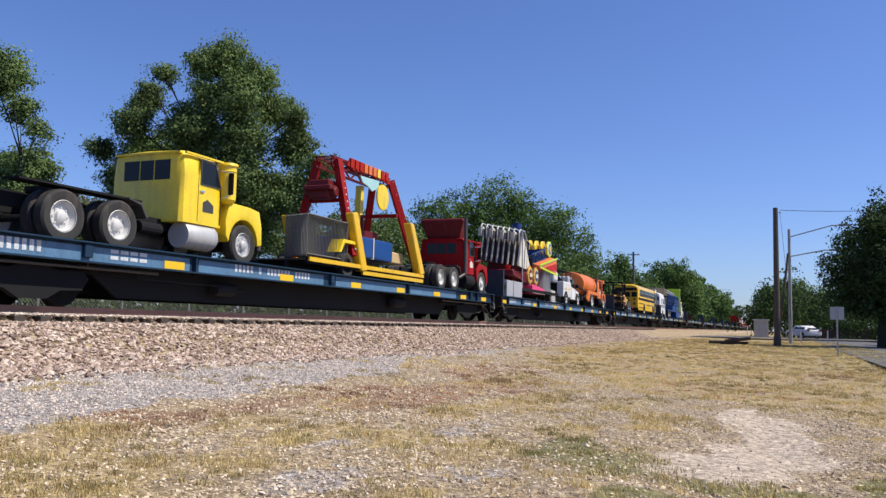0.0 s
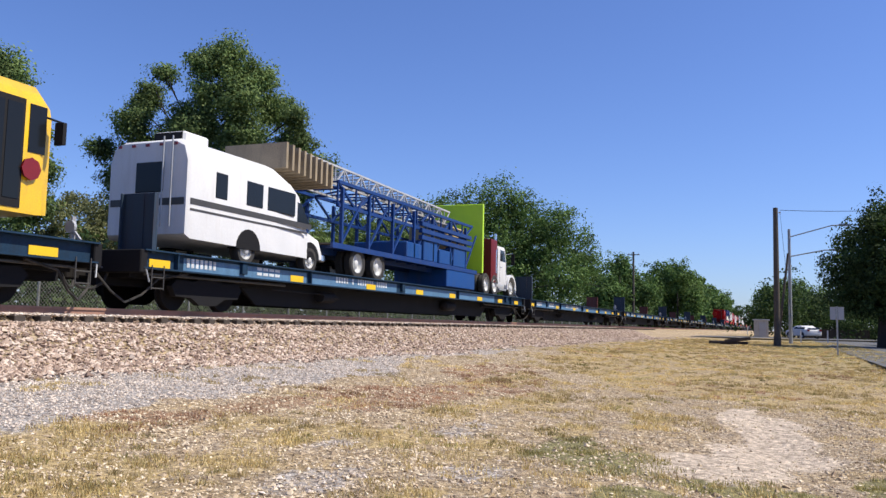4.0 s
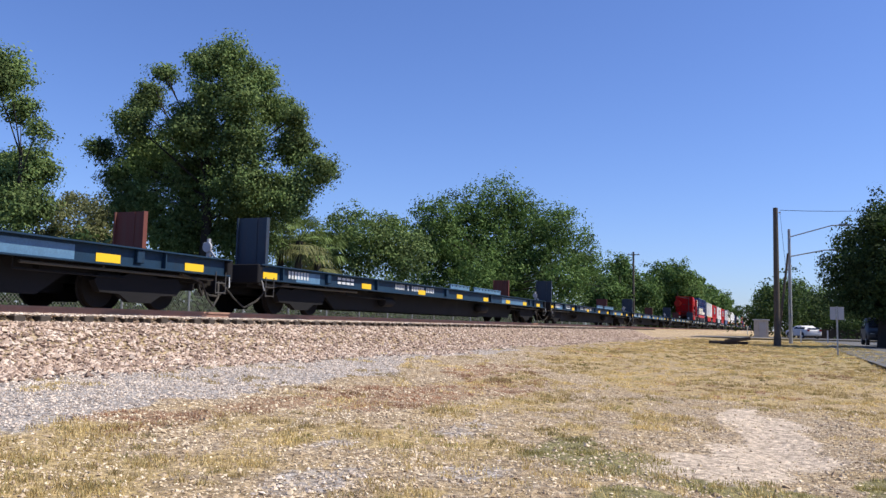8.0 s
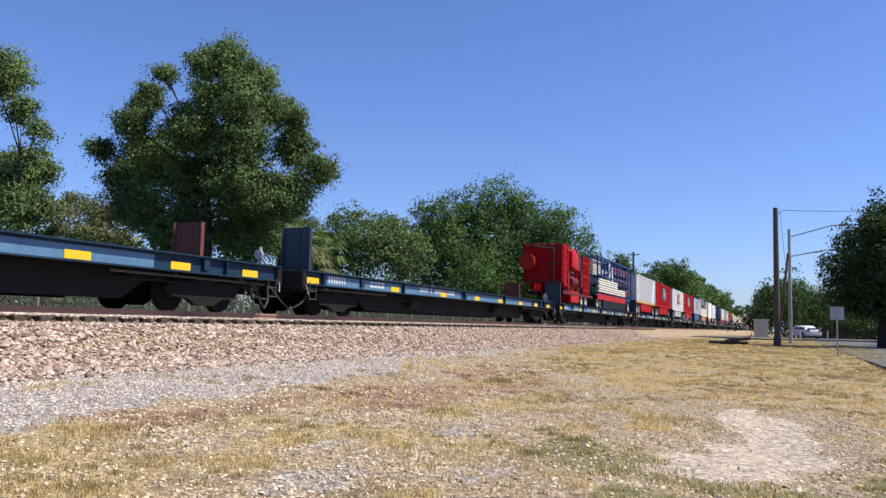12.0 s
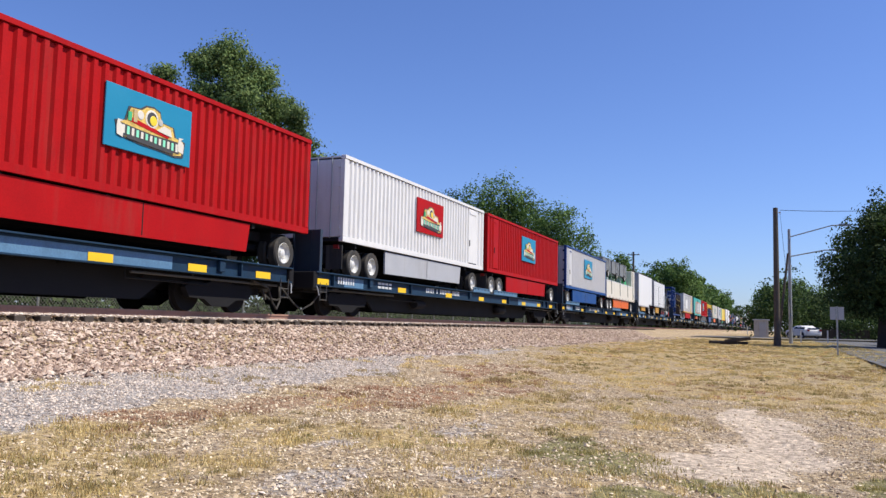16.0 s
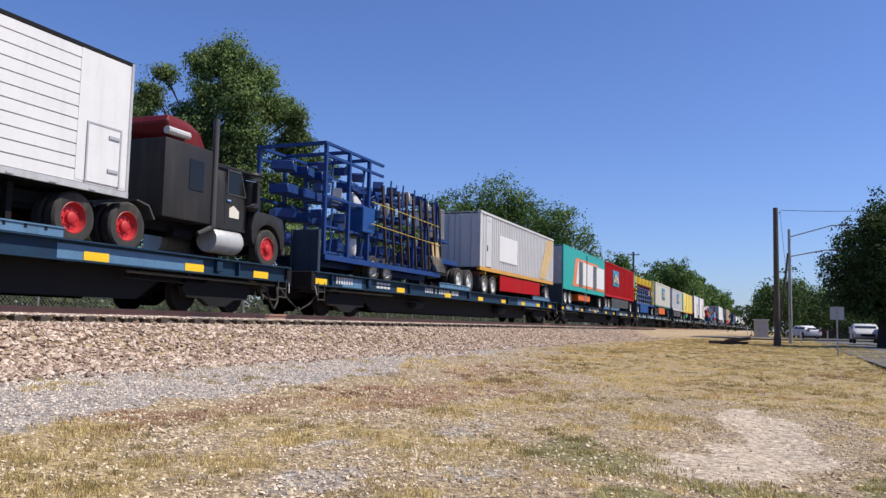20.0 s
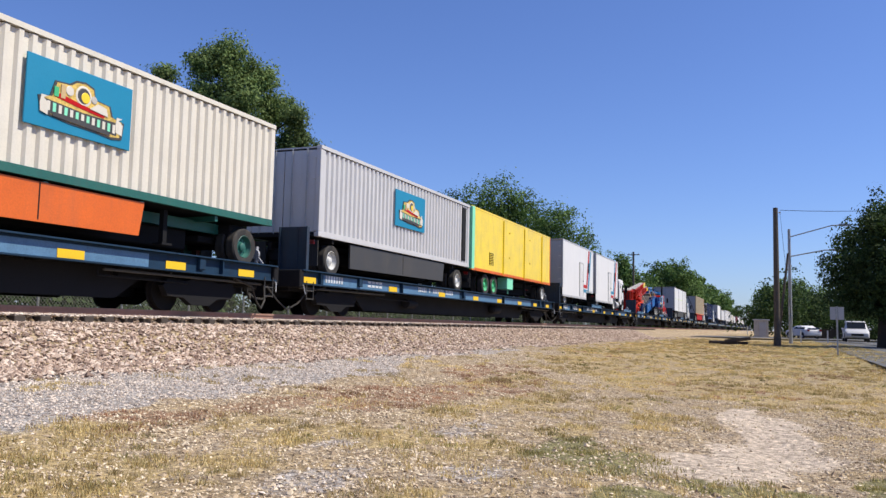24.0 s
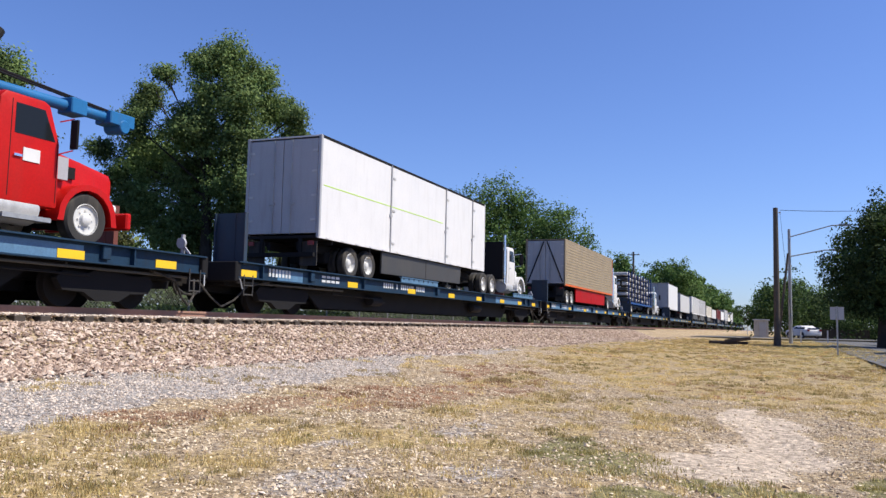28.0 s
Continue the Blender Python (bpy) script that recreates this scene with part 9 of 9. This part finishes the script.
for i in range(8):
    part("louvre_slat", Shape().box(2.32, 2.86, -1.275, -1.262, 1.39 + i * 0.075, 1.42 + i * 0.075), M["yellow"], l)
for s in (-1, 1):
    part("mint_post", Shape().box(-0.02, 0.3, s * 1.27, s * 1.1, 1.06, 3.72), M["mint"], c)
part("mint_box", Shape().box(5.15, 6.05, -1.2, -0.7, 0.42, 0.98).box(5.6, 5.64, -1.1, -1.05, 0.2, 0.5).soften(0.015), M["mint"], c)
part("black_doorway", Shape().box(11.35, 11.75, -1.235, -1.2, 1.3, 3.5), M["black"], bpy.data.objects["container_trailer.008"] if "container_trailer.008" in bpy.data.objects else c)

# ---- striped vans' details, white cab-over ----
def stripes(c, first):
    left, right = ("bright_red", "board_blue") if first else ("board_blue", "bright_red")
    for a, mt, foot in ((6.55, left, 1.3), (7.0, right, 1.0)):
        part("stripe", Shape().prism([(a, foot), (a + 0.36, foot), (a + 0.36 + 0.27 * (3.88 - foot), 3.88), (a + 0.27 * (3.88 - foot), 3.88)], -1.262, -1.252), M[mt], c)
    part("stripe", Shape().box(5.65, 6.58, -1.261, -1.252, 1.3, 1.52), M[left], c)
    part("stripe", Shape().box(5.65, 7.03, -1.261, -1.252, 1.0, 1.2), M[right], c)
    v = part("vent_window", Shape().box(7.0, 7.42, -1.28, -1.262, 2.35, 3.05).soften(0.01), M["charcoal"], c)
    for z in (2.4, 2.73):
        part("vent_pane", Shape().box(7.04, 7.38, -1.286, -1.279, z, z + 0.27), M["black"], v)


for ob in list(moving):
    if ob.get("label", "").endswith("blue and red stripes"):
        stripes(ob, ob["label"].startswith("white van trailer with blue"))
        entry_door(ob, 4.55, 0.72, 2.85)
c = rider("cabover_truck", 18, 20.9, "white cab-over tractor with a black exhaust stack", "truck")
b = part("cab", Shape().prism([(1.6, 0.85), (1.6, 2.55), (1.75, 2.72), (3.2, 2.7), (3.42, 2.5), (3.55, 1.5), (3.55, 0.6), (2.3, 0.6)], -1.12, 1.12).soften(0.07, 2), M["white"], c, smooth=True)
for s in (-1, 1):
    part("side_window", Shape().prism([(2.75, 1.65), (2.75, 2.3), (3.28, 2.3), (3.42, 1.65)], s * 1.13, s * 1.1), M["glass"], b)
    part("sleeper_window", Shape().box(1.95, 2.2, s * 1.13, s * 1.1, 1.95, 2.4).soften(0.02), M["glass"], b)
    part("door_seam", Shape().box(2.6, 2.62, s * 1.128, s * 1.1, 0.9, 2.45), M["dark"], b)
    part("wheel_arch", Shape().prism([(3.0 + 0.6 * math.cos(a), 0.48 + 0.6 * math.sin(a)) for a in [math.pi * i / 10 for i in range(11)]], s * 1.13, s * 1.0), M["dark"], b)
    part("mirror", Shape().box(3.5, 3.56, s * 1.2, s * 1.42, 1.7, 2.25).bar((3.45, s * 1.1, 2.3), (3.52, s * 1.3, 2.25), 0.015), M["dark"], b)
    road_wheel(c, 3.0, s * 0.98, 0.5, 0.5, 0.28, "rim", False)
    part("headlight", Shape().box(3.5, 3.57, s * 0.6, s * 0.95, 0.8, 1.0), M["lamp_clear"], b)
part("windscreen", Shape().prism([(3.45, 2.4), (3.575, 1.58), (3.53, 1.58), (3.40, 2.4)], -1.0, 1.0), M["glass"], b)
part("exhaust_stack", Shape().bar((1.45, -0.95, 0.8), (1.45, -0.95, 2.2), 0.1, 10).bar((1.45, -0.95, 2.2), (1.45, -0.95, 3.2), 0.065, 10).bar((1.45, -0.95, 3.2), (1.6, -0.95, 3.35), 0.065, 10), M["black"], c)
part("frame_rail", Shape().box(-3.0, 3.4, -0.5, -0.38, 0.55, 0.8).box(-3.0, 3.4, 0.38, 0.5, 0.55, 0.8), M["dark"], c)
part("fuel_tank", Shape().bar((0.3, -0.85, 0.55), (1.4, -0.85, 0.55), 0.28, 16), M["alu"], c)
axle(c, -0.9, 0.5, "rim")
part("front_bumper", Shape().box(3.5, 3.68, -1.1, 1.1, 0.35, 0.65).soften(0.03), M["chrome"], c)

# ---- red boom ride on a blue trailer, raised at its front onto the truck ----
c = rider("boom_ride_trailer", 19, 0, "folded red boom ride on a blue trailer tilted onto its truck", "ride trailer")
TILT = pose(5.4, 0, 0.62, 0, -9.4, 0)


def tilted(name, shape, mt, label="", smooth=False, under=None):
    return part(name, shape, M[mt], under or c, label, smooth, None if under else TILT)


for y in (-1, 1):
    tilted("side_rail", Shape().box(0.2, 9.6, y * 1.1, y * 1.2, -0.2, -0.02), "frame_blue")
    tilted("frame_beam", Shape().box(-1.4, 9.6, y * 0.5 - 0.08, y * 0.5 + 0.08, -0.42, -0.08), "frame_blue")
tilted("trailer_deck", Shape().box(0.2, 9.6, -1.09, 1.09, -0.08, -0.02), "deck_wood")
for ax in (7.2, 8.52):
    axle(c, ax, 0.45, "rim")
slat = mesh_of(Shape().box(-0.025, 0.025, -0.05, 0.05, 0.84, 1.7), M["boom_red"])
for i in range(16):
    part("drum_bar", slat, None, c, at=TILT @ pose(-0.45, 0.1, 0) @ Matrix.Rotation(2 * math.pi * i / 16, 4, "Z") @ pose(0.68, 0, 0))
tilted("drum_core", Shape().lathe([(0.1, -0.42), (0.5, -0.42), (0.5, 0.42), (0.1, 0.42)], 20, Matrix.Translation((-0.45, 0.1, 1.28)) @ Matrix.Rotation(math.pi / 2, 4, "X")), "maroon", smooth=True)
for z in (0.84, 1.7):
    tilted("drum_ring", Shape().lathe([(0.55, 0.06), (0.75, 0.06), (0.75, -0.06), (0.55, -0.06)], 28, Matrix.Translation((-0.45, 0.1, z)) @ Matrix.Rotation(math.pi / 2, 4, "X")), "boom_red")
tilted("drum_top", Shape().lathe([(0.1, 0.06), (0.52, 0.06), (0.56, -0.05), (0.1, -0.05)], 24, Matrix.Translation((-0.45, 0.1, 1.82)) @ Matrix.Rotation(math.pi / 2, 4, "X")), "concrete")
tilted("turntable", Shape().lathe([(0.2, 0.25), (0.74, 0.25), (0.8, 0.15), (0.8, 0.02), (0.62, -0.02), (0.62, -0.3), (0.2, -0.3)], 28, Matrix.Translation((-0.45, 0.1, 0.55)) @ Matrix.Rotation(math.pi / 2, 4, "X")), "boom_red", smooth=True)
tilted("slew_block", Shape().box(-0.9, 0.5, -0.9, 0.9, -0.05, 0.28).bar((0.4, -0.75, 0.4), (0.4, -0.75, 0.62), 0.2, 14).bar((0.5, -0.7, 0.22), (1.6, -0.7, 0.22), 0.16, 10).soften(0.03), "boom_red")
tilted("pedestal", Shape().box(-1.5, 0.3, -0.95, 0.95, -0.32, 0.0).box(-1.6, -1.35, -1.0, 1.0, -0.6, 0.05).box(-0.5, 0.1, -1.05, 1.05, -0.55, 0.1).soften(0.04), "boom_red")
tilted("pedestal_leg", Shape().box(-0.9, -0.65, -1.1, -0.7, -0.55, 0.0).box(-0.3, -0.1, -1.1, -0.7, -0.6, 0.0), "boom_red")
tilted("upper_boom", lattice((0.25, -0.25, 1.3), (6.9, -0.35, 1.42), 0.95, 0.74, 16, 0.04, 0.42), "boom_red")
tilted("boom_tip", Shape().prism([(6.1, 1.2), (6.1, 1.58), (7.3, 1.6), (7.35, 1.45), (6.9, 1.2)], -0.62, -0.08).soften(0.02), "yellow")
for i in range(11):
    tilted("lamp_cap", Shape().box(0.35 + i * 0.58, 0.76 + i * 0.58, -0.7 + 0.018 * i, 0.08 - 0.018 * i, 1.735 - 0.012 * i, 1.785 - 0.012 * i), "concrete")
tilted("boom_root", Shape().box(3.3, 5.0, -0.6, 1.1, 0.25, 1.05).box(2.9, 3.5, -0.75, 0.9, 0.35, 0.85).soften(0.05), "boom_red")
tilted("lower_boom", lattice((4.7, 0.2, 0.78), (13.0, 0.2, 0.28), 1.15, 0.86, 20, 0.042, 0.32), "boom_red")
tilted("lower_tip", Shape().prism([(11.7, 0.16), (11.7, 0.52), (13.1, 0.42), (13.2, 0.2), (12.6, 0.08)], -0.05, 0.45).soften(0.02), "yellow")
for i in range(12):
    tilted("lamp_cap", Shape().box(5.0 + i * 0.62, 5.46 + i * 0.62, -0.4 + 0.03 * i, 0.8 - 0.03 * i, 1.22 - 0.057 * i, 1.27 - 0.057 * i), "concrete")
tilted("seat_platform", Shape().box(0.6, 3.4, -1.0, 0.9, 0.18, 0.3).box(0.7, 3.2, -1.02, -0.95, 0.05, 0.18).soften(0.02), "ride_red_orange")
tilted("red_motor", Shape().bar((1.9, -0.7, 0.5), (3.0, -0.7, 0.5), 0.2, 12).box(2.2, 2.8, -0.9, -0.4, 0.3, 0.6).soften(0.02), "boom_red")
for x, w in ((4.25, 1.3), (5.6, 1.05), (7.75, 1.85)):
    b = tilted("blue_locker", Shape().box(x, x + w, -1.22, 1.15, -1.12 if x < 7 else -1.05, -0.22).soften(0.025), "locker_blue")
    part("locker_rim", Shape().box(x + 0.04, x + w - 0.04, -1.235, -1.215, -0.27, -0.24).box(x + 0.04, x + w - 0.04, -1.235, -1.215, -1.04, -1.01), M["ride_blue"], b)
    if x < 7:
        part("locker_seam", Shape().box(x + w * 0.5 - 0.01, x + w * 0.5 + 0.01, -1.228, -1.21, -1.0, -0.28), M["dark"], b)
        part("locker_handle", Shape().box(x + w * 0.38, x + w * 0.43, -1.245, -1.21, -0.75, -0.55), M["alu"], b)
        part("locker_label", Shape().box(x + w * 0.62, x + w * 0.75, -1.232, -1.22, -0.42, -0.34), M["white"], b)
tilted("locker_post", Shape().box(6.75, 6.95, -1.24, -1.05, -1.1, 0.15).box(7.55, 7.7, -1.24, -1.05, -1.1, 0.1), "ride_blue")
tilted("valve_block", Shape().box(7.0, 7.5, -1.1, -0.6, -0.95, -0.3).bar((7.1, -1.1, -0.45), (7.45, -1.1, -0.45), 0.07, 8).bar((7.2, -1.1, -0.7), (7.4, -1.12, -0.6), 0.06, 8), "charcoal")
tilted("red_valve", Shape().bar((7.22, -1.16, -0.62), (7.22, -1.16, -0.45), 0.07, 10), "bright_red")
tilted("gooseneck", Shape().prism([(9.5, -0.55), (9.5, -0.25), (12.3, -0.45), (12.4, -0.62)], -1.0, 1.0).soften(0.03), "box_blue")
tilted("neck_cabinet", Shape().box(9.7, 10.2, -1.0, 0.8, -0.25, 0.12).box(10.7, 11.2, -0.8, 0.6, -0.35, 0.02).bar((10.3, -0.8, -0.3), (10.3, -0.8, 0.3), 0.09, 8).bar((11.5, -0.7, -0.4), (11.6, -0.7, 0.2), 0.07, 8).soften(0.02), "charcoal")
part("outrigger_leg", Shape().box(5.75, 5.95, -1.34, -1.14, 0.05, 1.0).box(5.65, 6.05, -1.38, -1.08, 0.98, 1.06).box(5.6, 6.1, -1.4, -1.05, 0.0, 0.06), M["ride_blue"], c)
tilted("cream_strap", Shape().beam((1.6, -0.85, 1.0), (2.3, -1.2, 0.05), 0.07, 0.015).beam((3.3, -0.8, 1.0), (4.0, -1.2, 0.0), 0.07, 0.015), "cream")
tilted("yellow_strap", Shape().beam((7.25, -0.62, 1.5), (7.4, -0.95, 0.9), 0.08, 0.015).beam((7.4, -0.95, 0.9), (7.3, -1.2, -0.1), 0.08, 0.015), "cat_yellow")
tilted("yellow_strap", Shape().beam((10.9, -0.5, 0.7), (10.95, -0.9, 0.3), 0.08, 0.015).beam((10.95, -0.9, 0.3), (10.9, -1.1, -0.3), 0.08, 0.015), "cat_yellow")

# ---- red crane truck ----
c = rider("crane_truck", 19, 0, "red tractor truck with a blue crane jib and black stack", "truck")
tractor(c, 22.6, "bright_red", cab_h=1.65, cab_z=0.85, hood=1.72, stack=False, frame_from=-8.2, rear_axles=(-6.35, -5.05), cab_w=1.12, fore=0.42)
part("exhaust_stack", Shape().bar((22.42, -1.0, 0.7), (22.42, -1.0, 1.2), 0.13, 12).bar((22.42, -1.0, 1.2), (22.42, -1.0, 2.45), 0.16, 14), M["chrome"], c, smooth=True)
part("stack_pipe", Shape().bar((22.42, -1.0, 2.45), (22.42, -1.0, 3.15), 0.1, 12).bar((22.42, -1.0, 3.15), (22.62, -1.0, 3.5), 0.1, 12), M["black"], c)
part("flat_bed", Shape().box(15.6, 22.3, -1.15, 1.15, 0.92, 1.04), M["dark"], c)
part("bed_rail", Shape().box(18.2, 22.3, -1.18, -1.15, 0.88, 1.03), M["maroon"], c)
part("side_locker", Shape().box(18.3, 20.2, -1.14, -0.6, 0.4, 0.9).box(20.5, 22.25, -1.14, -0.6, 0.45, 0.9).soften(0.02), M["black"], c)
for x in (18.9, 19.4, 21.0, 21.6):
    part("reflector", Shape().box(x, x + 0.22, -1.155, -1.14, 0.52, 0.57), M["white"], c)
part("crane_base", Shape().lathe([(0.1, 1.15), (0.3, 1.15), (0.34, -0.1), (0.62, -0.35), (0.7, -0.7), (0.1, -0.7)], 18, Matrix.Translation((18.55, 0, 1.75)) @ Matrix.Rotation(math.pi / 2, 4, "X")), M["sky_blue"], c, smooth=True)
part("crane_head", Shape().prism([(18.3, 2.5), (18.5, 3.1), (19.2, 3.28), (19.6, 3.0), (19.5, 2.5), (18.9, 2.2)], -0.34, 0.2).soften(0.04), M["sky_blue"], c)
part("sheave", Shape().lathe([(0.04, 0.04), (0.16, 0.04), (0.19, 0.0), (0.16, -0.04), (0.04, -0.04)], 18, Matrix.Translation((19.15, -0.4, 3.08))), M["charcoal"], c)
part("lift_ram", Shape().bar((18.7, -0.2, 2.1), (20.2, -0.2, 2.62), 0.11, 12), M["sky_blue"], c, smooth=True)
part("crane_jib", Shape().bar((19.2, -0.1, 2.72), (22.2, -0.1, 2.8), 0.16, 14).bar((22.2, -0.1, 2.8), (26.2, -0.1, 2.88), 0.115, 14), M["sky_blue"], c, smooth=True)
part("jib_bracket", Shape().box(21.55, 21.95, -0.3, 0.1, 2.62, 3.18).soften(0.02), M["ride_blue"], c)
part("jib_collar", Shape().box(24.9, 25.3, -0.3, 0.1, 2.7, 3.02).soften(0.02), M["sky_blue"], c)
part("jib_head", Shape().box(25.9, 26.6, -0.32, 0.12, 2.72, 3.0).bar((26.3, -0.34, 2.72), (26.3, 0.14, 2.72), 0.15, 12).soften(0.02), M["sky_blue"], c)
part("jib_cable", Shape().bar((19.2, -0.2, 3.25), (21.8, -0.2, 3.18), 0.025, 5).bar((19.3, 0.0, 3.35), (21.8, 0.0, 3.2), 0.02, 5).bar((21.8, -0.2, 3.18), (26.2, -0.2, 2.98), 0.025, 5).bar((21.8, 0.0, 3.2), (26.2, 0.0, 3.02), 0.02, 5), M["black"], c)
k = part("welder_trailer", Shape().prism([(20.05, 1.35), (20.05, 1.62), (20.25, 1.72), (21.6, 1.72), (21.7, 1.62), (21.7, 1.3), (21.2, 1.22)], -1.1, -0.2).soften(0.03), M["sky_blue"], c, "small blue welder trailer with tan side panels")
part("side_panel", Shape().box(20.12, 21.6, -1.115, -1.1, 1.42, 1.62), M["ply"], k)
road_wheel(c, 21.35, -1.12, 1.28, 0.2, 0.14, "rim", False)
part("welder_box", Shape().box(20.3, 21.2, -1.0, -0.3, 1.72, 2.2).box(19.9, 20.25, -0.9, -0.5, 1.6, 2.1).soften(0.03), M["ride_blue"], c)
part("blue_flat_box", Shape().box(18.85, 20.0, -1.1, 0.6, 1.04, 1.42).box(18.85, 19.95, -1.12, 0.62, 1.42, 1.5).soften(0.02), M["ride_blue"], c)
part("a_frame", Shape().beam((20.9, -0.8, 1.7), (21.2, -0.5, 2.55), 0.05, 0.05).beam((21.7, -0.8, 1.7), (21.2, -0.5, 2.55), 0.05, 0.05), M["red"], c)
part("winch", Shape().bar((17.3, -0.6, 1.35), (17.3, 0.6, 1.35), 0.25, 14).box(16.9, 17.7, -0.7, 0.7, 1.04, 1.2), M["dark"], c)
part("steel_bottle", Shape().bar((21.9, -0.95, 1.05), (21.9, -0.95, 1.6), 0.14, 12), M["alu"], c)
part("door_card", Shape().box(23.15, 23.5, -1.135, -1.125, 1.35, 1.58), M["white"], c)
part("hood_vent", Shape().box(24.05, 24.32, -0.93, -0.82, 1.2, 1.62), M["end_grey"], c)

# ---- far end of the train ----
c = rider("tractor_truck", 20, 0, "white tractor truck with a dark frame", "truck")
tractor(c, 22.4, "white", cab_h=1.6, cab_z=0.9, hood=1.6, frame_from=-4.6, rear_axles=(-3.4, -2.2))
part("headache_rack", Shape().box(22.0, 22.1, -1.0, 1.0, 0.9, 2.7), M["dark"], c)
c = van(21, 5.6, 15.4, "brown slatted stock trailer on red running gear", z=1.2, H=2.85, ribs=15, paint="slat_wood", low="skirt_orange", top="slat_wood", end="end_grey", skirt="box_red", tandem=True, front=True)
for s in (-1, 1):
    part("end_brace", Shape().beam((-0.03, 0.1 * s, 3.9), (-0.03, 1.1 * s, 1.4), 0.06, 0.06), M["dark"], c)
c = rider("tractor_truck", 21, 0, "white cab tractor behind a slatted trailer", "truck")
tractor(c, 22.6, "white", cab_h=2.0, cab_z=0.9, hood=1.0, frame_from=-1.4, rear=False)
c = rider("stacked_rack_trailer", 22, 0, "blue rack trailer stacked with silver ride parts", "ride trailer")
low_trailer(c, 0.8, 15.0, 1.0, (2.0, 3.2, 13.5), "box_blue")
for i in range(9):
    part("rack_post", Shape().beam((1.0 + i * 1.7, -1.2, 1.0), (1.0 + i * 1.7, -1.2, 3.7), 0.1, 0.1).beam((1.0 + i * 1.7, 1.2, 1.0), (1.0 + i * 1.7, 1.2, 3.7), 0.1, 0.1), M["ride_blue"], c)
for j in range(6):
    for i in range(8):
        part("silver_part", Shape().box(1.1 + i * 1.7, 2.3 + i * 1.7, -1.1, 1.0, 1.1 + j * 0.44, 1.38 + j * 0.44).soften(0.05), M["alu" if (i + j) % 2 else "charcoal"], c)
c = rider("tractor_truck", 22, 0, "white tractor truck on the flatcar", "truck")
tractor(c, 18.4, "white", cab_h=1.7, cab_z=0.9, hood=1.6, frame_from=-2.6, rear_axles=(-1.4, -0.3))
van(23, 1.0, 9.6, "white bright panelled van trailer", H=3.1, seams=(5.0,), end="end_grey")
van(23, 14.0, 12.2, "grey van trailer with white side panels", H=2.4, paint="box_grey", seams=(4.0, 8.0))
container(24, 2.0, "white", "white ribbed container on a trailer chassis", skirt="charcoal")
container(24, 15.0, "box_grey", "pale grey ribbed container with white panels", skirt="charcoal")
container(25, 2.0, "cream", "cream ribbed container on a trailer chassis", skirt="charcoal", H=2.0)
van(25, 15.4, 11.4, "grey van trailer on the flatcar", H=1.8, paint="box_grey")
container(26, 2.0, "maroon", "maroon ribbed container on a trailer chassis", skirt="charcoal", H=2.0)
van(26, 15.4, 11.4, "white van trailer on the flatcar", H=2.0)
container(27, 2.0, "box_grey", "pale grey ribbed container on a trailer chassis", skirt="charcoal")
van(27, 15.4, 11.4, "cream van trailer on the flatcar", H=1.9, paint="cream")
container(28, 2.0, "white", "white ribbed container on a trailer chassis", skirt="charcoal")

# painted repairs on two of the grey containers
for ob in list(moving):
    if "with a white panel" in ob.get("label", ""):
        part("white_panel", Shape().box(2.65, 5.5, -1.236, -1.213, 1.66, 2.86).soften(0.006), M["pale_repair"], ob)
        part("tan_repair", Shape().prism([(9.6, 1.3), (10.9, 1.3), (12.35, 2.9), (12.35, 3.55), (11.2, 3.55)], -1.226, -1.213), M["ply"], ob)
    if "yellow sills" in ob.get("label", ""):
        part("white_repair", Shape().prism([(9.6, 1.3), (10.9, 1.3), (12.1, 3.55), (10.9, 3.55)], -1.226, -1.213), M["white"], ob)

# ---- motion ----
def motions():
    times = [i * 1.0 for i in range(29)]
    for ob in moving:
        x, y, z = ob.location
        walk(ob, [(t, pose(x - along(t), y, z)) for t in times])
    # cars turn out of the cross street, come down the road and pass
    for ob, late in through_cars:
        z = ob.location.z
        x0 = ob.location.x
        rows = [(0.0, pose(x0, -60, z, 0, 0, 90))]
        if late > 0:
            rows.append((late, pose(x0, -58, z, 0, 0, 90)))
        rows += [(late + 2.5, pose(x0, -36, z, 0, 0, 90)), (late + 4.2, pose(94, -14, z, 0, 0, 95)), (late + 5.0, pose(87, -7.4, z, 0, 0, 145)), (late + 5.7, pose(79, -6.1, z, 0, 0, 178)), (late + 7.0, pose(67, -5.9, z, 0, 0, 180)), (late + 8.0, pose(57.5, -5.9, z, 0, 0, 180)), (late + 9.5, pose(44, -5.9, z, 0, 0, 180))]
        rows = [r for r in rows if r[0] <= 28.0]
        if late + 12.5 < 28:
            rows += [(late + 12.5, pose(12, -6.2, z, 0, 0, 180)), (28.0, pose(-180, -6.4, z, 0, 0, 180))]
        elif rows[-1][0] < 28:
            rows.append((28.0, pose(40, -5.9, z, 0, 0, 180)))
        walk(ob, rows)


motions()
